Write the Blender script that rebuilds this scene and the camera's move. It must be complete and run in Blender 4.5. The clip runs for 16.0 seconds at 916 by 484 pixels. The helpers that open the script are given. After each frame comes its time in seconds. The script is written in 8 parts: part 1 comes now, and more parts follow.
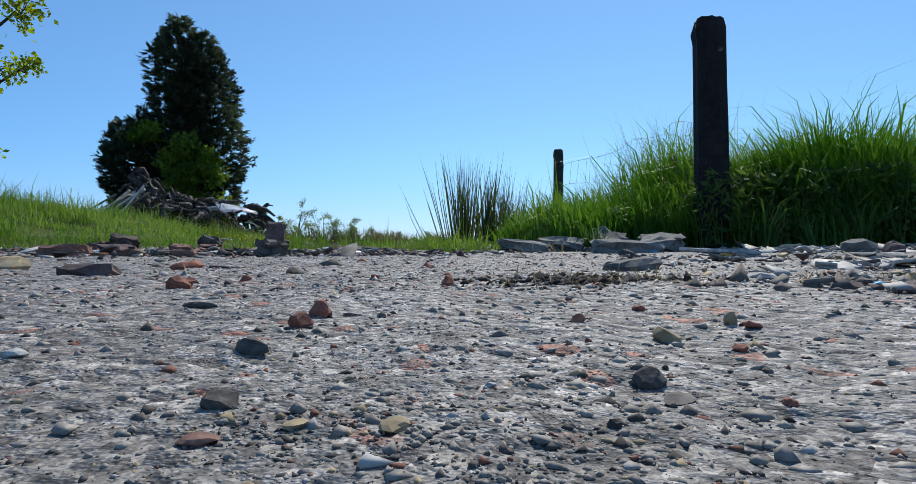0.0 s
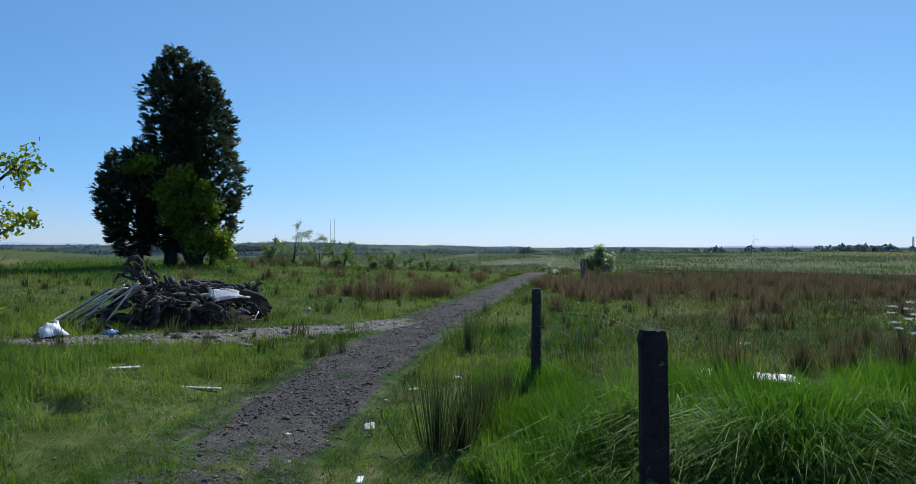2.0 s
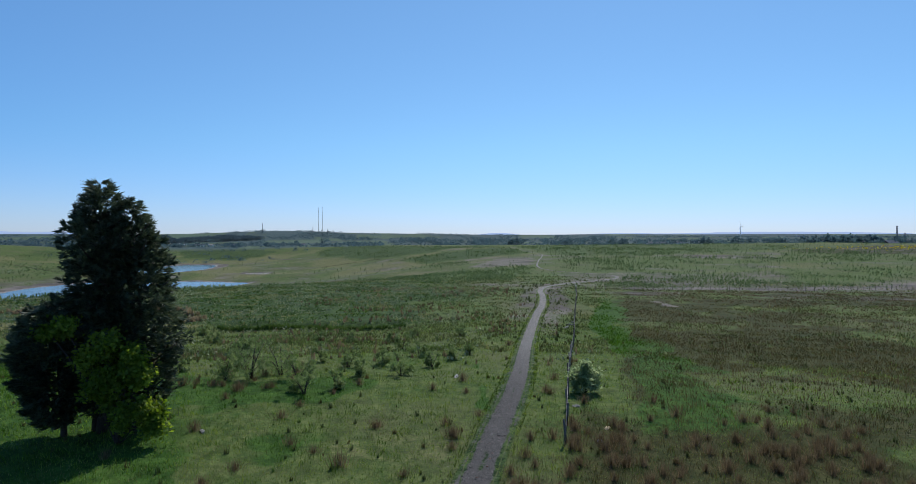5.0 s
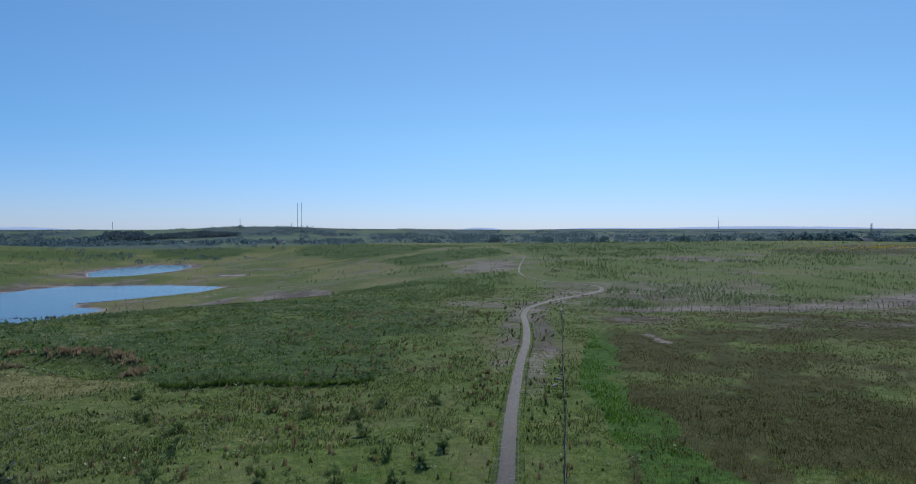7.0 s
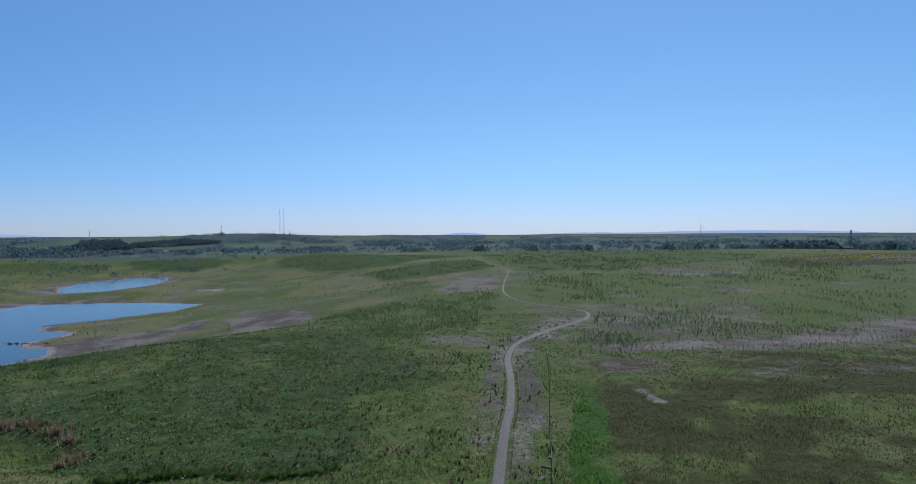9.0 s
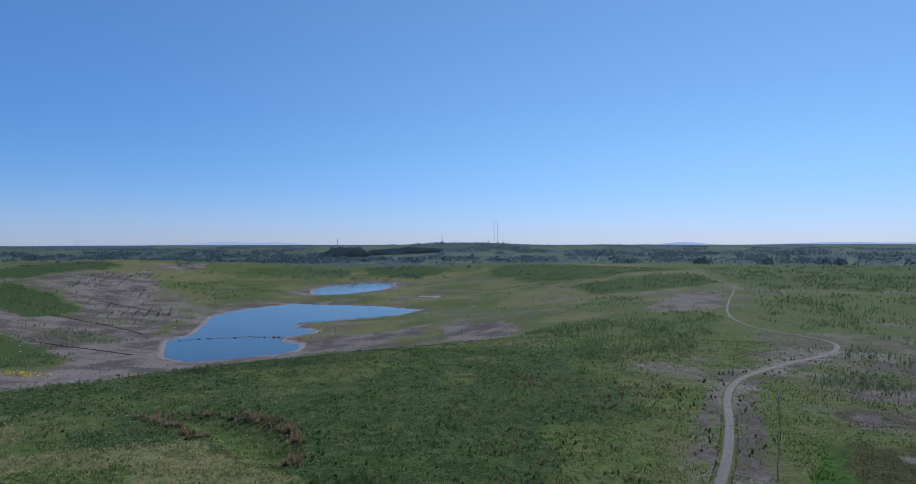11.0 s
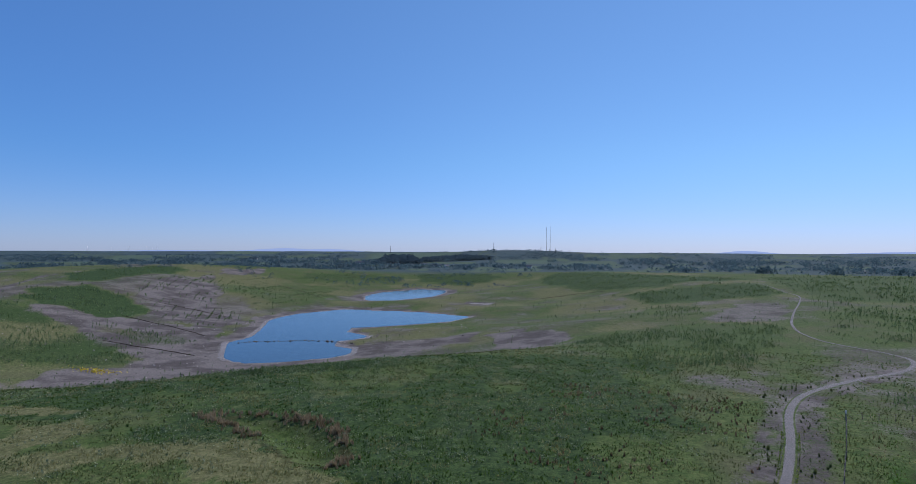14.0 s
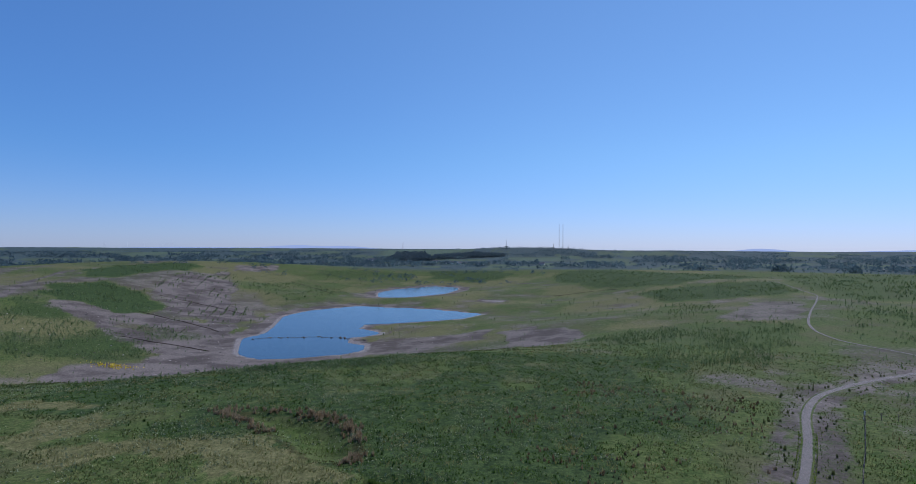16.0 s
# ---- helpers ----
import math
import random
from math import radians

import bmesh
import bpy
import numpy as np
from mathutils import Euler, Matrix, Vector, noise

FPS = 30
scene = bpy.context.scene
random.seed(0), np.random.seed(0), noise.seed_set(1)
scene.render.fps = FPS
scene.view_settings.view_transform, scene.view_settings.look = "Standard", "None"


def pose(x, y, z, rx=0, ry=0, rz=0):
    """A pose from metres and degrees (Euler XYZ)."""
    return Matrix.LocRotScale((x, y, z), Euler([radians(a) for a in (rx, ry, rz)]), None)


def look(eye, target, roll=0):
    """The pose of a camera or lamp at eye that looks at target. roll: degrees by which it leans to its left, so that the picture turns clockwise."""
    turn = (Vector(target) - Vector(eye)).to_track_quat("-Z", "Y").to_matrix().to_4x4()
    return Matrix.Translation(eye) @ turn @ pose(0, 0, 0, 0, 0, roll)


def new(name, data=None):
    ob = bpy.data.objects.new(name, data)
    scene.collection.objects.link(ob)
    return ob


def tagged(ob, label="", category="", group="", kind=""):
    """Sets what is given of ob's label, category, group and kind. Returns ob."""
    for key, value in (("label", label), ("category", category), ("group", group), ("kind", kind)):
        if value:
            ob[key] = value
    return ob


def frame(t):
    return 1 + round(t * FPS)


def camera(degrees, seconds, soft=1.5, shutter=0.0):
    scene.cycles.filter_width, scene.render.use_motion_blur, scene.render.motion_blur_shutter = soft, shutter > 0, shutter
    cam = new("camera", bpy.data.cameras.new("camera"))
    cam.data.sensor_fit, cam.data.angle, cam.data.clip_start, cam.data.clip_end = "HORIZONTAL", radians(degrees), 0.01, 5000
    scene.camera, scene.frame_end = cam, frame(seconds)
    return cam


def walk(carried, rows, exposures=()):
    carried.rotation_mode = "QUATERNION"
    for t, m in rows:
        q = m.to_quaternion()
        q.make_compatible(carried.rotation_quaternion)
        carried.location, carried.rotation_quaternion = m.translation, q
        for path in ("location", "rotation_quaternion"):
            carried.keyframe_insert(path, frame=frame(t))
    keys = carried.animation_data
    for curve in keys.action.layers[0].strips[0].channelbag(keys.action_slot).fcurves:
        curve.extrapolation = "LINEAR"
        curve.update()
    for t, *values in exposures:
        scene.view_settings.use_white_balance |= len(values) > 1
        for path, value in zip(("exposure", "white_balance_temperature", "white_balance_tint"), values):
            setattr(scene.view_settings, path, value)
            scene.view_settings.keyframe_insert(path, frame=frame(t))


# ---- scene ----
# The camera and its flight: eye, target, roll.
cam = camera(77.3, 16.0, soft=0.6)
PATH = [
    (0, (0.114, -0.075, 0.007), (0.083, 1.924, 0.041), 0.0),
    (0.5, (0.115, -0.079, 0.008), (0.084, 1.92, 0.04), 0.0),
    (1, (0.189, -0.152, 0.302), (0.157, 1.847, 0.329), -0.2),
    (1.5, (0.272, -0.316, 1.036), (0.243, 1.684, 1.066), 0.2),
    (2, (0.36, -0.436, 2.129), (0.337, 1.564, 2.152), 0.2),
    (2.5, (0.493, -0.564, 3.304), (0.476, 1.435, 3.326), 0.3),
    (3, (0.661, -0.61, 5.051), (0.648, 1.39, 5.067), 0.4),
    (3.5, (0.811, -0.481, 6.789), (0.804, 1.519, 6.798), 0.3),
    (4, (1.048, 0.351, 8.529), (1.044, 2.351, 8.534), 0.0),
    (4.5, (1.199, 1.802, 10.182), (1.205, 3.802, 10.174), 0.1),
    (5, (1.495, 3.684, 11.926), (1.51, 5.684, 11.9), -0.0),
    (5.2, (1.65, 4.62, 12.746), (1.668, 6.62, 12.71), -0.2),
    (7.3, (2.634, 15.717, 20.538), (2.731, 17.714, 20.485), 0.0),
    (7.5, (2.787, 16.754, 21.533), (2.895, 18.75, 21.474), -0.0),
    (8, (3.231, 18.929, 23.794), (3.35, 20.925, 23.739), -0.1),
    (8.5, (3.646, 20.974, 25.912), (3.779, 22.969, 25.863), -0.3),
    (9, (4.06, 22.93, 27.836), (4.194, 24.925, 27.803), -0.3),
    (9.5, (4.422, 24.123, 29.303), (4.313, 26.12, 29.281), -0.4),
    (10, (5.021, 25.272, 29.991), (4.557, 27.217, 29.98), -0.5),
    (10.2, (5.332, 25.703, 30.136), (4.804, 27.632, 30.128), -0.5),
    (12.3, (7.73, 27.766, 30.591), (7.08, 29.657, 30.608), 0.3),
    (12.5, (7.847, 27.733, 30.517), (7.146, 29.606, 30.539), 0.3),
    (13, (7.743, 27.568, 30.421), (7.017, 29.432, 30.448), 0.3),
    (13.5, (7.506, 27.462, 30.331), (6.762, 29.319, 30.36), 0.2),
    (14, (7.363, 27.401, 30.261), (6.604, 29.252, 30.287), 0.2),
    (14.5, (7.33, 27.353, 30.267), (6.56, 29.199, 30.289), 0.2),
    (15, (7.275, 27.399, 30.294), (6.492, 29.239, 30.313), 0.2),
    (15.5, (7.184, 27.414, 30.314), (6.394, 29.251, 30.332), 0.3),
    (16, (7.154, 27.462, 30.326), (6.356, 29.295, 30.342), 0.3),
]
walk(cam, [(t, look(eye, target, roll)) for t, eye, target, roll in PATH], exposures=[(0, 0.2, 6400, 10), (0.5, 0.2, 6400, 10), (1, 0.03, 6350, 10), (3, 0.02, 6300, 10), (5, -0.04, 6250, 12), (8, -0.2, 6130, 13), (9.5, -0.22, 6050, 15), (13, -0.27, 5850, 21), (16, -0.27, 5830, 22)])

# Sky and sun: a clear late spring noon, the sun high ahead and a little to the right.
SUN_EL, SUN_AZ = radians(45), radians(18)
world = bpy.data.worlds.new("sky")
scene.world = world
world.use_nodes = True
wn, wl = world.node_tree.nodes, world.node_tree.links
sky = wn.new("ShaderNodeTexSky")
sky.sky_type, sky.sun_disc = "NISHITA", False
sky.sun_elevation, sky.sun_rotation = SUN_EL, SUN_AZ
sky.altitude, sky.air_density, sky.dust_density, sky.ozone_density = 0, 1.0, 0.1, 3.0
wn["Background"].inputs["Strength"].default_value = 0.11
tint = wn.new("ShaderNodeMix")
tint.data_type, tint.blend_type = "RGBA", "MULTIPLY"
tint.inputs[0].default_value = 1.0
sky_way = wn.new("ShaderNodeTexCoord").outputs["Generated"]
to_sun = wn.new("ShaderNodeVectorMath")
to_sun.operation = "DOT_PRODUCT"
to_sun.inputs[1].default_value = (math.sin(SUN_AZ) * math.cos(SUN_EL), math.cos(SUN_AZ) * math.cos(SUN_EL), math.sin(SUN_EL))
wl.new(sky_way, to_sun.inputs[0])
split = wn.new("ShaderNodeSeparateXYZ")
wl.new(sky_way, split.inputs[0])


def sky_step(value, low, high):
    n = wn.new("ShaderNodeMapRange")
    n.interpolation_type = "SMOOTHSTEP"
    n.inputs["From Min"].default_value, n.inputs["From Max"].default_value = low, high
    wl.new(value, n.inputs["Value"])
    return n.outputs["Result"]


def sky_mix(fac, a, b):
    n = wn.new("ShaderNodeMix")
    n.data_type = "RGBA"
    wl.new(fac, n.inputs[0])
    for socket, v in ((n.inputs[6], a), (n.inputs[7], b)):
        if isinstance(v, tuple):
            socket.default_value = (*v, 1)
        else:
            wl.new(v, socket)
    return n.outputs[2]


clear = sky_mix(sky_step(to_sun.outputs["Value"], 0.25, 0.92), (0.44, 0.755, 1.06), (0.73, 0.955, 1.05))
wl.new(sky_mix(sky_step(split.outputs["Z"], 0.0, 0.17), (0.64, 0.775, 1.15), clear), tint.inputs[7])
wl.new(sky.outputs["Color"], tint.inputs[6])
even = wn.new("ShaderNodeMix")
even.data_type = "RGBA"
even.inputs[0].default_value = 0.2
even.inputs[7].default_value = (1.9, 4.3, 7.9, 1)
wl.new(tint.outputs[2], even.inputs[6])
wl.new(even.outputs[2], wn["Background"].inputs["Color"])
sun_data = bpy.data.lights.new("sun", "SUN")
sun_data.energy, sun_data.angle, sun_data.color = 4.3, radians(0.55), (1.0, 0.955, 0.88)
sun = new("sun", sun_data)
sun_dir = Vector((math.sin(SUN_AZ) * math.cos(SUN_EL), math.cos(SUN_AZ) * math.cos(SUN_EL), math.sin(SUN_EL)))
sun.matrix_world = look(sun_dir * 100, (0, 0, 0))
# ---------- materials ----------
class Nodes:
    """Short hand for a material's node tree."""

    def __init__(self, name):
        self.m = bpy.data.materials.new(name)
        self.m.use_nodes = True
        self.t = self.m.node_tree
        self.bsdf = self.t.nodes["Principled BSDF"]
        self.where = self.t.nodes.new("ShaderNodeTexCoord").outputs["Object"]

    def add(self, kind, **values):
        n = self.t.nodes.new(kind)
        for key, v in values.items():
            self.put(n.inputs[key], v)
        return n

    def put(self, socket, v):
        if isinstance(v, bpy.types.NodeSocket):
            self.t.links.new(v, socket)
        else:
            socket.default_value = (*v, 1) if isinstance(v, tuple) and len(v) == 3 and socket.type == "RGBA" else v

    def noise(self, scale, detail=3.0, rough=0.6, at=None):
        n = self.add("ShaderNodeTexNoise", Scale=scale, Detail=detail, Roughness=rough)
        self.t.links.new(at or self.where, n.inputs["Vector"])
        return n.outputs["Fac"]

    def math(self, op, a, b=0.0, clamp=False):
        n = self.t.nodes.new("ShaderNodeMath")
        n.operation, n.use_clamp = op, clamp
        self.put(n.inputs[0], a), self.put(n.inputs[1], b)
        return n.outputs[0]

    def ramp(self, v, low, high):
        n = self.t.nodes.new("ShaderNodeMapRange")
        n.interpolation_type = "SMOOTHSTEP"
        self.put(n.inputs["Value"], v), self.put(n.inputs["From Min"], low), self.put(n.inputs["From Max"], high)
        return n.outputs["Result"]

    def mix(self, f, a, b):
        n = self.t.nodes.new("ShaderNodeMix")
        n.data_type = "RGBA"
        self.put(n.inputs[0], f), self.put(n.inputs[6], a), self.put(n.inputs[7], b)
        return n.outputs[2]

    def bump(self, h, strength, distance):
        n = self.add("ShaderNodeBump", Strength=strength, Distance=distance)
        self.put(n.inputs["Height"], h)
        self.put(self.bsdf.inputs["Normal"], n.outputs["Normal"])
        return n


def surface(name, low, high, scale=8.0, rough=0.8, metal=0.0, bump=0.3, depth=0.01, fine=60.0, vary=0.25, spec=0.3):
    """A mottled solid: two colours mixed at two scales, each piece a little different."""
    n = Nodes(name)
    f = n.math("ADD", n.math("MULTIPLY", n.noise(scale, 4), 0.65), n.math("MULTIPLY", n.noise(fine, 2), 0.35))
    colour = n.mix(n.ramp(f, 0.3, 0.7), low, high)
    if vary:
        info = n.t.nodes.new("ShaderNodeObjectInfo")
        hsv = n.add("ShaderNodeHueSaturation", Color=colour)
        n.put(hsv.inputs["Value"], n.math("ADD", n.math("MULTIPLY", info.outputs["Random"], 2 * vary), 1 - vary))
        colour = hsv.outputs["Color"]
    n.put(n.bsdf.inputs["Base Color"], colour)
    n.put(n.bsdf.inputs["Roughness"], n.ramp(n.noise(scale * 3, 2), -0.6, 1.4) if rough is None else rough)
    n.bsdf.inputs["Metallic"].default_value = metal
    n.bsdf.inputs["Specular IOR Level"].default_value = spec
    if bump:
        n.bump(f, bump, depth)
    return n.m


def leafy(name, low, high, glow=0.35, rough=0.55, spread=0.35):
    """Leaves and blades: light shines through them, and each one differs."""
    n = Nodes(name)
    geo = n.t.nodes.new("ShaderNodeNewGeometry")
    patch = n.math("ADD", n.math("ADD", n.math("MULTIPLY", n.noise(1.3, 3), 0.3), n.math("MULTIPLY", n.noise(0.35, 4), 0.4)), n.math("MULTIPLY", n.noise(0.08, 4), 0.3))
    f = n.math("ADD", n.math("MULTIPLY", geo.outputs["Random Per Island"], 0.42), n.math("MULTIPLY", n.ramp(patch, 0.38, 0.62), 0.58))
    colour = n.mix(n.ramp(f, 0.5 - spread, 0.5 + spread), low, high)
    n.put(n.bsdf.inputs["Base Color"], colour)
    n.bsdf.inputs["Roughness"].default_value = rough
    n.bsdf.inputs["Specular IOR Level"].default_value = 0.16
    thin = n.add("ShaderNodeBsdfTranslucent")
    warm = n.add("ShaderNodeHueSaturation", Color=colour, Saturation=1.15, Value=1.25)
    n.put(thin.inputs["Color"], warm.outputs["Color"])
    both = n.add("ShaderNodeMixShader", Fac=glow)
    n.t.links.new(n.bsdf.outputs[0], both.inputs[1])
    n.t.links.new(thin.outputs[0], both.inputs[2])
    n.t.links.new(both.outputs[0], n.t.nodes["Material Output"].inputs["Surface"])
    return n.m


def ground_material():
    n = Nodes("turf_and_soil")
    za, zb = n.t.nodes.new("ShaderNodeAttribute"), n.t.nodes.new("ShaderNodeAttribute")
    za.attribute_name, zb.attribute_name = "zone_a", "zone_b"
    sa, sb = n.add("ShaderNodeSeparateColor"), n.add("ShaderNodeSeparateColor")
    n.put(sa.inputs[0], za.outputs["Color"]), n.put(sb.inputs[0], zb.outputs["Color"])
    wide, mid, fine, grit = n.noise(0.045, 4), n.noise(0.5, 4), n.noise(5.0, 4, 0.7), n.noise(70.0, 3, 0.7)
    blend = n.math("ADD", n.math("ADD", n.math("MULTIPLY", mid, 0.3), n.math("MULTIPLY", n.noise(1.7, 4, 0.65), 0.35)), n.math("MULTIPLY", fine, 0.35))

    def zone(colour, amount, low, high, by=0.9, tone=None):
        f = n.math("ADD", amount, n.math("MULTIPLY", n.math("SUBTRACT", blend, 0.5), by))
        return n.mix(n.ramp(f, 0.38, 0.62), colour, n.mix(n.ramp(tone or blend, 0.40, 0.61), low, high))

    grass = n.mix(n.ramp(blend, 0.40, 0.61), (0.039, 0.072, 0.016), (0.108, 0.133, 0.042))
    grass = n.mix(n.ramp(wide, 0.42, 0.7), grass, n.mix(fine, (0.060, 0.076, 0.026), (0.126, 0.122, 0.060)))
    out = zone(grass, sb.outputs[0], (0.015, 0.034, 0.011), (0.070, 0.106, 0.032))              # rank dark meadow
    out = zone(out, sb.outputs[1], (0.082, 0.090, 0.032), (0.172, 0.166, 0.074))                # bleached grass
    out = zone(out, sa.outputs[2], (0.027, 0.035, 0.011), (0.067, 0.067, 0.025))               # heath
    out = zone(out, za.outputs["Alpha"], (0.022, 0.058, 0.010), (0.056, 0.106, 0.020))         # lush strip
    out = zone(out, sa.outputs[1], (0.086, 0.074, 0.064), (0.166, 0.145, 0.126), by=1.5, tone=n.noise(0.05, 6))  # bare spoil
    out = n.mix(sb.outputs[2], out, n.mix(wide, (0.058, 0.092, 0.060), (0.108, 0.146, 0.096)))  # far pasture, blued in place of haze
    out = n.mix(zb.outputs["Alpha"], out, n.mix(wide, (0.040, 0.064, 0.066), (0.074, 0.104, 0.098)))  # far woods, haze mixed into their colour
    # noise darkens the vegetation colour to mimic shade between tussocks
    tussock_shade = n.add("ShaderNodeHueSaturation", Color=out)
    n.put(tussock_shade.inputs["Value"], n.math("ADD", 0.70, n.math("MULTIPLY", n.ramp(n.noise(1.1, 6, 0.8), 0.36, 0.64), 0.56)))
    out = tussock_shade.outputs["Color"]
    speck = n.add("ShaderNodeTexVoronoi", Scale=55.0)
    n.put(speck.inputs["Vector"], n.where)
    tone = n.add("ShaderNodeSeparateColor", Color=speck.outputs["Color"])
    stone = n.mix(n.ramp(tone.outputs[0], 0.0, 1.0), (0.11, 0.100, 0.090), (0.32, 0.295, 0.265))
    stone = n.mix(n.ramp(tone.outputs[1], 0.955, 0.965), stone, (0.24, 0.11, 0.075))
    dust = n.mix(n.ramp(n.noise(3.0, 5), 0.35, 0.65), (0.160, 0.148, 0.132), (0.300, 0.280, 0.252))
    gravel = n.mix(n.ramp(n.noise(9.0, 3), 0.34, 0.58), dust, stone)
    sand = n.add("ShaderNodeTexVoronoi", Scale=170.0)
    n.put(sand.inputs["Vector"], n.where)
    grain = n.add("ShaderNodeSeparateColor", Color=sand.outputs["Color"])
    fleck = n.add("ShaderNodeHueSaturation", Color=gravel)
    n.put(fleck.inputs["Value"], n.math("ADD", n.math("MULTIPLY", grain.outputs[0], 1.1), 0.42))
    gravel = fleck.outputs["Color"]
    dusting = n.add("ShaderNodeTexVoronoi", Scale=480.0)
    n.put(dusting.inputs["Vector"], n.where)
    tiny = n.add("ShaderNodeSeparateColor", Color=dusting.outputs["Color"])
    fleck = n.add("ShaderNodeHueSaturation", Color=gravel)
    n.put(fleck.inputs["Value"], n.math("ADD", n.math("MULTIPLY", tiny.outputs[0], 0.8), 0.55))
    gravel = fleck.outputs["Color"]
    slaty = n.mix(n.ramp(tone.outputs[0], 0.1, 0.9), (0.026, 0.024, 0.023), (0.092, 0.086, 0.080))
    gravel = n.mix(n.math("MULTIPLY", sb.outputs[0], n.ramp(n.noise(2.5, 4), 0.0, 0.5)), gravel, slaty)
    f = n.math("ADD", sa.outputs[0], n.math("MULTIPLY", n.math("SUBTRACT", blend, 0.5), 1.7))
    bare = n.ramp(f, 0.36, 0.58)
    out = n.mix(bare, out, gravel)
    n.put(n.bsdf.inputs["Base Color"], out)
    sheen = n.math("MULTIPLY", bare, n.math("SUBTRACT", 1.0, sb.outputs[0]))
    n.put(n.bsdf.inputs["Roughness"], n.math("SUBTRACT", 0.95, n.math("MULTIPLY", sheen, 0.22)))
    n.put(n.bsdf.inputs["Specular IOR Level"], n.math("ADD", 0.06, n.math("MULTIPLY", sheen, 0.13)))
    chips = n.math("MULTIPLY", n.math("SUBTRACT", 1.0, speck.outputs["Distance"]), n.math("MULTIPLY", bare, 0.30))
    lumps = n.math("ADD", n.math("ADD", n.math("MULTIPLY", fine, 1.0), n.math("MULTIPLY", grit, 0.34)), chips)
    n.bump(lumps, 0.55, 0.06)
    return n.m


def water_material():
    n = Nodes("pond_water")
    n.bsdf.inputs["Base Color"].default_value = (0.030, 0.055, 0.075, 1)
    n.bsdf.inputs["Roughness"].default_value = 0.11
    n.bsdf.inputs["IOR"].default_value = 1.333
    n.bsdf.inputs["Specular IOR Level"].default_value = 0.5
    n.bump(n.math("ADD", n.noise(1.6, 3), n.noise(0.22, 3)), 0.12, 0.25)
    return n.m


GROUND = ground_material()
POND_WATER = water_material()
BLADE_FIELD = leafy("field_grass_blade", (0.034, 0.080, 0.012), (0.084, 0.152, 0.027), 0.42)
MOSS = leafy("mossy_grass_blade", (0.028, 0.052, 0.010), (0.085, 0.115, 0.026), 0.3)
SPRIG = leafy("light_herb_leaf", (0.062, 0.118, 0.026), (0.145, 0.215, 0.062), 0.4)
BLADE_TALL = leafy("tall_grass_blade", (0.044, 0.114, 0.017), (0.145, 0.258, 0.048), 0.42)
BLADE_LAWN = leafy("short_grass_blade", (0.078, 0.152, 0.024), (0.200, 0.280, 0.062), 0.44)
BLADE_MEADOW = leafy("meadow_grass_blade", (0.056, 0.104, 0.016), (0.212, 0.268, 0.062), 0.42, 0.55, 0.30)
BLADE_DRY = leafy("dry_stalk", (0.15, 0.125, 0.060), (0.30, 0.25, 0.13), 0.3)
BLADE_STRAW = leafy("olive_straw_blade", (0.130, 0.135, 0.050), (0.290, 0.275, 0.130), 0.4)
RUSH = leafy("brown_rush_stem", (0.082, 0.062, 0.036), (0.240, 0.180, 0.112), 0.42)
HEATH = leafy("heath_blade", (0.036, 0.040, 0.014), (0.108, 0.092, 0.040), 0.42)
BIRCH_LEAF = leafy("birch_leaf", (0.095, 0.140, 0.050), (0.230, 0.280, 0.120), 0.6)
RUSH_GREEN = leafy("green_rush_stem", (0.036, 0.056, 0.020), (0.110, 0.122, 0.050), 0.38)
HERB = leafy("rank_herb_leaf", (0.028, 0.057, 0.015), (0.092, 0.142, 0.038), 0.5)
FAR_TURF = leafy("plateau_grass_blade", (0.047, 0.069, 0.022), (0.124, 0.138, 0.056), 0.38)
RUST = leafy("rusty_rush_stem", (0.054, 0.036, 0.019), (0.126, 0.082, 0.047), 0.35)
CONIFER = leafy("cypress_spray", (0.024, 0.036, 0.024), (0.105, 0.132, 0.076), 0.32, 0.5)
SHRUB_LEAF = leafy("elder_leaf", (0.088, 0.140, 0.022), (0.240, 0.310, 0.058), 0.62)
HAW_LEAF = leafy("hawthorn_leaf", (0.150, 0.195, 0.014), (0.320, 0.360, 0.045), 0.5)
SALLOW_LEAF = leafy("grey_willow_leaf", (0.190, 0.245, 0.115), (0.400, 0.450, 0.260), 0.65)
SAPLING_LEAF = leafy("young_birch_leaf", (0.054, 0.090, 0.040), (0.150, 0.190, 0.092), 0.6)
PALE_RUSH = leafy("bleached_rush_stem", (0.150, 0.112, 0.066), (0.36, 0.285, 0.180), 0.45)
# far foliage, its base colour blued to stand in for haze
HAZED_LEAF = leafy("hazed_wood_leaf", (0.046, 0.074, 0.086), (0.090, 0.130, 0.130), 0.6)
HAZED_FIR = leafy("hazed_conifer_needle", (0.040, 0.060, 0.068), (0.064, 0.088, 0.096), 0.6)
BARK = surface("dark_bark", (0.020, 0.015, 0.012), (0.075, 0.058, 0.046), 9, 0.9, bump=0.6, depth=0.02)
TWIG = surface("grey_twig", (0.07, 0.055, 0.045), (0.17, 0.14, 0.115), 12, 0.85, bump=0.2)
CHARRED = surface("tarred_post_wood", (0.0045, 0.0040, 0.0042), (0.017, 0.015, 0.014), 7, 0.9, bump=0.7, depth=0.012, fine=45)
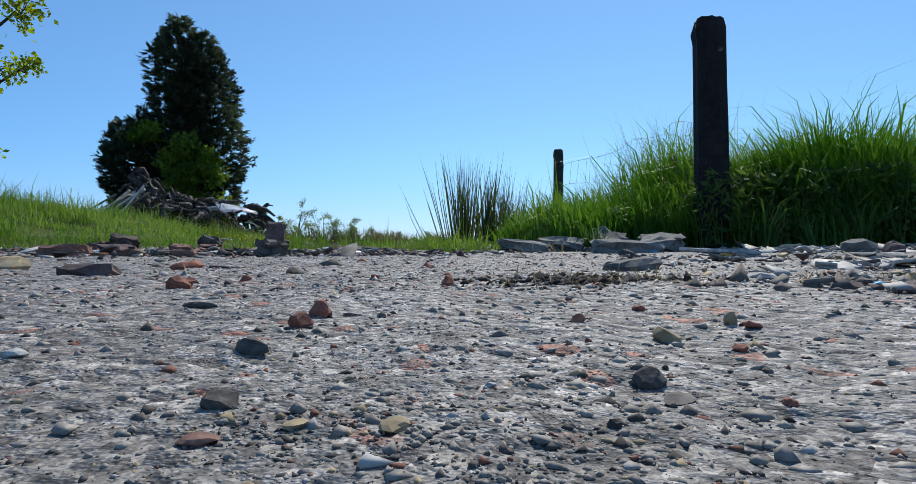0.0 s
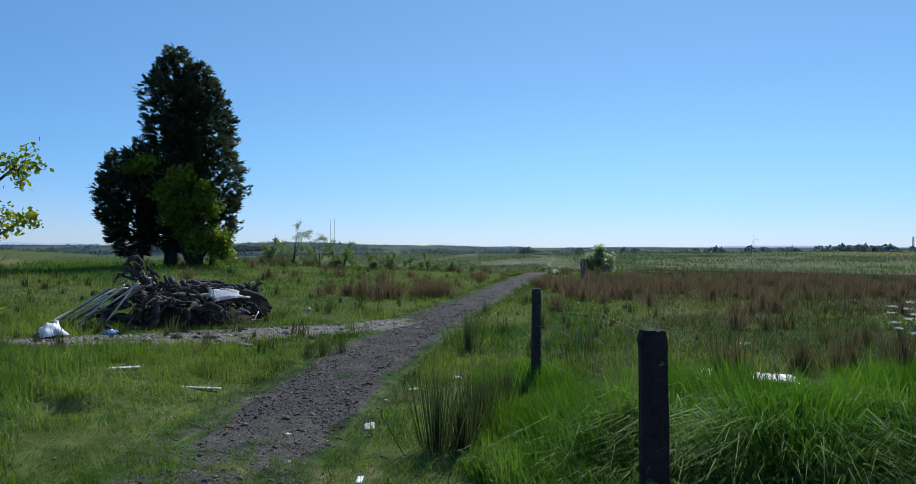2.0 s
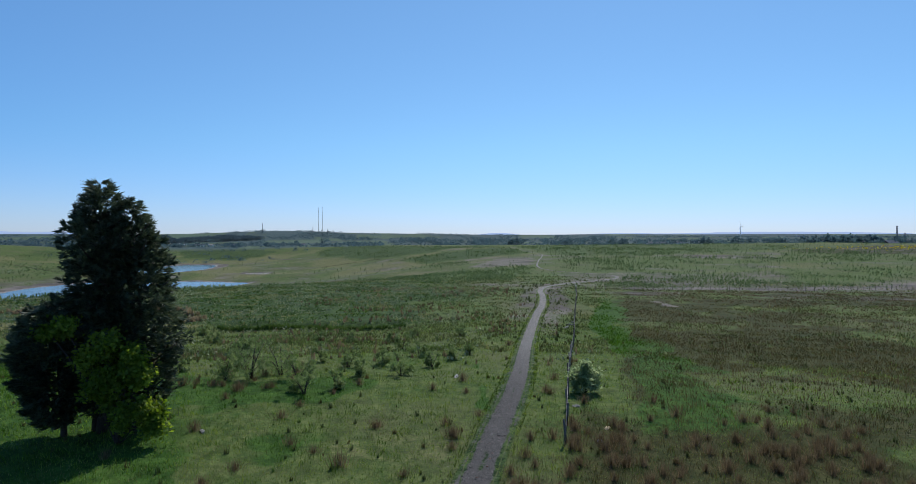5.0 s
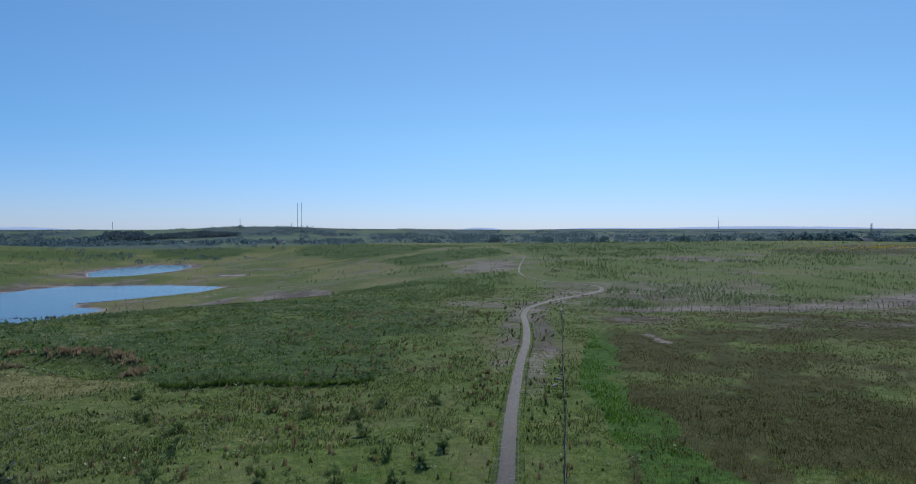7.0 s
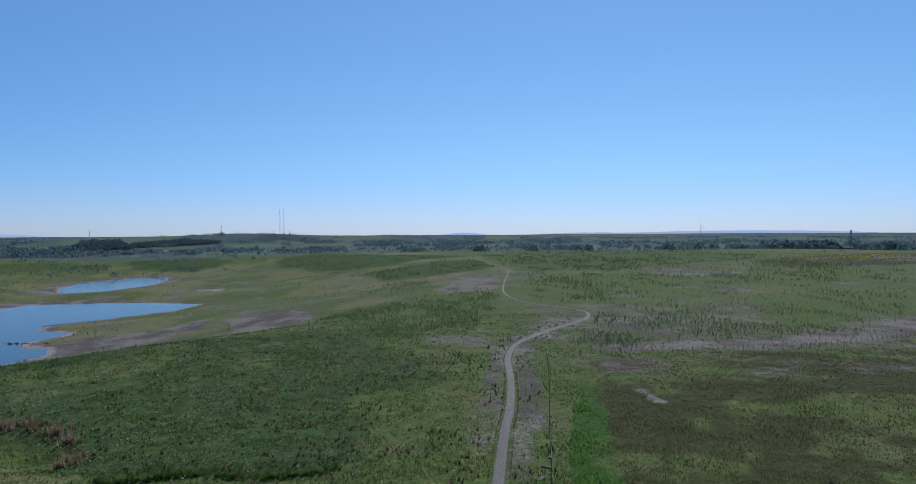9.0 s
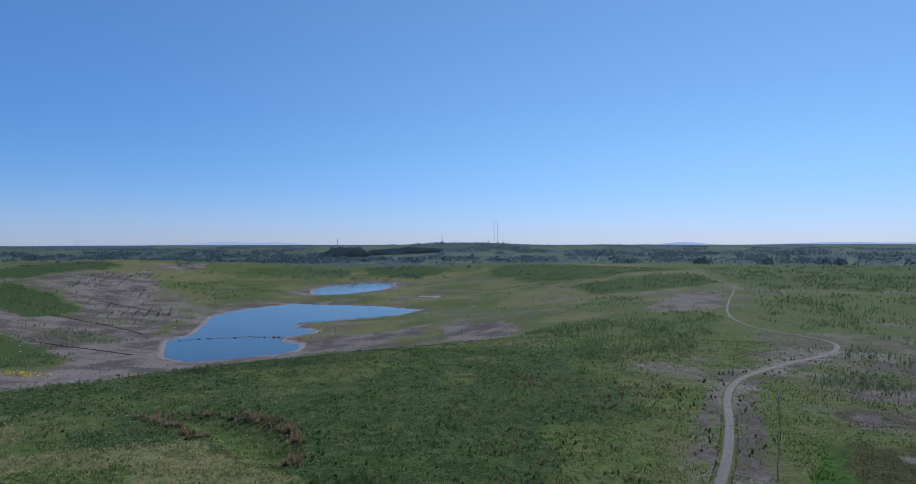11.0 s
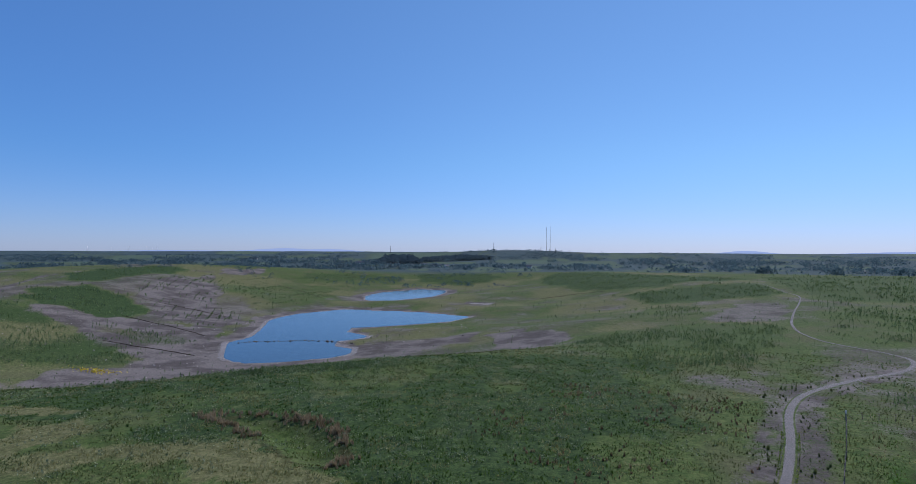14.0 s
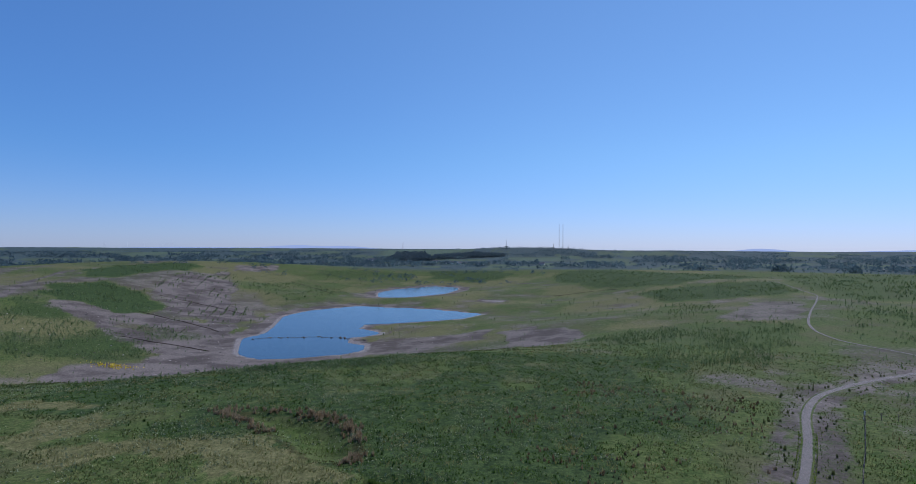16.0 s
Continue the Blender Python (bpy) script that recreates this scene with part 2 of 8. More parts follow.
DARK_POST = surface("dark_weathered_post", (0.016, 0.014, 0.013), (0.060, 0.052, 0.046), 9, 0.9, bump=0.5)
OLD_WOOD = surface("weathered_post_wood", (0.060, 0.050, 0.042), (0.17, 0.15, 0.13), 10, 0.9, bump=0.4)
DEAD_ROOT = surface("dead_root_wood", (0.009, 0.0075, 0.007), (0.118, 0.098, 0.084), 16, 0.8, bump=0.7, depth=0.03, spec=0.25)
BLEACHED = surface("bleached_split_wood", (0.34, 0.31, 0.27), (0.72, 0.69, 0.63), 8, 0.7, bump=0.3)
CONCRETE = surface("old_concrete", (0.082, 0.080, 0.070), (0.225, 0.215, 0.192), 9, 0.9, bump=0.45, depth=0.008)
BRICK = surface("broken_red_brick", (0.125, 0.068, 0.052), (0.250, 0.135, 0.100), 22, 0.88, bump=0.4, depth=0.004, fine=160)
RED_CHIP = surface("red_brick_chip", (0.175, 0.066, 0.043), (0.34, 0.135, 0.085), 60, 0.88, bump=0.4, depth=0.002, fine=220)
DARK_BRICK = surface("sooty_brick", (0.060, 0.043, 0.040), (0.155, 0.110, 0.098), 20, 0.88, bump=0.4, depth=0.004, fine=160)
SLATE = surface("grey_slate", (0.072, 0.063, 0.054), (0.205, 0.180, 0.154), 14, 0.85, spec=0.12, bump=0.3, depth=0.004, fine=120)
PALE_SHARD = surface("pale_plaster_shard", (0.23, 0.22, 0.20), (0.46, 0.44, 0.405), 14, 0.8, bump=0.3, depth=0.004)
LITTER = surface("weathered_grey_litter", (0.20, 0.18, 0.152), (0.54, 0.51, 0.455), 16, 0.85, bump=0.4, depth=0.004)
OCHRE = surface("ochre_sandstone", (0.24, 0.18, 0.10), (0.42, 0.33, 0.20), 18, 0.9, bump=0.4, depth=0.004)
FLINT = surface("dark_stone", (0.044, 0.039, 0.034), (0.130, 0.115, 0.101), 24, 0.85, spec=0.12, bump=0.5, depth=0.004, fine=150)
PEBBLE = surface("grey_pebble", (0.155, 0.136, 0.113), (0.42, 0.375, 0.32), 40, 0.7, bump=0.3, depth=0.002, fine=200)
WHITE_PLASTIC = surface("white_plastic_sheet", (0.62, 0.63, 0.66), (0.82, 0.82, 0.84), 5, 0.4, bump=0.3, spec=0.5, vary=0.05)
BLUE_PLASTIC = surface("blue_plastic", (0.03, 0.10, 0.30), (0.06, 0.20, 0.48), 5, 0.4, bump=0.1, spec=0.5, vary=0.0)
CYAN_PLASTIC = surface("pale_blue_plastic", (0.10, 0.38, 0.50), (0.20, 0.52, 0.62), 5, 0.4, bump=0.1, spec=0.5, vary=0.0)
ORANGE_PLASTIC = surface("orange_plastic", (0.75, 0.30, 0.02), (0.85, 0.40, 0.04), 5, 0.4, bump=0.1, spec=0.5, vary=0.0)
LIME_PLASTIC = surface("lime_green_film", (0.28, 0.55, 0.10), (0.50, 0.78, 0.26), 5, 0.4, bump=0.2, spec=0.5, vary=0.0)
PEAT = surface("dark_peat", (0.026, 0.020, 0.015), (0.065, 0.050, 0.038), 0.7, 0.95, bump=0.4, vary=0.0, spec=0.05)
YELLOW_FLOWER = leafy("yellow_flower", (0.55, 0.40, 0.02), (0.75, 0.60, 0.05), 0.2)
WHITE_FLOWER = leafy("white_flower", (0.62, 0.62, 0.58), (0.80, 0.80, 0.76), 0.3)
PALE_HERB = leafy("pale_herb_leaf", (0.120, 0.150, 0.080), (0.270, 0.295, 0.165), 0.3)
WIRE = surface("rusty_wire", (0.10, 0.085, 0.075), (0.24, 0.21, 0.19), 30, 0.6, 0.6, bump=0.2)
STEEL = surface("weathered_steel", (0.13, 0.135, 0.15), (0.23, 0.235, 0.25), 4, 0.6, 0.4, bump=0.0)
RENDER_WALL = surface("white_wall", (0.62, 0.60, 0.56), (0.80, 0.78, 0.74), 0.6, 0.85, bump=0.1)
ROOF = surface("grey_roof", (0.055, 0.058, 0.066), (0.12, 0.12, 0.13), 1.2, 0.75, bump=0.2)
PANE = surface("dark_window_pane", (0.02, 0.025, 0.03), (0.05, 0.055, 0.06), 1.0, 0.15, bump=0.0)
BLADE_WHITE = surface("white_painted_steel", (0.68, 0.69, 0.70), (0.80, 0.80, 0.80), 1.0, 0.4, bump=0.0)
# emission gives these hills the pale blue of haze
far_hill = Nodes("hazed_hill_glow")
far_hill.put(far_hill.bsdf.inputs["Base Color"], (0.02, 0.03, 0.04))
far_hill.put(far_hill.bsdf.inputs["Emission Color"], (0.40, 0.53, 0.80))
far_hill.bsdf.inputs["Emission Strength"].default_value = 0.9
HAZE_GLOW_HILL = far_hill.m
# ---------- the lie of the land ----------
def lattice(ix, iy, seed):
    v = np.sin(ix * 127.1 + iy * 311.7 + seed * 74.7) * 43758.5453
    return v - np.floor(v)


def vnoise(x, y, seed=0):
    ix, iy = np.floor(x), np.floor(y)
    fx, fy = x - ix, y - iy
    ux, uy = fx * fx * (3 - 2 * fx), fy * fy * (3 - 2 * fy)
    a, b = lattice(ix, iy, seed), lattice(ix + 1, iy, seed)
    c, d = lattice(ix, iy + 1, seed), lattice(ix + 1, iy + 1, seed)
    return (a + (b - a) * ux) * (1 - uy) + (c + (d - c) * ux) * uy


def fbm(x, y, seed=0, octaves=4):
    total, amp, norm = 0.0, 1.0, 0.0
    for i in range(octaves):
        total = total + amp * vnoise(x, y, seed + i * 13)
        norm, amp, x, y = norm + amp, amp * 0.5, x * 2.03 + 17, y * 2.03 + 5
    return total / norm


def sstep(a, b, v):
    t = np.clip((v - a) / (b - a), 0, 1)
    return t * t * (3 - 2 * t)


def poly_sd(x, y, pts):
    """Signed distance to a closed outline, negative inside."""
    best, inside = np.full(np.shape(x), 1e9), np.zeros(np.shape(x), bool)
    for (ax, ay), (bx, by) in zip(pts, pts[1:] + pts[:1]):
        ex, ey = bx - ax, by - ay
        t = np.clip(((x - ax) * ex + (y - ay) * ey) / (ex * ex + ey * ey), 0, 1)
        best = np.minimum(best, np.hypot(x - ax - t * ex, y - ay - t * ey))
        cross = (ay > y) != (by > y)
        inside ^= cross & (x < ex * (y - ay) / (ey if ey else 1e-9) + ax)
    return np.where(inside, -best, best)


def line_dist(x, y, pts):
    """Distance to an open line of points."""
    best = np.full(np.shape(x), 1e9)
    for (ax, ay), (bx, by) in zip(pts, pts[1:]):
        ex, ey = bx - ax, by - ay
        t = np.clip(((x - ax) * ex + (y - ay) * ey) / (ex * ex + ey * ey), 0, 1)
        best = np.minimum(best, np.hypot(x - ax - t * ex, y - ay - t * ey))
    return best


def blob(x, y, cx, cy, rx, ry, turn=0, soft=0.3, rough=0.25, scale=0.08):
    """A soft patch with a ragged edge: 1 inside, 0 outside."""
    c, s = math.cos(radians(turn)), math.sin(radians(turn))
    u, v = ((x - cx) * c + (y - cy) * s) / rx, (-(x - cx) * s + (y - cy) * c) / ry
    d = np.hypot(u, v)
    near, out = d < 1 + soft + rough, np.zeros(np.shape(x))
    out[near] = 1 - sstep(1 - soft, 1 + soft, d[near] + rough * (fbm(x[near] * scale, y[near] * scale, 7) - 0.5) * 2)
    return out


WATER = -31.5
POND_A = [(-275, 318), (-236, 276), (-218, 271), (-203, 281), (-187, 297), (-179, 315), (-191, 336), (-207, 340), (-214, 352),
          (-202, 377), (-216, 386), (-232, 390), (-238, 408), (-226, 423), (-202, 454), (-186, 479), (-182, 517), (-238, 531),
          (-322, 525), (-340, 472), (-333, 428), (-293, 369), (-276, 340)]
POND_B = [(-357, 626), (-326, 642), (-308, 708), (-320, 780), (-338, 818), (-382, 822), (-402, 744), (-392, 680)]
POND_C = [(-224, 634), (-206, 632), (-200, 640), (-212, 646), (-226, 642)]
TRACK = [(-1.7, 1.8), (-1.85, 4.4), (-1.75, 7), (-1.5, 9.8), (-0.85, 14), (-0.2, 18), (1.5, 26), (3.8, 37), (5.7, 45.4), (7.5, 55),
         (11.2, 79), (16.6, 108), (19.9, 123), (23.2, 143), (26.5, 168), (33, 190), (45.7, 212), (56.5, 228), (67.1, 242.7), (75, 260.4),
         (76.9, 275), (70.8, 287), (63.3, 297.4), (56, 316), (53.8, 340), (56.3, 380), (66.3, 440), (81.3, 521), (87.6, 570), (83.4, 623), (77.3, 670), (71, 740)]
PIT = [(-80, 114), (-73, 111.5), (-65, 108), (-50, 100), (-43.6, 101), (-44, 106.7), (-50.7, 115), (-57, 119), (-63.7, 120), (-73, 119)]
SPUR = [(-11.5, 8.2), (-9, 8.9), (-6.9, 9.9), (-4.2, 12.2), (-2.2, 14.2), (-0.9, 16.2)]


def smooth_line(pts, steps):
    """A Catmull-Rom line through the points."""
    out, p = [], [pts[0]] + pts + [pts[-1]]
    for i in range(1, len(p) - 2):
        a, b, c, d = (np.array(q, float) for q in p[i - 1:i + 3])
        for k in range(steps):
            t = k / steps
            out.append(tuple(0.5 * (2 * b + (c - a) * t + (2 * a - 5 * b + 4 * c - d) * t * t + (3 * b - a - 3 * c + d) * t ** 3)))
    return out + [pts[-1]]


TRACK_LINE = smooth_line(TRACK, 5)
RANGE_R = [0, 3, 12, 50, 75, 100, 150, 200, 263, 400, 1050, 1350, 1700, 2200, 2600, 3300, 5200]
RANGE_Z = [-0.07, 0.0, 0.06, 0.0, -1.9, -2.9, -3.3, -5.2, -7.2, -8.2, -8.5, -19, -20, -12, 2, -4, -6]


def height(x, y):
    """Height of the ground."""
    x, y = np.asarray(x, float), np.asarray(y, float)
    r = np.hypot(x, y)
    h = np.interp(r, RANGE_R, RANGE_Z)
    h = np.where(r < 3, -0.07 + 0.0235 * np.clip(y, -6, 3), h)
    # the bank that climbs gently to the left, and the verge by the gate posts
    h = h + 0.06 * np.clip(-x - 1.5, 0, 14) * sstep(3, 7, y) * (1 - sstep(45, 80, y))
    h = h + 0.22 * sstep(1.6, 3.2, x) * sstep(3.1, 4.6, y) * (1 - sstep(9, 13, y)) * (1 - sstep(9, 16, x))
    h = h + 0.24 * sstep(-3.0, -5.2, x) * sstep(3.6, 5.2, y) * (1 - sstep(7.5, 10, y))
    # moor on the right, far ridge with the masts
    h = h + 8.5 * np.exp(-(((x - 720) / 420) ** 2 + ((y - 900) / 380) ** 2))
    # the spoil hill on the left and the low swell that the track crosses far off
    h = h + 14 * np.exp(-(((x + 740) / 280) ** 2 + ((y - 640) / 300) ** 2)) + 3.5 * np.exp(-(((x - 45) / 120) ** 2 + ((y - 690) / 75) ** 2))
    ang = np.degrees(np.arctan2(-x, y))
    ridge = np.exp(-((r - 2650) / 330) ** 2)
    h = h + ridge * (22 * np.exp(-((ang - 17) / 7.5) ** 2) + 8 * np.exp(-((ang - 30) / 9) ** 2) + 13 * np.exp(-((ang - 4) / 10) ** 2))
    h = h + np.exp(-((r - 3900) / 500) ** 2) * (14 + 8 * fbm(ang * 0.12, ang * 0, 3))
    # the hollow with the ponds
    sd = np.minimum(poly_sd(x, y, POND_A), np.minimum(poly_sd(x, y, POND_B), poly_sd(x, y, POND_C) + 4))
    wide = 330 - 90 * sstep(-250, 0, x) - 100 * sstep(-230, -330, x) * (1 - sstep(430, 600, y))
    rise = np.clip(sd, 0, None)
    valley = WATER + 0.035 * np.minimum(rise, 60) + (h - WATER - 2.1) * sstep(15, wide, rise)
    e = ((x + 111) * 115 - (y - 153) * 139) / 180.4
    p = sstep(-125, 4, e - 24 * sstep(-85, -150, x))
    h = valley * (1 - p) + h * p
    h = np.where(sd < 0, WATER - np.minimum(-sd * 0.12, 3), h)
    # small unevenness that grows with distance
    keep = sstep(0, 30, sd)
    h = h + keep * (fbm(x / 14, y / 14, 21) - 0.5) * 0.5 * sstep(15, 60, r) + keep * (fbm(x / 90, y / 90, 31) - 0.5) * 3.2 * sstep(180, 420, r)
    h = h + (fbm(x / 1.3, y / 1.3, 41) - 0.5) * 0.10 * sstep(3.0, 6, r) * (1 - sstep(60, 90, r))
    h = h + ((fbm(x / 0.07, y / 0.07, 43) - 0.5) * 0.014 + (fbm(x / 0.4, y / 0.4, 44) - 0.5) * 0.02) * sstep(0.12, 0.3, r) * (1 - sstep(2.5, 4.5, r))
    # scarp of the dark bank, and the small pit ringed with rushes
    h = h - 1.1 * sstep(100.4, 98.4, y + 0.8 * np.sin(x * 0.3)) * sstep(74, 90, y) * sstep(-40, -35, x) * (1 - sstep(-9, -3, x))
    h = h - 1.9 * (1 - sstep(-6, 0.5, poly_sd(x, y, PIT)))
    # worn hole in the bank
    h = h - 0.22 * np.exp(-(((x + 4.3) / 0.28) ** 2 + ((y - 6.1) / 0.2) ** 2))
    # the track is worn a little into the turf
    return h


def ground_z(x, y):
    return float(height(np.array([x]), np.array([y]))[0])
# ---------- mesh helpers ----------
def fast_mesh(name, verts, faces, material, smooth=False):
    """A mesh from arrays; all faces have the same number of corners."""
    verts, faces = np.asarray(verts, np.float32), np.asarray(faces, np.int32)
    m = bpy.data.meshes.new(name)
    k = faces.shape[1]
    m.vertices.add(len(verts)), m.loops.add(faces.size), m.polygons.add(len(faces))
    m.vertices.foreach_set("co", verts.ravel())
    m.loops.foreach_set("vertex_index", faces.ravel())
    m.polygons.foreach_set("loop_start", np.arange(len(faces), dtype=np.int32) * k)
    if smooth:
        m.polygons.foreach_set("use_smooth", np.ones(len(faces), bool))
    m.materials.append(material)
    m.update(calc_edges=True)
    return m


def join_arrays(pieces):
    """Stack (verts, faces) pairs into one."""
    vs, fs, base = [], [], 0
    for v, f in pieces:
        vs.append(v), fs.append(np.asarray(f) + base)
        base += len(v)
    return np.vstack(vs), np.vstack(fs)


def put(name, mesh, parent=None, m=None, label="", category="", group="", kind=""):
    ob = new(name, mesh)
    if parent is not None:
        ob.parent = parent
    if m is not None:
        ob.matrix_basis = m
    return tagged(ob, label, category, group, kind)


def part(name, bm, material, parent, label="", m=None, smooth=False):
    """Link a bmesh as one mesh object under a thing or a part."""
    mesh = bpy.data.meshes.new(name)
    if smooth:
        for f in bm.faces:
            f.smooth = True
    bm.to_mesh(mesh)
    bm.free()
    mesh.materials.append(material)
    return put(name, mesh, parent, m, label)


def thing(name, m, label, category, group=""):
    ob = put(name, None, None, m, label, category, group)
    ob.empty_display_size = 0.1
    return ob


def tube(points, radii, sides=7, caps=True):
    """Verts and quads of a tapered tube along points."""
    p = np.asarray(points, float)
    r = np.broadcast_to(np.asarray(radii, float), (len(p),))
    d = np.gradient(p, axis=0)
    d /= np.linalg.norm(d, axis=1, keepdims=True) + 1e-9
    ref = np.where(np.abs(d[:, 2:3]) > 0.9, [[1.0, 0, 0]], [[0, 0, 1.0]])
    a = np.cross(d, ref)
    a /= np.linalg.norm(a, axis=1, keepdims=True) + 1e-9
    b = np.cross(d, a)
    t = np.arange(sides) / sides * 2 * np.pi
    v = p[:, None] + r[:, None, None] * (a[:, None] * np.cos(t)[None, :, None] + b[:, None] * np.sin(t)[None, :, None])
    n = len(p)
    f = []
    for i in range(n - 1):
        for k in range(sides):
            k2 = (k + 1) % sides
            f.append((i * sides + k, i * sides + k2, (i + 1) * sides + k2, (i + 1) * sides + k))
    v = v.reshape(-1, 3)
    if caps:
        v = np.vstack([v, p[:1], p[-1:]])
        for k in range(sides):
            k2 = (k + 1) % sides
            f.append((k2, k, n * sides, n * sides)), f.append(((n - 1) * sides + k, (n - 1) * sides + k2, n * sides + 1, n * sides + 1))
    return v, np.array(f)


def quads_to_tris(v, f):
    f = np.asarray(f)
    t = np.vstack([f[:, [0, 1, 2]], f[:, [0, 2, 3]]])
    return v, t[(t[:, 0] != t[:, 1]) & (t[:, 1] != t[:, 2]) & (t[:, 0] != t[:, 2])]


def tube_mesh(name, lines, material, sides=7, smooth=True):
    """One mesh of several tubes, each (points, radii)."""
    v, f = join_arrays([quads_to_tris(*tube(p, r, sides)) for p, r in lines])
    return fast_mesh(name, v, f, material, smooth)


def stone_bm(size, seed, flat=1.0, rough=0.25, cuts=1):
    """A broken stone: an icosphere knocked about and planed off."""
    rng = random.Random(seed)
    bm = bmesh.new()
    bmesh.ops.create_icosphere(bm, subdivisions=cuts, radius=1)
    planes = [(Vector((rng.gauss(0, 1), rng.gauss(0, 1), rng.gauss(0, 1))).normalized(), rng.uniform(0.5, 0.85)) for _ in range(7)]
    for v in bm.verts:
        v.co *= 1 + rng.uniform(-rough, rough)
        for n, d in planes:
            over = v.co.dot(n) - d
            if over > 0:
                v.co -= n * over
        v.co.x, v.co.y, v.co.z = v.co.x * size[0], v.co.y * size[1], v.co.z * size[2] * flat
    return bm


def block_bm(size, seed, chip=0.06, bevel=0.012, cuts=1):
    """A worn block with chipped corners, resting on its base at z = 0."""
    rng = random.Random(seed)
    bm = bmesh.new()
    bmesh.ops.create_cube(bm, size=1)
    for v in bm.verts:
        v.co.x, v.co.y, v.co.z = v.co.x * size[0], v.co.y * size[1], (v.co.z + 0.5) * size[2]
    bmesh.ops.bevel(bm, geom=bm.edges[:], offset=bevel, segments=1, affect="EDGES")
    if cuts:
        bmesh.ops.subdivide_edges(bm, edges=[e for e in bm.edges if e.calc_length() > 3 * bevel], cuts=cuts, use_grid_fill=True)
    for v in bm.verts:
        k = chip * min(size)
        v.co += Vector((rng.uniform(-k, k), rng.uniform(-k, k), rng.uniform(-k, k) * 0.6))
    return bm


def blades(x, y, z, tall, wide, rng, lean=0.35, segments=2, drift=(0.0, 0.0)):
    """Bent blades of grass: two or one part each, as verts and triangles."""
    n = len(x)
    a = rng.uniform(0, 2 * np.pi, n)
    ex, ey = np.cos(a) * wide * 0.5, np.sin(a) * wide * 0.5
    b = rng.uniform(0, 2 * np.pi, n)
    k = np.abs(rng.normal(0, lean, n)) * tall
    lx, ly = np.cos(b) * k + drift[0] * tall, np.sin(b) * k + drift[1] * tall
    base = np.stack([x, y, z], 1)
    side = np.stack([ex, ey, 0 * ex], 1)
    tip = base + np.stack([lx, ly, tall * np.sqrt(np.clip(1 - 0.5 * (lx ** 2 + ly ** 2) / tall ** 2, 0.2, 1))], 1)
    if segments == 1:
        v = np.stack([base - side, base + side, tip], 1).reshape(-1, 3)
        return v, np.arange(3 * n).reshape(-1, 3)
    if segments == 3:
        p1 = base + np.stack([lx * 0.22, ly * 0.22, tall * 0.48], 1)
        p2 = base + np.stack([lx * 0.75, ly * 0.75, tall * 0.84], 1)
        tip = base + np.stack([lx * 1.55, ly * 1.55, tall * np.clip(1.06 - 0.42 * np.hypot(lx, ly) / tall, 0.45, 1.06)], 1)
        v = np.stack([base - side, base + side, p1 - side, p1 + side, p2 - side * 0.7, p2 + side * 0.7, tip], 1).reshape(-1, 3)
        i = np.arange(n)[:, None] * 7
        return v, np.concatenate([i + [[0, 1, 3]], i + [[0, 3, 2]], i + [[2, 3, 5]], i + [[2, 5, 4]], i + [[4, 5, 6]]], 0)
    mid = base + np.stack([lx * 0.32, ly * 0.32, tall * 0.58], 1)
    v = np.stack([base - side, base + side, mid - side * 0.8, mid + side * 0.8, tip], 1).reshape(-1, 3)
    i = np.arange(n)[:, None] * 5
    f = np.concatenate([i + [[0, 1, 3]], i + [[0, 3, 2]], i + [[2, 3, 4]]], 0)
    return v, f


def leaves(points, size, rng, out=None, droop=0.0, stretch=1.6):
    """Loose leaves, each a folded pair of triangles, turned every way or along out."""
    n = len(points)
    d = rng.normal(0, 1, (n, 3)) if out is None else out + rng.normal(0, 0.55, (n, 3))
    d[:, 2] -= droop
    d /= np.linalg.norm(d, axis=1, keepdims=True) + 1e-9
    s = np.cross(d, rng.normal(0, 1, (n, 3)))
    s /= np.linalg.norm(s, axis=1, keepdims=True) + 1e-9
    size = np.broadcast_to(size, (n,))[:, None]
    v = np.stack([points, points + (d * 0.5 * stretch + s * 0.5) * size, points + d * stretch * size, points + (d * 0.5 * stretch - s * 0.5) * size], 1)
    i = np.arange(n)[:, None] * 4
    return v.reshape(-1, 3), np.concatenate([i + [[0, 1, 2]], i + [[0, 2, 3]]], 0)
# ---------- ground, water, tracks ----------
FENCE_NEAR = [(7.9, 36.2), (11.9, 55), (17.6, 80), (24.5, 112), (30.4, 138), (33.4, 152), (36.2, 166)]
FENCE_FAR = [(36.2, 166), (46.5, 168.7), (63.4, 172.3), (81.1, 175.4), (98.8, 177.0), (117.7, 179.5), (139.3, 188.8), (169.3, 203.4), (215, 232)]
LUSH = [(15.5, 36), (18.4, 44), (22.6, 59), (24.6, 76), (26, 93), (31.5, 112), (35, 123), (40.5, 143), (44, 158)]


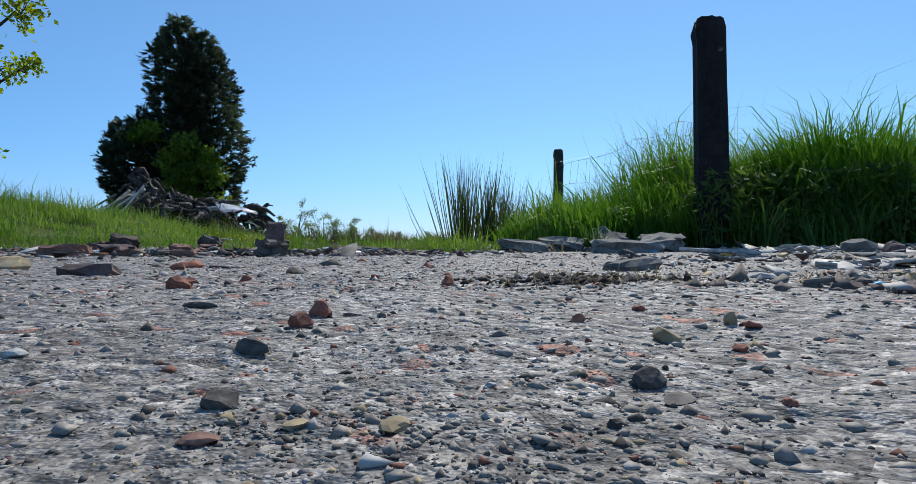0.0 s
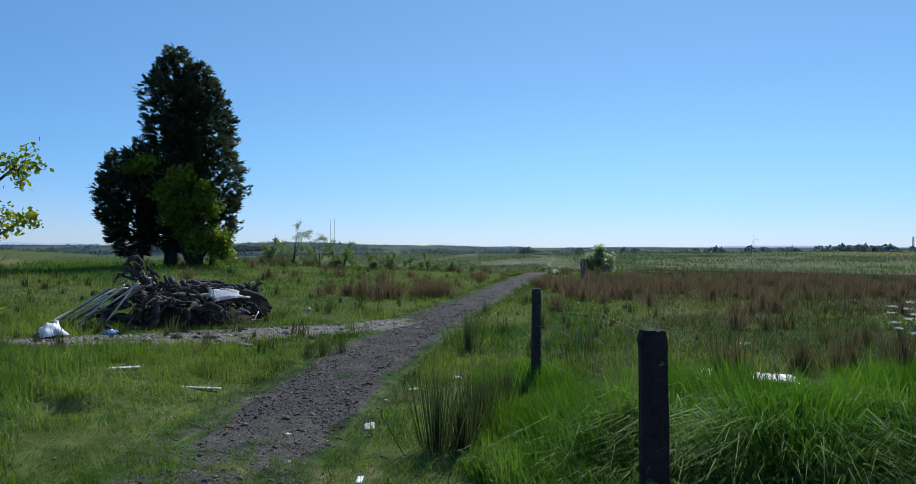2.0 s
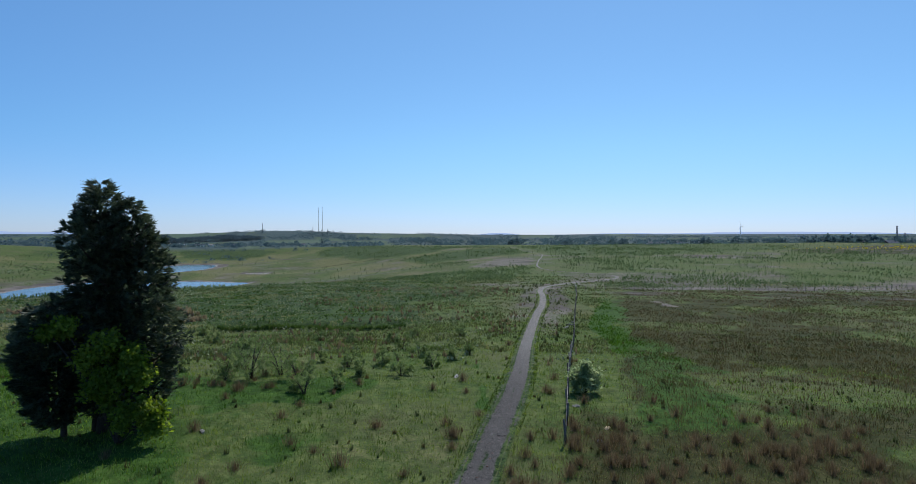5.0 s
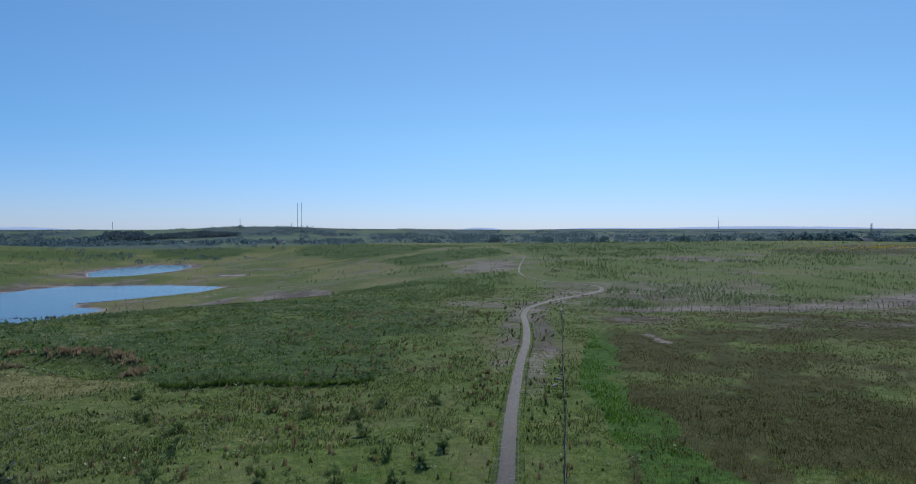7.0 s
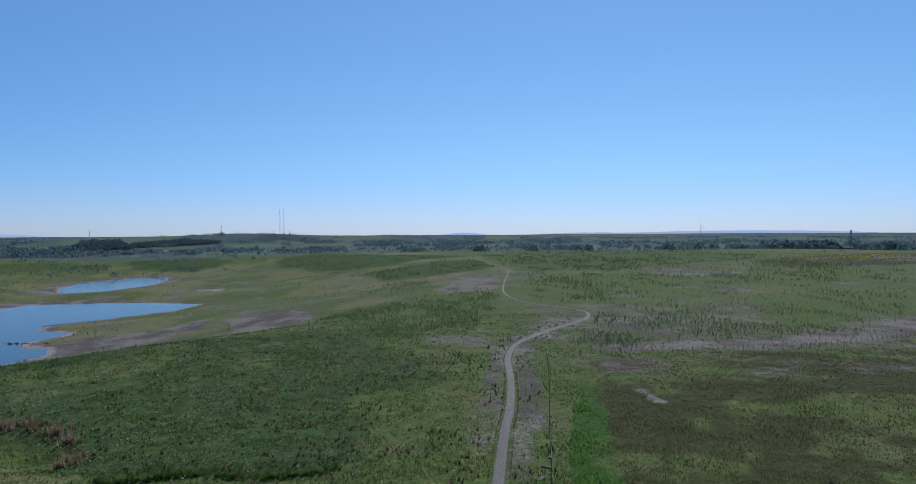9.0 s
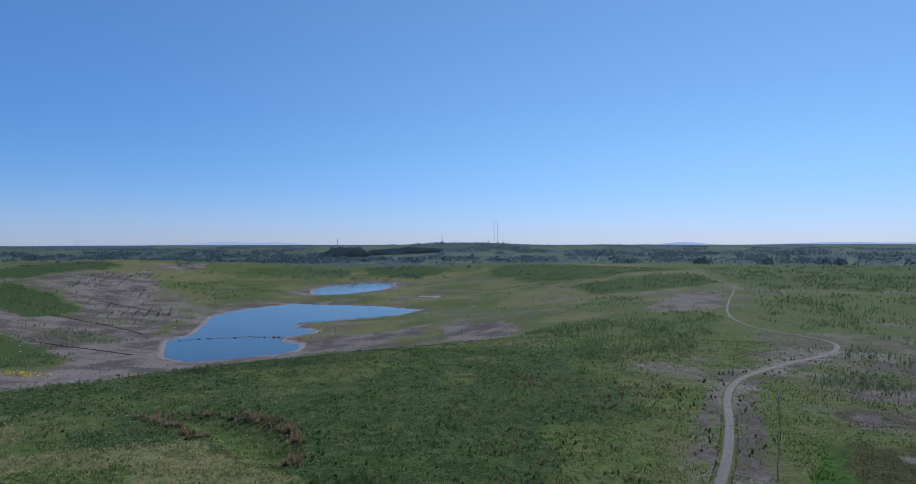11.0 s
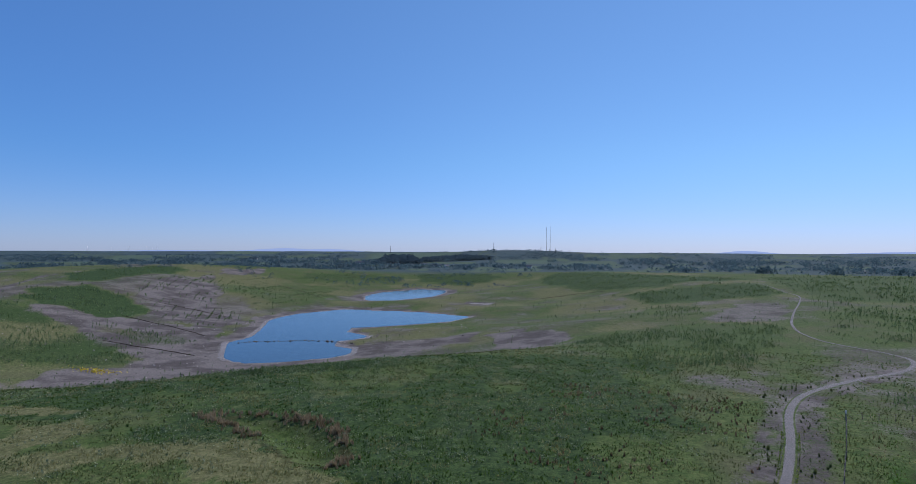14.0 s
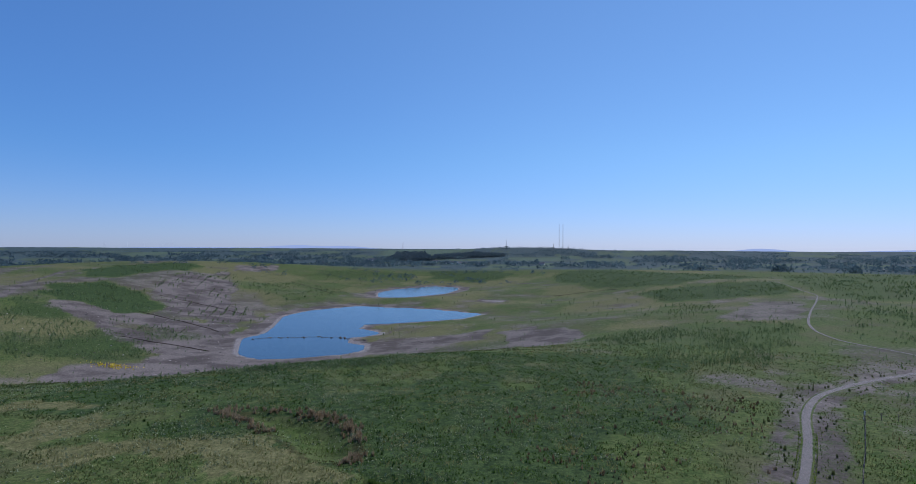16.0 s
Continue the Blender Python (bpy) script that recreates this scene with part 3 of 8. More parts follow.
# Outlines of what covers the reclaimed ground: bare spoil, green scrub and planted thickets.
SPOIL_BAND = [(-443, 297), (-439, 319), (-381, 335), (-334, 350), (-319, 362), (-274, 309), (-234, 275), (-211, 268), (-124, 152), (-133, 138), (-159, 128), (-278, 199), (-252, 221), (-270, 249), (-342, 270), (-398, 285), (-425, 286)]
SPOIL_SLOPE = [(-567, 507), (-606, 634), (-503, 545), (-401, 432), (-346, 419), (-324, 367), (-372, 353), (-419, 370), (-484, 422)]
SPOIL_CREST = [(-651, 701), (-650, 788), (-596, 716), (-614, 652)]
SPOIL_FLAT = [(-125, 380), (-104, 392), (-80, 388), (-58, 370), (-52, 300), (-60, 290), (-103, 338)]
SPOIL_SHORE = [(-194, 338), (-191, 357), (-129, 390), (-107, 352), (-134, 327), (-159, 305)]
SPOIL_SWELL = [(33, 483), (75, 525), (66, 440), (55, 386), (23, 370), (8, 384), (18, 441)]
SPOIL_BEND = [(58, 290), (71, 300), (80, 282), (68, 277)]
SPOIL_FAR = [(212, 540), (265, 518), (264, 461), (206, 440), (195, 478)]
SPOIL_FIELD = [(76, 268), (168, 315), (195, 286), (202, 239), (146, 204), (87, 186), (51, 184)]
SCRUB_LOW = [(-477, 284), (-471, 300), (-411, 289), (-365, 275), (-325, 267), (-272, 250), (-255, 229), (-284, 201), (-288, 184)]
SCRUB_MID = [(-388, 299), (-371, 310), (-341, 313), (-314, 318), (-293, 300), (-304, 280), (-331, 280), (-359, 283)]
GREEN_LOW = [(-506, 335), (-534, 355), (-528, 400), (-468, 404), (-429, 381), (-392, 344), (-396, 317), (-440, 316), (-486, 313)]
GREEN_HIGH = [(-661, 463), (-699, 537), (-682, 645), (-646, 622), (-580, 492), (-559, 436), (-591, 423)]
GREEN_SLOPE = [(-560, 549), (-612, 719), (-573, 808), (-457, 773), (-425, 707), (-385, 556), (-379, 492), (-380, 460), (-458, 534), (-527, 556)]
THICKETS = (
    ([(-602, 823), (-551, 914), (-480, 968), (-463, 892), (-503, 821), (-563, 774)], 0.9),
    ([(-479, 1001), (-385, 1078), (-303, 1013), (-310, 922), (-338, 887), (-425, 916)], 1.0),
    ([(-231, 1023), (-209, 887), (-131, 750), (-77, 720), (-22, 682), (41, 790), (79, 856), (31, 926), (-80, 970), (-195, 1080)], 1.0),
    ([(-70, 654), (-20, 537), (7, 524), (59, 551), (81, 610), (73, 717), (36, 676), (-21, 654)], 1.0),
    ([(93, 940), (250, 1000), (420, 960), (440, 700), (173, 532), (146, 548), (92, 543), (95, 606), (89, 666)], 0.85),
    ([(82, 443), (141, 491), (225, 460), (200, 394), (141, 368), (69, 373)], 0.7),
    ([(-34, 402), (-23, 499), (7, 492), (21, 410), (1, 384)], 0.45),
    ([(-40, 245), (-38, 348), (-8, 371), (23, 370), (51, 358), (50, 322), (29, 278), (8, 256), (-6, 236)], 0.8),
    ([(-26, 271), (-2, 336), (44, 318), (46, 291), (47, 252), (21, 227), (-11, 216)], 0.6),
    ([(60, 361), (92, 383), (134, 415), (101, 313), (82, 309), (69, 327)], 0.7),
    ([(140, 372), (210, 396), (330, 402), (430, 540), (440, 690), (330, 560), (262, 462), (225, 452)], 0.55),
    ([(187, 330), (241, 339), (273, 316), (208, 246), (185, 247), (144, 221), (141, 245)], 0.6))
EDGE_SCRUB = [(-127, 132), (-119, 144), (-110, 157), (-96, 167), (-76, 182), (-54, 199), (-32, 226), (-18, 240)]
HILL_TRACK = [(-469, 279), (-531, 325), (-596, 377), (-647, 430), (-677, 489), (-679, 536), (-682, 610)]
STRAW = ([(-72, 95), (-71, 106), (-62, 106), (-49, 98), (-41, 99), (-36, 98), (-59, 86)], [(-132, 101), (-118, 110), (-111, 107), (-124, 97)], [(-106, 88), (-112, 97), (-102, 102), (-95, 100), (-98, 92), (-96, 86)])
BRIGHT_TURF = [(-50, 60), (-43, 66), (-20, 46), (-12.5, 34), (-12, 29), (-17, 31), (-27, 36)]
FAR_FIELDS = ([(-598, 1837), (-656, 2092), (-500, 2147), (-419, 1865)], [(-389, 1844), (-413, 2102), (-303, 2142), (-256, 1885)], [(-1109, 1836), (-1450, 2500), (-1150, 2500), (-869, 2207), (-879, 1848)],
              [(135, 1872), (300, 2065), (282, 1894), (134, 1746)])
CONIFER_BLOCKS = ([(-941, 1653), (-1146, 2049), (-1032, 2106), (-810, 1707)], [(-942, 1975), (-861, 2187), (-704, 2096), (-841, 1815)])
BARE_SPOTS = ([(47.7, 157.8), (52.3, 158.7), (52.7, 152), (46.8, 151)], [(45.6, 133), (48.5, 132), (49, 123), (46, 123.5)])


def patch(x, y, pts, soft=6.0, rough=14.0, grain=22.0):
    """How far a point lies inside an outline with a ragged edge, 0 to 1."""
    q, reach = np.array(pts), soft + 1.4 * rough
    near = (x > q[:, 0].min() - reach) & (x < q[:, 0].max() + reach) & (y > q[:, 1].min() - reach) & (y < q[:, 1].max() + reach)
    out = np.zeros(np.shape(x))
    if near.any():
        u, v = x[near], y[near]
        d = poly_sd(u, v, pts) + rough * ((fbm(u / grain, v / grain, 107, 3) - 0.5) * 2 + 0.5 * (fbm(u * 4 / grain, v * 4 / grain, 108, 2) - 0.5))
        out[near] = 1 - sstep(-soft, soft, d)
    return out


def planted(x, y):
    """How thickly young trees stand."""
    out = 0.035 + 0.16 * sstep(60, 110, x) * sstep(190, 260, y)
    for pts, share in THICKETS:
        out = np.maximum(out, share * patch(x, y, pts, 5, 10, 30))
    for pts, share in ((SCRUB_LOW, 1.0), (SCRUB_MID, 0.7), (SPOIL_SLOPE, 0.4), (GREEN_SLOPE, 0.8), (GREEN_LOW, 0.8), (GREEN_HIGH, 0.7), (SPOIL_FIELD, 0.35)):
        out = np.maximum(out, share * patch(x, y, pts))
    return np.maximum(out, 0.75 * (1 - sstep(3, 9, line_dist(x, y, EDGE_SCRUB))))


def fence_x(y):
    """How far right the field fence stands at a given y."""
    return np.interp(y, [p[1] for p in FENCE_NEAR], [p[0] for p in FENCE_NEAR], left=6.5)


def zones(x, y):
    """Shares of what covers the ground: two groups of four."""
    r = np.hypot(x, y)
    big, fine = fbm(x / 40, y / 40, 51), fbm(x / 3, y / 3, 61)
    gravel = 1 - sstep(2.7, 3.7, y + (fbm(x / 0.9, y / 0.9, 71) - 0.5) * 1.5 + 0.5 * sstep(1.0, 2.0, x))
    gravel = np.maximum(gravel, 0.46 * sstep(0.35, 0.75, fbm(x / 0.7, y / 0.7, 72)) * (1 - sstep(4.6, 6.0, y)) * (1 - sstep(-0.3, 0.3, x)) * sstep(-3.6, -2.6, x))
    gravel = np.maximum(gravel, sstep(0.1, 0.5, x) * (1 - sstep(3.15, 3.4, y)))
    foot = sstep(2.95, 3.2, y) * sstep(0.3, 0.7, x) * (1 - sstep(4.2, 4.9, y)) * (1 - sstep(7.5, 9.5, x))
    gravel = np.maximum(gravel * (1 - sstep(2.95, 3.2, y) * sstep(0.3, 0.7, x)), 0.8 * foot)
    td = line_dist(x, y, TRACK_LINE)
    patchy = (fbm(x / 0.8, y / 0.8, 73) - 0.5) * 1.1 * (1 - sstep(30, 60, r))
    worn = 0.60 * (1 - sstep(0.55, 1.35 + r * 0.008, td)) * (1 - 0.45 * (1 - sstep(4.2, 6.2, y)))
    gravel = np.maximum(gravel, (worn + patchy * 0.6 * (worn > 0.05)) * (r < 260) * sstep(2.6, 3.2, y))
    sd = np.minimum(poly_sd(x, y, POND_A), np.minimum(poly_sd(x, y, POND_B), poly_sd(x, y, POND_C)))
    gravel = np.maximum(gravel, 0.66 * (1 - sstep(1.5, 8, sd)))
    wet = sstep(0.56, 0.66, fbm(x / 3.2, y / 0.7, 78)) * blob(x, y, 12, 15.5, 10, 4.5, 12, rough=0.5, scale=0.3)
    gravel = np.maximum(gravel, 0.42 * (1 - sstep(0.2, 1.0, line_dist(x, y, SPUR))) + patchy * 0.3 * (line_dist(x, y, SPUR) < 1.2))
    sd = np.minimum(poly_sd(x, y, POND_A), np.minimum(poly_sd(x, y, POND_B), poly_sd(x, y, POND_C)))
    spoil = 1 - sstep(7, 26, sd + (fine - 0.5) * 16 + 14 * sstep(-260, -200, x) * sstep(300, 380, y))
    hill = sstep(-300, -380, x) * (1 - sstep(640, 760, y)) * sstep(-900, -760, x) * sstep(240, 300, y)
    stripes = fbm((x + y * 0.9) / 60, (x - y) / 260, 81)
    spoil = np.maximum(spoil, hill * (0.34 + 0.22 * sstep(0.36, 0.62, stripes)))
    for pts, share in ((SPOIL_BAND, 0.92), (SPOIL_SLOPE, 0.70), (SPOIL_CREST, 0.8), (SPOIL_FLAT, 0.95), (SPOIL_SHORE, 0.66), (SPOIL_SWELL, 0.58), (SPOIL_BEND, 0.7), (SPOIL_FAR, 0.6), (SPOIL_FIELD, 0.48)):
        spoil = np.maximum(spoil, share * patch(x, y, pts))
    for pts in BARE_SPOTS:
        spoil = np.maximum(spoil, 0.8 * patch(x, y, pts, 1.2, 1.5, 3))
    spoil = np.maximum(spoil, 0.75 * (1 - sstep(1.5, 5, line_dist(x, y, HILL_TRACK))))
    spoil = np.maximum(spoil, 0.55 * blob(x, y, 17, 196, 15, 17, 20, soft=0.6, rough=0.9, scale=0.07))
    spoil = np.maximum(spoil, 0.5 * blob(x, y, 90, 250, 55, 45, 0, rough=0.7, scale=0.05))
    spoil = np.maximum(spoil, 0.72 * (1 - sstep(4, 14, np.abs(line_dist(x, y, FENCE_FAR) - 9))) * (y > 165) * sstep(40, 60, x) * (y > 170 + (x - 60) * 0.25))
    spoil = np.maximum(spoil, 0.52 * (1 - sstep(1.2, 4.5, np.abs(x - fence_x(y) + 4.5))) * sstep(70, 95, y) * (1 - sstep(150, 170, y)))
    thin = sstep(195, 240, r) * (1 - sstep(900, 1050, r))
    spoil = np.maximum(spoil, thin * (0.37 + 0.7 * (fbm(x / 28, y / 24, 57) - 0.5)))
    spoil = np.maximum(spoil, (0.42 + 0.7 * (fbm(x / 12, y / 10, 58) - 0.5)) * sstep(118, 150, y) * (1 - sstep(270, 360, y)) * sstep(6, 20, x) * (x > fence_x(y) - 14))
    spoil = np.maximum(spoil, (0.56 + 0.7 * (fine - 0.5)) * (1 - sstep(3, 10, td + 6 * (big - 0.5))) * sstep(80, 120, r) * (r < 255))
    thicket = 0 * x
    for pts, share in THICKETS:
        thicket = np.maximum(thicket, share * patch(x, y, pts, 5, 10, 30))
    green_hill = np.maximum(patch(x, y, GREEN_LOW), patch(x, y, GREEN_HIGH))
    scrub = np.maximum(np.maximum(patch(x, y, SCRUB_LOW), patch(x, y, SCRUB_MID)), 0.7 * patch(x, y, GREEN_SLOPE))
    spoil = spoil * (1 - 0.85 * green_hill) * (1 - 0.45 * scrub) * (1 - 0.55 * thicket)
    field = sstep(2, 7, x - fence_x(y) - 3 * sstep(50, 90, y)) * sstep(22, 40, y + (big - 0.5) * 20) * (1 - sstep(-4, 4, y - np.interp(x, [p[0] for p in FENCE_FAR], [p[1] for p in FENCE_FAR])))
    heath = field * np.clip(0.34 + 0.42 * sstep(0.36, 0.62, fbm(x / 17, y / 12, 91)) + 0.7 * (fbm(x / 2.6, y / 2.6, 90) - 0.5), 0, 1)
    heath = np.maximum(heath, 0.45 * blob(x, y, 12, 26, 11, 9, 0, rough=0.5, scale=0.2))
    heath = np.maximum(heath, 0.75 * blob(x, y, 520, 640, 190, 70, 20, scale=0.01))
    pit_sd = poly_sd(x, y, PIT)
    heath = np.maximum(heath, 0.6 * (1 - sstep(0.6, 2.2, np.abs(pit_sd + 0.4))))
    heath = np.maximum(heath, 0.75 * wet)
    heath = np.maximum(heath, 0.62 * blob(x, y, 17, 32, 15, 12, 0, rough=0.6, scale=0.15))
    strip = x - np.interp(y, [p[1] for p in LUSH], [p[0] for p in LUSH])
    ragged = (fbm(x / 7, y / 7, 92) - 0.5) * 11 + (fine - 0.5) * 7
    lush = (1 - sstep(1.0, 5.5, strip + ragged)) * sstep(-4.6, -2.4, strip + 0.25 * ragged) * sstep(33, 42, y) * (0.92 - 0.5 * sstep(95, 150, y + ragged * 2))
    lush = np.maximum(lush, 0.95 * sstep(0.46, 0.60, fbm(x / 9, y / 9, 95)) * sstep(8, 14, r) * (1 - sstep(45, 75, r)) * (x < 4))
    lush = np.maximum(lush, blob(x, y, -20, 34, 9, 5, 0, rough=0.5, scale=0.3) * 0.55)
    lush = np.maximum(lush, 0.8 * patch(x, y, BRIGHT_TURF, 2, 3, 4))
    dark = sstep(97.5, 100.5, y + 0.8 * np.sin(x * 0.3) + 4 * sstep(-38, -60, x) * (fbm(x / 6, y / 6, 77) - 0.5)) * (1 - sstep(-6, 6, x - np.interp(y, [90, 200], [9, 4]) + (fbm(x / 9, y / 9, 98) - 0.5) * 22)) * sstep(-165, -140, x) * (1 - sstep(215, 240, r))
    pit = 1 - sstep(-2.5, 0.5, pit_sd)
    lush = np.maximum(lush, 0.42 * pit)
    dark = dark * (1 - 0.8 * pit)
    dark = dark * (0.36 + 0.64 * sstep(0.34, 0.56, fbm(x / 18, y / 18, 97)))
    dark = np.maximum(dark, np.maximum(0.9 * green_hill, np.maximum(0.56 * scrub, 0.58 * thicket)))
    dark = np.maximum(dark, 0.85 * (1 - sstep(0.9, 1.5, td)) * sstep(3.4, 4.4, y) * (r < 260))
    dark = np.maximum(dark, 0.6 * blob(x, y, 11, 13, 10, 5.5, 0, rough=0.6, scale=0.3))
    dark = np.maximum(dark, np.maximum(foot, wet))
    pale = 0.40 * blob(x, y, -64, 88, 34, 13, 12, rough=0.5, scale=0.08) + 0.45 * sstep(0.55, 0.7, fbm(x / 12, y / 12, 93)) * (r > 20) * (r < 240)
    for pts in STRAW:
        straw = patch(x, y, pts, 2.5, 6, 7)
        pale, dark = np.maximum(pale, 0.85 * straw), dark * (1 - 0.8 * straw)
    pale = np.maximum(pale, (0.36 - 0.14 * sstep(30, 90, x) + 0.28 * sstep(0.35, 0.6, fbm(x / 70, y / 70, 94))) * (r > 240) * (r < 1050) * (1 - thicket) * (1 - green_hill))
    pale = np.maximum(pale, (0.50 + 0.8 * (fbm(x / 0.6, y / 0.6, 74) - 0.5)) * (1 - sstep(4.6, 6.6, y)) * (r < 9))
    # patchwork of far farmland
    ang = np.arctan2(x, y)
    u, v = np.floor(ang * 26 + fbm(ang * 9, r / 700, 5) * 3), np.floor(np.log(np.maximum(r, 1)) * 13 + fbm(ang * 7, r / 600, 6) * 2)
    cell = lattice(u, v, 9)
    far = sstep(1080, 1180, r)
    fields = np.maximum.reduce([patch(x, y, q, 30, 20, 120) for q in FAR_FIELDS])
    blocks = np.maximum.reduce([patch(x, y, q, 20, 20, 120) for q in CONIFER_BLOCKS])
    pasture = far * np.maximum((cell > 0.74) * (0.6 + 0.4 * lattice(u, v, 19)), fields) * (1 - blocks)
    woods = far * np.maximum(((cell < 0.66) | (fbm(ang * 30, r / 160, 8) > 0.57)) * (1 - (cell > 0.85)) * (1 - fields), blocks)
    # a share of the blued colour that grows with distance, painted as haze
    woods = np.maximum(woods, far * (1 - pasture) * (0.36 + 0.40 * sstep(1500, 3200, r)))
    clip = lambda a: np.clip(a, 0, 1)
    return np.stack([clip(gravel), clip(spoil), clip(heath), clip(lush)], 1), np.stack([clip(dark), clip(pale), clip(pasture), clip(woods)], 1)


def with_zones(mesh, za, zb):
    for key, data in (("zone_a", za), ("zone_b", zb)):
        layer = mesh.attributes.new(key, "FLOAT_COLOR", "POINT")
        layer.data.foreach_set("color", np.asarray(data, np.float32).ravel())
    return mesh


def build_ground():
    radii = np.concatenate([[0.12], np.geomspace(0.2, 4900, 430)])
    front = np.radians(np.linspace(-52, 74, 430))
    back = np.radians(np.linspace(74, 308, 62))[1:-1]
    theta = np.concatenate([front, back])
    nr, nt = len(radii), len(theta)
    x = (-np.sin(theta)[None] * radii[:, None]).ravel()
    y = (np.cos(theta)[None] * radii[:, None]).ravel()
    z = height(x, y)
    i, k = np.meshgrid(np.arange(nr - 1), np.arange(nt), indexing="ij")
    k2 = (k + 1) % nt
    f = np.stack([i * nt + k, (i + 1) * nt + k, (i + 1) * nt + k2, i * nt + k2], -1).reshape(-1, 4)
    x, y, z = np.append(x, 0), np.append(y, 0), np.append(z, height(0, 0))
    c = len(x) - 1
    fan = np.stack([np.full(nt, c), np.arange(nt), (np.arange(nt) + 1) % nt, (np.arange(nt) + 1) % nt], 1)
    v, t = quads_to_tris(np.stack([x, y, z], 1), np.vstack([f[:, ::-1], fan[:, ::-1]]))
    t = t[:, ::-1]
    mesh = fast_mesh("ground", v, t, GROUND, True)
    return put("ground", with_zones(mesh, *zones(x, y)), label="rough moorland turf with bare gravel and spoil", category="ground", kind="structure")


def build_track(name, line, wide, label, dark=1.0, bare=1.0):
    """A worn stone track laid on the turf, ragged at its edges."""
    p = np.array(line)
    d = np.gradient(p, axis=0)
    d /= np.linalg.norm(d, axis=1, keepdims=True)
    side = np.stack([d[:, 1], -d[:, 0]], 1)
    s = np.linspace(-1, 1, 17)
    r = np.hypot(p[:, 0], p[:, 1])
    w = wide(r) * (0.72 + 0.5 * fbm(r / np.maximum(2.3, r / 14), r * 0, 3))
    x = p[:, :1] + side[:, :1] * s * w[:, None]
    y = p[:, 1:] + side[:, 1:] * s * w[:, None]
    lift = (0.016 + 0.0007 * np.minimum(r[:, None], 300)) * np.clip(np.arange(len(p)) / 4 - 0.6, -0.6, 1)[:, None]
    z = height(x.ravel(), y.ravel()).reshape(x.shape) + np.abs(lift) * (1 - 1.15 * s ** 2) * np.sign(lift + 1e-9) - 0.02 * (np.abs(s) > 0.9)
    n, k = x.shape
    i, j = np.meshgrid(np.arange(n - 1), np.arange(k - 1), indexing="ij")
    f = np.stack([i * k + j, i * k + j + 1, (i + 1) * k + j + 1, (i + 1) * k + j], -1).reshape(-1, 4)
    mesh = fast_mesh(name, np.stack([x.ravel(), y.ravel(), z.ravel()], 1), f, GROUND, True)
    za, zb = zones(x.ravel(), y.ravel())
    worn = np.interp(np.abs(s), [0, 0.15, 0.26, 0.50, 0.66, 0.82, 1.0], [0.64, 0.72, 0.95, 0.88, 0.62, 0.24, 0.0])
    ragged = (fbm(x.ravel() / np.maximum(0.9, np.hypot(x, y).ravel() / 45), y.ravel() / np.maximum(0.9, np.hypot(x, y).ravel() / 45), 4) - 0.5) * 1.0 * np.broadcast_to(np.interp(r, [0, 40, 120], [1.0, 0.85, 0.8])[:, None], x.shape).ravel()
    fade = np.broadcast_to(np.clip(np.arange(len(p)) / 6, 0.3, 1)[:, None], x.shape).ravel()
    worn = np.maximum(worn[None], np.interp(r, [25, 70], [0.0, 0.86])[:, None] * (np.abs(s) < 0.4)[None])
    za[:, 0] = np.clip(bare * fade * worn.ravel() + ragged, 0, 1)
    za[:, 1:] *= 0.6
    zb[:, 0] = dark * np.broadcast_to((np.interp(r, [0, 22, 48, 80, 130, 220, 300], [0.95, 0.93, 0.86, 0.50, 0.38, 0.36, 0.40]) * np.clip(0.7 + np.arange(len(p)) / 30, 0, 1))[:, None], x.shape).ravel()
    zb[:, 0] *= np.broadcast_to(1 - np.interp(r, [8, 60], [0.75, 0.5])[:, None] * sstep(0.72, 0.95, np.abs(s))[None], x.shape).ravel()
    return put(name, with_zones(mesh, za, zb), label=label, category="track", kind="structure")


def build_ditch(line):
    """A narrow dark drain cut across the slope."""
    p = np.array(line)
    d = np.gradient(p, axis=0)
    d /= np.linalg.norm(d, axis=1, keepdims=True)
    side = np.stack([d[:, 1], -d[:, 0]], 1)
    s = np.array([-0.8, -0.35, 0.0, 0.35, 0.8]) * 1.5 * (fbm(p[:, :1] / 7, p[:, 1:] / 7, 3) - 0.2).clip(0.06, 0.6)
    s = s + 2.4 * (fbm(p[:, :1] / 11, p[:, 1:] / 11, 5) - 0.5)
    x, y = p[:, :1] + side[:, :1] * s, p[:, 1:] + side[:, 1:] * s
    z = height(x.ravel(), y.ravel()).reshape(x.shape) + np.array([-0.3, 0.32, 0.1, 0.32, -0.3])
    n, k = x.shape
    i, j = np.meshgrid(np.arange(n - 1), np.arange(k - 1), indexing="ij")
    f = np.stack([i * k + j, i * k + j + 1, (i + 1) * k + j + 1, (i + 1) * k + j], -1).reshape(-1, 4)
    put("drain", fast_mesh("drain", np.stack([x.ravel(), y.ravel(), z.ravel()], 1), f, PEAT, True), label="narrow dark drain cut across bare spoil", category="ditch", kind="structure")


def dense(line, step):
    """The line resampled at even steps that grow with distance."""
    out = [line[0]]
    for a, b in zip(line, line[1:]):
        n = max(1, int(math.dist(a, b) / (step * (1 + math.hypot(*a) / 25))))
        out += [(a[0] + (b[0] - a[0]) * k / n, a[1] + (b[1] - a[1]) * k / n) for k in range(1, n + 1)]
    return out


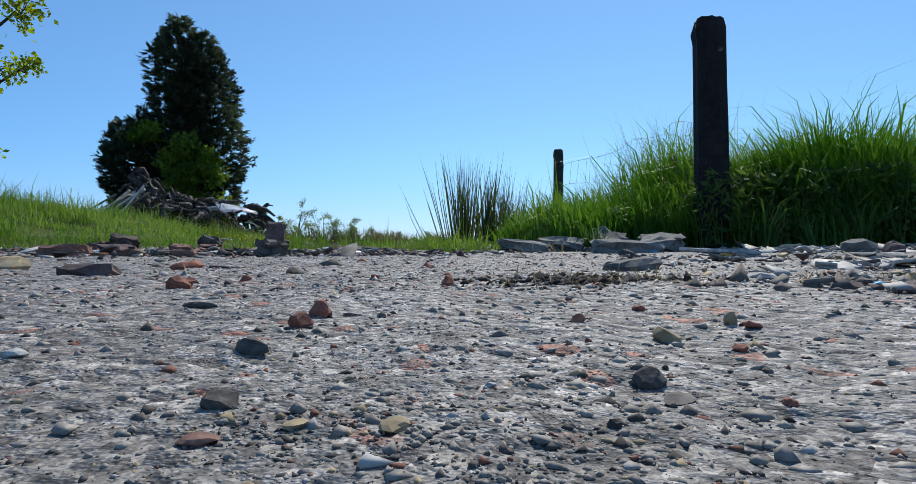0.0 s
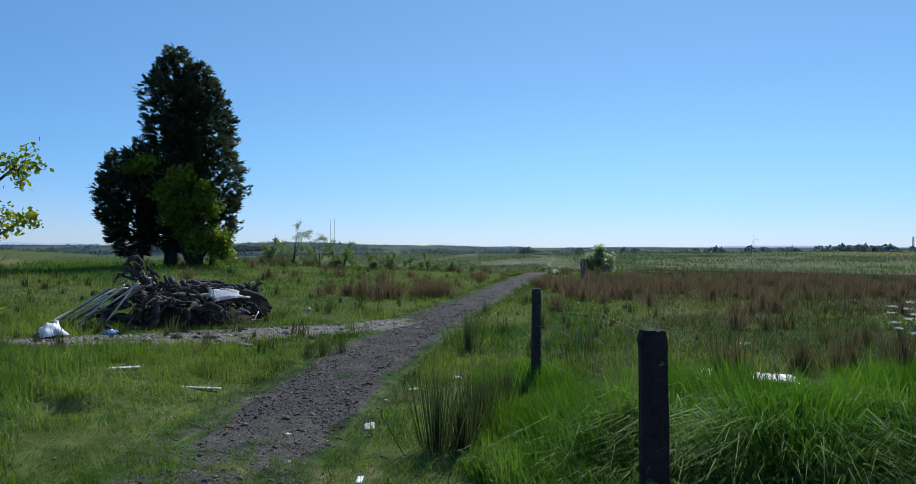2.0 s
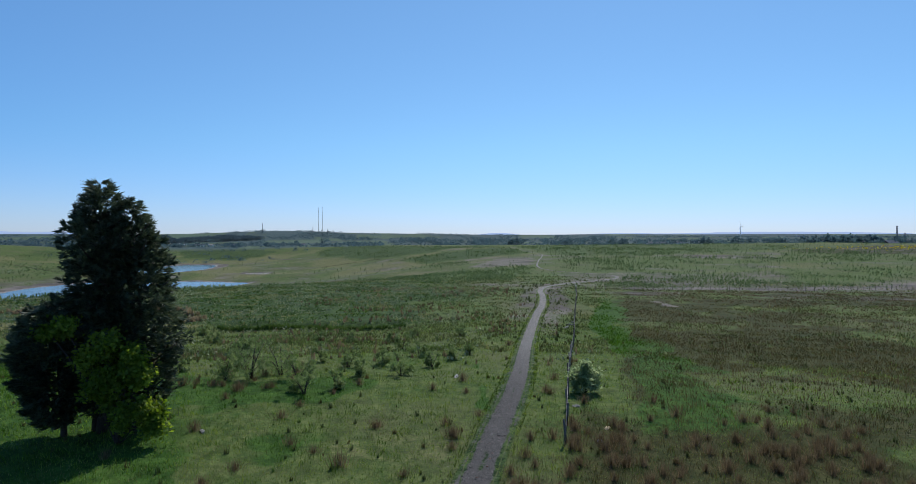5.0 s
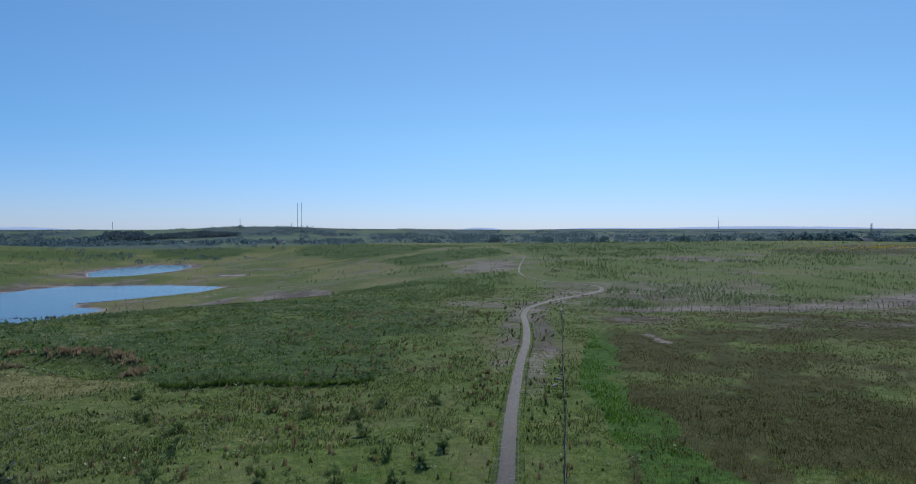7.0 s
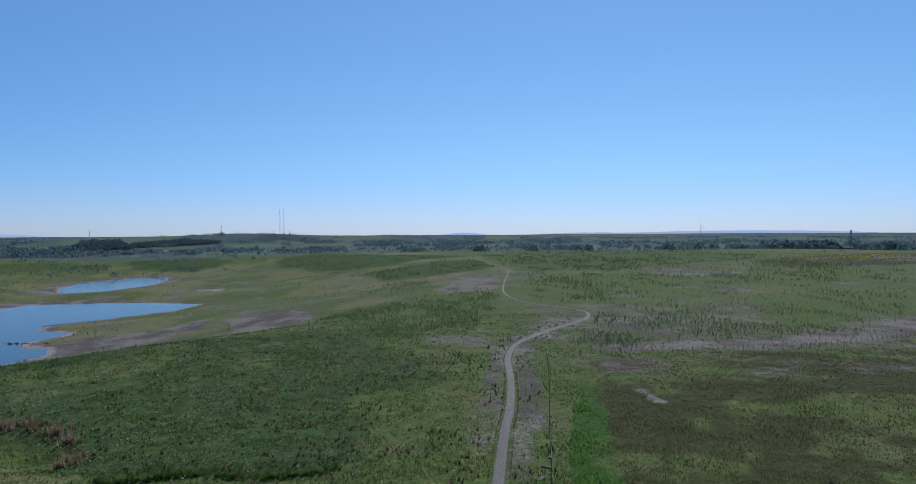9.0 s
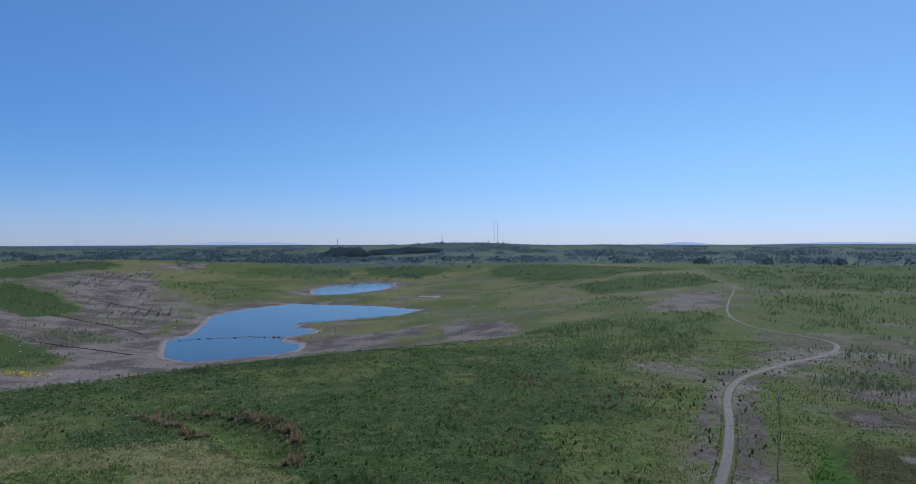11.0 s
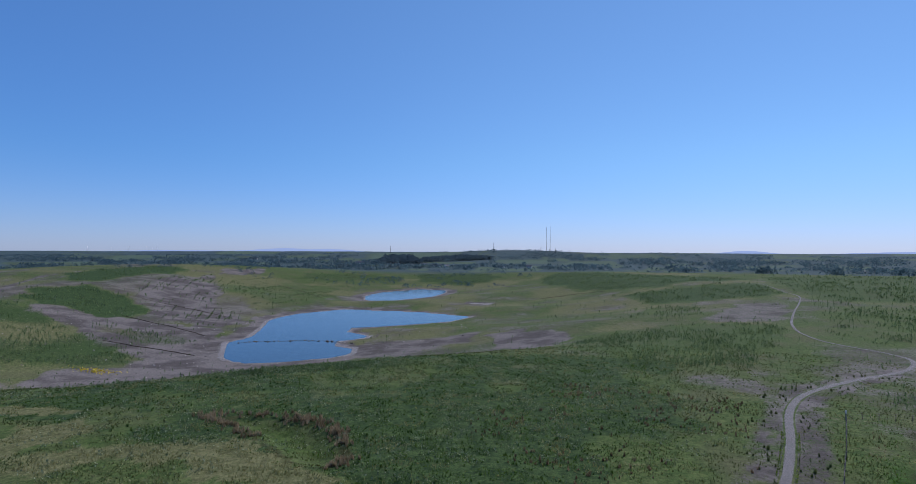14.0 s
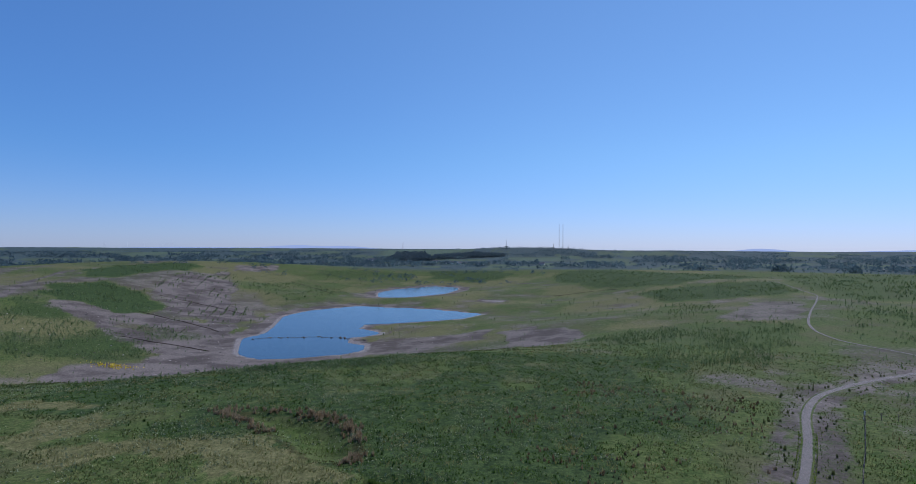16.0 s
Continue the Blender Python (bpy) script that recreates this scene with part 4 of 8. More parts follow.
def build_pond(pts, name, label):
    c = np.mean(pts, axis=0)
    bm = bmesh.new()
    ring = [bm.verts.new((*(c + (np.array(q) - c) * 1.06 + np.sign(np.array(q) - c) * 2), WATER)) for q in pts]
    bm.faces.new(ring)
    bmesh.ops.recalc_face_normals(bm, faces=bm.faces)
    if bm.faces[:][0].normal.z < 0:
        bmesh.ops.reverse_faces(bm, faces=bm.faces)
    return tagged(part(name, bm, POND_WATER, None), label, "pond", kind="structure")


build_ground()
build_track("track", dense(smooth_line(TRACK[1:], 10), 0.35), lambda r: np.interp(r, [0, 20, 90, 190, 300, 900], [1.0, 1.02, 1.15, 1.35, 1.05, 0.9]), "worn grey stone farm track")
build_track("spur_track", dense(smooth_line(SPUR, 8), 0.3), lambda r: 1.0 + 0 * r, "pale trodden earth track past the root pile", 0.45, 0.74)
DITCHES = ([(-463, 407), (-439, 412), (-412, 416), (-383, 414), (-358, 409)], [(-398, 337), (-371, 337.5), (-345, 336), (-306, 329)], [(-324, 268), (-306, 271.5), (-285, 275), (-257, 275)],
           [(-533, 676), (-473, 650), (-405, 600)], [(-159, 695), (-126, 722), (-91, 722)])
for ditch in DITCHES:
    build_ditch(smooth_line(ditch, 14))


build_pond(POND_A, "water", "wide blue pond with a bare muddy shore")
build_pond(POND_B, "water", "far blue pond ringed by pale mud")
build_pond(POND_C, "water", "small puddle on the valley floor")
# ---------- the distance ----------
def build_far_hills():
    """Pale hills on the horizon, beyond the last fields, glowing in place of haze."""
    for name, lo, hi, r, base, peaks, label in (
            ("backdrop_right", -40, 6, 4940, 0, ((-4.5, 26, 2.2), (-16, 20, 5), (-27, 30, 7), (-36, 22, 6)), "hazy blue hills on the horizon"),
            ("backdrop_left", 30, 66, 4940, 4, ((39, 30, 3), (34, 24, 2.5), (48, 14, 6)), "hazy blue hills beyond the moor")):
        a = np.linspace(lo, hi, 160)
        top = base + sum(h * np.exp(-((a - c) / w) ** 2) for c, h, w in peaks) + 5 * (fbm(a * 1.3, a * 0, 3) - 0.5)
        x, y = -np.sin(np.radians(a)) * r, np.cos(np.radians(a)) * r
        n = len(a)
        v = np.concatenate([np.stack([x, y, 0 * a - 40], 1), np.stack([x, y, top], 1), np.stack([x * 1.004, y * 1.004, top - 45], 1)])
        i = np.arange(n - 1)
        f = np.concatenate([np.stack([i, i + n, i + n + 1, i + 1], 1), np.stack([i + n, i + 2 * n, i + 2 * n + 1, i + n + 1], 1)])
        put(name, fast_mesh(name, v, f[:, ::-1], HAZE_GLOW_HILL, True), label=label, category="hills", kind="structure")


def lump_points(rng, n):
    """Leaf lumps: a flattened dome of big ragged leaves for far trees, unit high."""
    d = rng.normal(0, 1, (n, 3))
    d[:, 2] = np.abs(d[:, 2]) * 0.9
    d /= np.linalg.norm(d, axis=1, keepdims=True)
    p = d * rng.uniform(0.55, 1.0, (n, 1)) ** 0.5 * [[0.62, 0.62, 0.8]]
    p[:, 2] += 0.2
    return p, d


def far_trees(name, x, y, tall, material, label, per=26, seed=1, slim=1.0, sink=0.0, leaf=0.30):
    """Many far trees in one mesh: each a dome of ragged leaf clumps over a short trunk."""
    rng = np.random.default_rng(seed)
    n = len(x)
    z = height(x, y) - sink
    p, d = lump_points(rng, n * per)
    s = np.repeat(tall, per)
    p = p * s[:, None] * [[slim, slim, 1.0]]
    p[:, 0] += np.repeat(x, per)
    p[:, 1] += np.repeat(y, per)
    p[:, 2] += np.repeat(z, per)
    v, f = leaves(p, s * leaf, rng, out=d, stretch=1.1)
    tv, tf = [], []
    for k in range(3):
        a = 2.1 * k
        tv.append(np.stack([x + np.cos(a) * tall * 0.035, y + np.sin(a) * tall * 0.035, z], 1))
    top = np.stack([x, y, z + tall * 0.5], 1)
    trunk = np.stack([tv[0], tv[1], tv[2], top], 1).reshape(-1, 3)
    i = np.arange(n)[:, None] * 4
    tf = np.concatenate([i + [[0, 1, 3]], i + [[1, 2, 3]], i + [[2, 0, 3]]], 0)
    v, f = join_arrays([(v, f), (trunk, tf)])
    return put(name, fast_mesh(name, v, f, material), label=label, category="trees", kind="stuff")


def build_woods():
    rng = np.random.default_rng(11)
    a, r = np.radians(rng.uniform(-42, 68, 60000)), 1150 + 1650 * rng.uniform(0, 1, 60000) ** 0.75
    x, y = -np.sin(a) * r, np.cos(a) * r
    za, zb = zones(x, y)
    blocks = np.maximum.reduce([patch(x, y, q, 20, 20, 120) for q in CONIFER_BLOCKS]) > 0.5
    keep = (zb[:, 3] > 0.85) & ~blocks & (rng.uniform(0, 1, len(x)) < 1.3 * sstep(0.44, 0.58, fbm(x / 120, y / 120, 6)) + 0.03)
    x, y = x[keep][:7500], y[keep][:7500]
    far_trees("far_woods", x, y, rng.uniform(0.6, 1.2, len(x)) * np.interp(np.hypot(x, y), [1150, 1500, 2100, 2700], [5.5, 9, 8, 4.5]), HAZED_LEAF, "dark mixed woods over the far valley", per=6, seed=12, leaf=0.55)
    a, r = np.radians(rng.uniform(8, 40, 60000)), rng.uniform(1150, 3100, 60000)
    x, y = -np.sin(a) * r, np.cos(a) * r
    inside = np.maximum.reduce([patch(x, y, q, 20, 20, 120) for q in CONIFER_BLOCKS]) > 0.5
    far_trees("conifer_plantation", x[inside][:2600], y[inside][:2600], rng.uniform(9, 13, len(x[inside][:2600])), HAZED_FIR, "dark square blocks of far conifer plantation", per=5, seed=16, slim=0.55, leaf=0.42)
    # hedgerow trees on the skyline to the right, and scattered scrub at the moor's edge
    n = 150
    t = rng.uniform(0, 1, n)
    hx, hy = 90 + 950 * t + rng.normal(0, 8, n), 1075 - 240 * t + rng.normal(0, 14, n)
    keep = vnoise(hx / 38, hy / 60, 4) > 0.5
    far_trees("hedgerow_trees", hx[keep], hy[keep], rng.uniform(5, 12, keep.sum()), HAZED_LEAF, "row of rounded hedgerow trees on the skyline", per=60, seed=13)
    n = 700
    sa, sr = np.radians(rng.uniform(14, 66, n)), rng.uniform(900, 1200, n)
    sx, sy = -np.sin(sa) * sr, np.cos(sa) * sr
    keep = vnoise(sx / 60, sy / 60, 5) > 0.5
    far_trees("moor_edge_scrub", sx[keep], sy[keep], rng.uniform(2.5, 6, keep.sum()), HAZED_LEAF, "dark scrub along the edge of the moor", per=18, seed=14)


def lattice_mast(x, y, tall, wide, label, group=""):
    """A guyed or free-standing lattice mast with its cross arms."""
    z = ground_z(x, y)
    mast = thing("radio_mast", pose(x, y, z - 0.5), label, "mast", group)
    legs = [(math.cos(a) * wide, math.sin(a) * wide) for a in (0.5, 2.6, 4.7)]
    for lx, ly in legs:
        put("leg", tube_mesh("leg", [([(lx, ly, 0), (lx * 0.6, ly * 0.6, tall)], wide * 0.28)], STEEL, 5), mast)
    steps = 14
    lines = []
    for k in range(steps):
        z0, z1 = tall * k / steps, tall * (k + 1) / steps
        for j in range(3):
            (ax, ay), (bx, by) = legs[j], legs[(j + 1) % 3]
            s0, s1 = 1 - 0.4 * k / steps, 1 - 0.4 * (k + 1) / steps
            lines.append(([(ax * s0, ay * s0, z0), (bx * s1, by * s1, z1)], wide * 0.12))
    put("bracing", tube_mesh("bracing", lines, STEEL, 4), mast)
    return mast


def wind_turbine(x, y, tall, turn, label, group=""):
    z = ground_z(x, y)
    t = thing("wind_turbine", pose(x, y, z - 0.5, 0, 0, turn), label, "wind turbine", group)
    put("tower", tube_mesh("tower", [([(0, 0, 0), (0, 0, tall)], [tall * 0.03, tall * 0.017])], BLADE_WHITE, 8), t)
    put("nacelle", tube_mesh("nacelle", [([(0, tall * 0.05, tall), (0, -tall * 0.05, tall)], tall * 0.022)], BLADE_WHITE, 6), t)
    for k in range(3):
        a = radians(90 + 120 * k + turn)
        tip = (math.cos(a) * tall * 0.5, -tall * 0.055, tall + math.sin(a) * tall * 0.5)
        put("blade", tube_mesh("blade", [([(0, -tall * 0.055, tall), tip], [tall * 0.018, tall * 0.005])], BLADE_WHITE, 4), t)


def house(name, x, y, turn, long, deep, tall, label, category="house", wall=None, windows=3):
    """A plain building with gabled roof, windows and a chimney."""
    z = min(ground_z(x + dx, y + dy) for dx in (-long / 2, long / 2) for dy in (-deep / 2, deep / 2))
    h = thing(name, pose(x, y, z - 0.3, 0, 0, turn), label, category)
    bm = bmesh.new()
    a, b = long / 2, deep / 2
    ring = [bm.verts.new((sx * a, sy * b, zz)) for zz in (0, tall) for sx, sy in ((-1, -1), (1, -1), (1, 1), (-1, 1))]
    gables = [bm.verts.new((-a, 0, tall + deep * 0.38)), bm.verts.new((a, 0, tall + deep * 0.38))]
    for q in ((0, 1, 5, 4), (2, 3, 7, 6)):
        bm.faces.new([ring[i] for i in q])
    bm.faces.new([ring[1], ring[2], ring[6], gables[1], ring[5]])
    bm.faces.new([ring[3], ring[0], ring[4], gables[0], ring[7]])
    part("wall", bm, wall or RENDER_WALL, h)
    bm = bmesh.new()
    for s in (-1, 1):
        top = [(-a - 0.4, 0, tall + deep * 0.38 + 0.12), (a + 0.4, 0, tall + deep * 0.38 + 0.12)]
        low = [(a + 0.4, s * (b + 0.5), tall - 0.2), (-a - 0.4, s * (b + 0.5), tall - 0.2)]
        vs = [bm.verts.new(p) for p in top + low] + [bm.verts.new((p[0], p[1], p[2] - 0.25)) for p in top + low]
        for q in ((0, 1, 2, 3), (7, 6, 5, 4), (0, 3, 7, 4), (1, 5, 6, 2), (3, 2, 6, 7)):
            bm.faces.new([vs[i] for i in q])
    bmesh.ops.recalc_face_normals(bm, faces=bm.faces)
    roof = part("roof", bm, ROOF, h)
    bm = block_bm((0.9, 0.9, 1.8), 3, 0.02, 0.05, 0)
    part("chimney", bm, DARK_BRICK, roof, m=pose(a * 0.7, 0, tall + deep * 0.33))
    for k in range(windows):
        bm = block_bm((1.3, 0.12, 1.3), 4, 0.0, 0.03, 0)
        part("window", bm, PANE, h, m=pose(-a + long * (k + 0.5) / windows, -b - 0.03, tall * 0.4))


build_far_hills()
build_woods()
for mx, tall in ((-563, 112), (-547, 116)):
    lattice_mast(mx, 2400, tall, 0.8, "tall slender grey transmitter mast on a far ridge", "transmitter masts")
lattice_mast(-592, 2420, 26, 1.2, "short grey mast beside the tall transmitter masts", "transmitter masts")
lattice_mast(-530, 2420, 22, 1.2, "short grey mast beside the tall transmitter masts", "transmitter masts")
lattice_mast(-790, 2380, 42, 1.4, "single thin grey mast on the ridge")
lattice_mast(-1273, 2335, 34, 1.2, "distant thin grey mast on the hillside")
lattice_mast(884, 1137, 44, 1.9, "grey lattice mast beyond the farm trees", "farm masts")
lattice_mast(944, 1192, 33, 1.7, "shorter grey pylon beyond the farm trees", "farm masts")
wind_turbine(1206, 2400, 46, 20, "white wind turbine standing on the far plain")
for wa, wh in ((54.8, 26), (53.1, 22), (51.8, 26), (50.4, 24), (50.0, 22), (49.6, 27)):
    wx, wy = -math.sin(radians(wa)) * 3850, math.cos(radians(wa)) * 3850
    wind_turbine(wx, wy, wh, wx % 70, "tiny white wind turbine on the skyline", "wind farm on the left skyline")
house("farm_building", 735, 960, 20, 26, 11, 4.5, "low farm building with a dark grey roof", "farm building", DARK_BRICK)
house("farm_house", 700, 985, -15, 14, 9, 5.5, "dark roofed farmhouse among trees", "house", DARK_BRICK)
for hx, hy, ht, hl in ((-560, 1480, 10, 22), (-640, 1520, 70, 14), (-690, 1560, 25, 30), (-480, 1530, -20, 16), (-760, 1620, 40, 18), (-980, 1620, 15, 46), (-1010, 1660, 60, 20),
                       (-420, 1600, 5, 15), (-900, 1700, 35, 18), (620, 1750, 12, 60), (700, 1790, 12, 48), (820, 1900, 20, 60), (1400, 2300, 20, 50), (-1500, 1700, 10, 40)):
    house("far_house", hx, hy, ht, hl, 9, 4.2, "white walled building with a grey roof in the valley", "house")
rng = np.random.default_rng(77)
fx, fy = rng.uniform(640, 900, 60), rng.uniform(985, 1050, 60)
far_trees("farm_trees", fx, fy, rng.uniform(9, 17, 60), HAZED_LEAF, "dark trees sheltering the farm", per=60, seed=15)
# ---------- trees and shrubs ----------
def frond(points, out, size, rng):
    """Feathery cypress sprays: a main tongue with side tongues, all flat triangles."""
    n = len(points)
    out = out / (np.linalg.norm(out, axis=1, keepdims=True) + 1e-9)
    side = np.cross(out, rng.normal(0, 1, (n, 3)) * 0.6 + [[0, 0, 1]])
    side /= np.linalg.norm(side, axis=1, keepdims=True) + 1e-9
    up = np.cross(side, out)
    s = np.broadcast_to(size, (n,))[:, None]
    tris = []
    for along, across, length, width in ((0.0, 0.0, 1.0, 0.16), (0.15, 0.75, 0.55, 0.12), (0.15, -0.75, 0.55, 0.12), (0.4, 0.6, 0.42, 0.10), (0.4, -0.6, 0.42, 0.10)):
        a = points + out * s * along
        d = out + side * across + up * rng.uniform(-0.25, 0.35, (n, 1))
        tip = a + d * s * length
        w = side * s * width + up * s * 0.03
        tris.append(np.stack([a - w, a + w, tip], 1))
    v = np.stack(tris, 1).reshape(-1, 3)
    return v, np.arange(len(v)).reshape(-1, 3)


def crown_of(profile, n, rng, lobes=0.3, lean=(0.0, 0.0)):
    """Points and outward ways on a crown given by heights and radii."""
    hs, rs = [p[0] for p in profile], [p[1] for p in profile]
    z = rng.uniform(hs[0], hs[-1], n * 3)
    z = z[rng.uniform(0, max(rs), n * 3) < np.interp(z, hs, rs) + 0.15][:n]
    a = rng.uniform(0, 2 * np.pi, len(z))
    r = np.interp(z, hs, rs) * (1 - lobes * 0.5 + lobes * 1.6 * (fbm(np.cos(a) * 2.6 + 9, z * 1.15 + np.sin(a) * 2.6, 3, 3) - 0.3))
    q = np.where(rng.uniform(0, 1, len(z)) < 0.75, rng.uniform(0.78, 1.0, len(z)), rng.uniform(0.2, 0.8, len(z)))
    k = (z - hs[0]) / (hs[-1] - hs[0])
    p = np.stack([np.cos(a) * r * q + lean[0] * k, np.sin(a) * r * q + lean[1] * k, z], 1)
    return p, np.stack([np.cos(a), np.sin(a), 0 * a], 1)


def conifer(x, y, profile, n, seed, lean, trunks, label):
    z = ground_z(x, y) - 0.1
    rng = np.random.default_rng(seed)
    tree = thing("cypress_tree", pose(x, y, z), label, "tree", "old cypress clump")
    top = profile[-1][0]
    for tx, ty, r in trunks:
        pts = [(tx, ty, 0), (tx * 0.9 + 0.05, ty * 0.9, 1.2), (tx * 0.6, ty * 0.6, top * 0.4), (lean[0] * 0.8, lean[1] * 0.8, top * 0.9)]
        put("trunk", tube_mesh("trunk", [(pts, [r * 1.25, r, r * 0.7, 0.05])], BARK, 9), tree)
    limbs = []
    for k in range(26):
        h = profile[0][0] * 0.8 + (top - profile[0][0]) * (k / 30)
        a, L = rng.uniform(0, 6.28), np.interp(h, [p[0] for p in profile], [p[1] for p in profile]) * 0.85
        s = np.array([lean[0], lean[1], 0]) * h / top
        limbs.append(([s + (0, 0, h), s + (math.cos(a) * L * 0.5, math.sin(a) * L * 0.5, h + 0.15 * L), s + (math.cos(a) * L, math.sin(a) * L, h + 0.55 * L)], [0.09, 0.06, 0.02]))
    for line in limbs:
        put("limb", tube_mesh("limb", [line], BARK, 5), tree)
    # plumes that sweep out and up, each a brush of sprays; a looser fill behind them
    per = 26
    q, way = crown_of(profile, int(n * 0.82) // per, rng, 0.55, lean)
    m = len(q)
    out = way * rng.uniform(0.75, 1.1, (m, 1)) + [[0.10, 0, 0]] + rng.normal(0, 0.16, (m, 3))
    out[:, 2] += rng.uniform(0.05, 0.75, m) + 0.5 * sstep(0.7 * top, top, q[:, 2])
    out /= np.linalg.norm(out, axis=1, keepdims=True)
    long = rng.uniform(0.45, 1.15, m) * (0.6 + 0.4 * np.interp(q[:, 2], [p[0] for p in profile], [p[1] for p in profile]) / 2.0)
    start = q - out * long[:, None] * 0.72
    k = np.repeat(np.arange(m), per)
    u = rng.uniform(0, 1, m * per) ** 0.8
    p = start[k] + out[k] * (long[k] * u)[:, None] + rng.normal(0, 1, (m * per, 3)) * (long[k] * 0.15 * (1.05 - 0.8 * u))[:, None]
    p[:, 2] += 0.10 * long[k] * u * u
    d = out[k] + rng.normal(0, 0.34, p.shape) + np.stack([0 * u, 0 * u, 0.25 - 0.35 * u], 1)
    pf, df = crown_of(profile, int(n * 0.18), rng, 0.55, lean)
    axis = np.array([[lean[0], lean[1], 0]]) * (pf[:, 2:3] / top)
    pf = np.concatenate([axis[:, :2] + (pf[:, :2] - axis[:, :2]) * 0.80, pf[:, 2:3]], 1)
    size = np.concatenate([rng.uniform(0.20, 0.42, len(p)) * (1.1 - 0.45 * u), rng.uniform(0.4, 0.7, len(pf))])
    v, f = frond(np.vstack([p, pf]), np.vstack([d, df + rng.normal(0, 0.3, df.shape)]), size, rng)
    put("crown", fast_mesh("crown", v, f, CONIFER), tree, kind="stuff")
    return tree


def broadleaf(name, x, y, blobs, n, leaf, material, seed, label, category="shrub", stems=5, spread=0.5, group="", z=None, droop=0.15):
    """A shrub or small tree: stems from the foot to each clump, twigs, and loose leaves in the clumps."""
    z = ground_z(x, y) - 0.05 if z is None else z
    rng = np.random.default_rng(seed)
    tree = thing(name, pose(x, y, z), label, category, group)
    foot = [(rng.normal(0, 0.12) * spread, rng.normal(0, 0.12) * spread) for _ in range(stems)]
    lines = []
    for k, (bx, by, bz, br) in enumerate(blobs):
        fx, fy = foot[k % stems]
        mid = (bx * 0.35 + fx * 0.5, by * 0.35 + fy * 0.5, bz * 0.5)
        r = 0.018 + 0.012 * bz
        lines.append(([(fx, fy, 0), mid, (bx, by, bz)], [r, r * 0.7, r * 0.3]))
    for line in lines:
        put("stem", tube_mesh("stem", [line], BARK, 6), tree)
    share = np.array([b[3] ** 2 for b in blobs])
    pts, twigs = [], []
    for (bx, by, bz, br), m in zip(blobs, (share / share.sum() * n).astype(int)):
        tips = rng.normal(0, 1, (max(5, m // 26), 3))
        tips /= np.linalg.norm(tips, axis=1, keepdims=True)
        tips = tips * rng.uniform(0.35, 1.12, (len(tips), 1)) * br * [[1, 1, 0.85]]
        for t in tips:
            twigs.append(([(bx, by, bz - br * 0.3), (bx + t[0] * 0.5, by + t[1] * 0.5, bz + t[2] * 0.5 + 0.03), (bx + t[0], by + t[1], bz + t[2])], [0.008, 0.005, 0.002]))
        pick = tips[rng.integers(0, len(tips), m)] * rng.uniform(0.45, 1.0, (m, 1)) + rng.normal(0, br * 0.09 + leaf * 0.6, (m, 3))
        pts.append(pick + [[bx, by, bz]])
    put("twigs", tube_mesh("twigs", twigs, TWIG, 4), tree, kind="stuff")
    v, f = leaves(np.vstack(pts), rng.uniform(leaf * 0.6, leaf * 1.3, sum(len(q) for q in pts)), rng, droop=droop)
    put("crown", fast_mesh("crown", v, f, material), tree, kind="stuff")
    return tree


conifer(-18.1, 35.5, [(1.2, 0.9), (2.4, 1.8), (5.0, 2.3), (7.5, 2.2), (9.6, 2.25), (11.0, 2.2), (12.0, 1.65), (13.0, 1.35), (13.6, 0.75), (14.1, 0.2)], 12500, 1,
        (0.1, 0.0), ((0.0, 0.1, 0.24), (-0.55, 0.3, 0.13)), "tall dark cypress with ragged feathery sprays")
conifer(-16.4, 35.9, [(1.1, 1.3), (2.3, 2.4), (5.0, 2.85), (7.0, 2.75), (8.5, 2.6), (9.8, 2.2), (11.0, 1.75), (12.0, 1.2), (12.7, 0.75), (13.1, 0.2)], 12500, 2,
        (-0.15, 0.0), ((-0.2, -0.2, 0.3), (0.5, 0.4, 0.16)), "broad dark cypress leaning against its neighbour")
conifer(-20.2, 34.8, [(0.7, 0.7), (1.8, 1.5), (3.4, 2.15), (5.0, 2.3), (6.4, 1.85), (7.1, 1.1), (7.5, 0.3)], 9000, 3,
        (0.1, 0.0), ((0.4, 0.2, 0.14),), "low rounded dark cypress at the clump's edge")
broadleaf("elder_shrub", -16.1, 33.7, [(-1.5, 0, 4.4, 1.0), (-0.4, -0.3, 5.3, 1.05), (0.7, 0, 4.6, 0.95), (1.1, 0.2, 3.5, 0.85), (0.2, -0.5, 3.7, 1.1), (-0.8, -0.4, 3.1, 0.9), (1.5, 0.1, 1.9, 0.9), (0.6, -0.6, 1.5, 0.8), (0.0, -0.2, 2.3, 0.8), (1.9, -0.1, 1.0, 0.75), (2.1, 0.1, 1.7, 0.6), (-2.6, -0.2, 6.2, 0.8), (-3.4, -0.2, 5.9, 0.7)],
          10500, 0.14, SHRUB_LEAF, 21, "bright green elder growing against the dark cypresses")
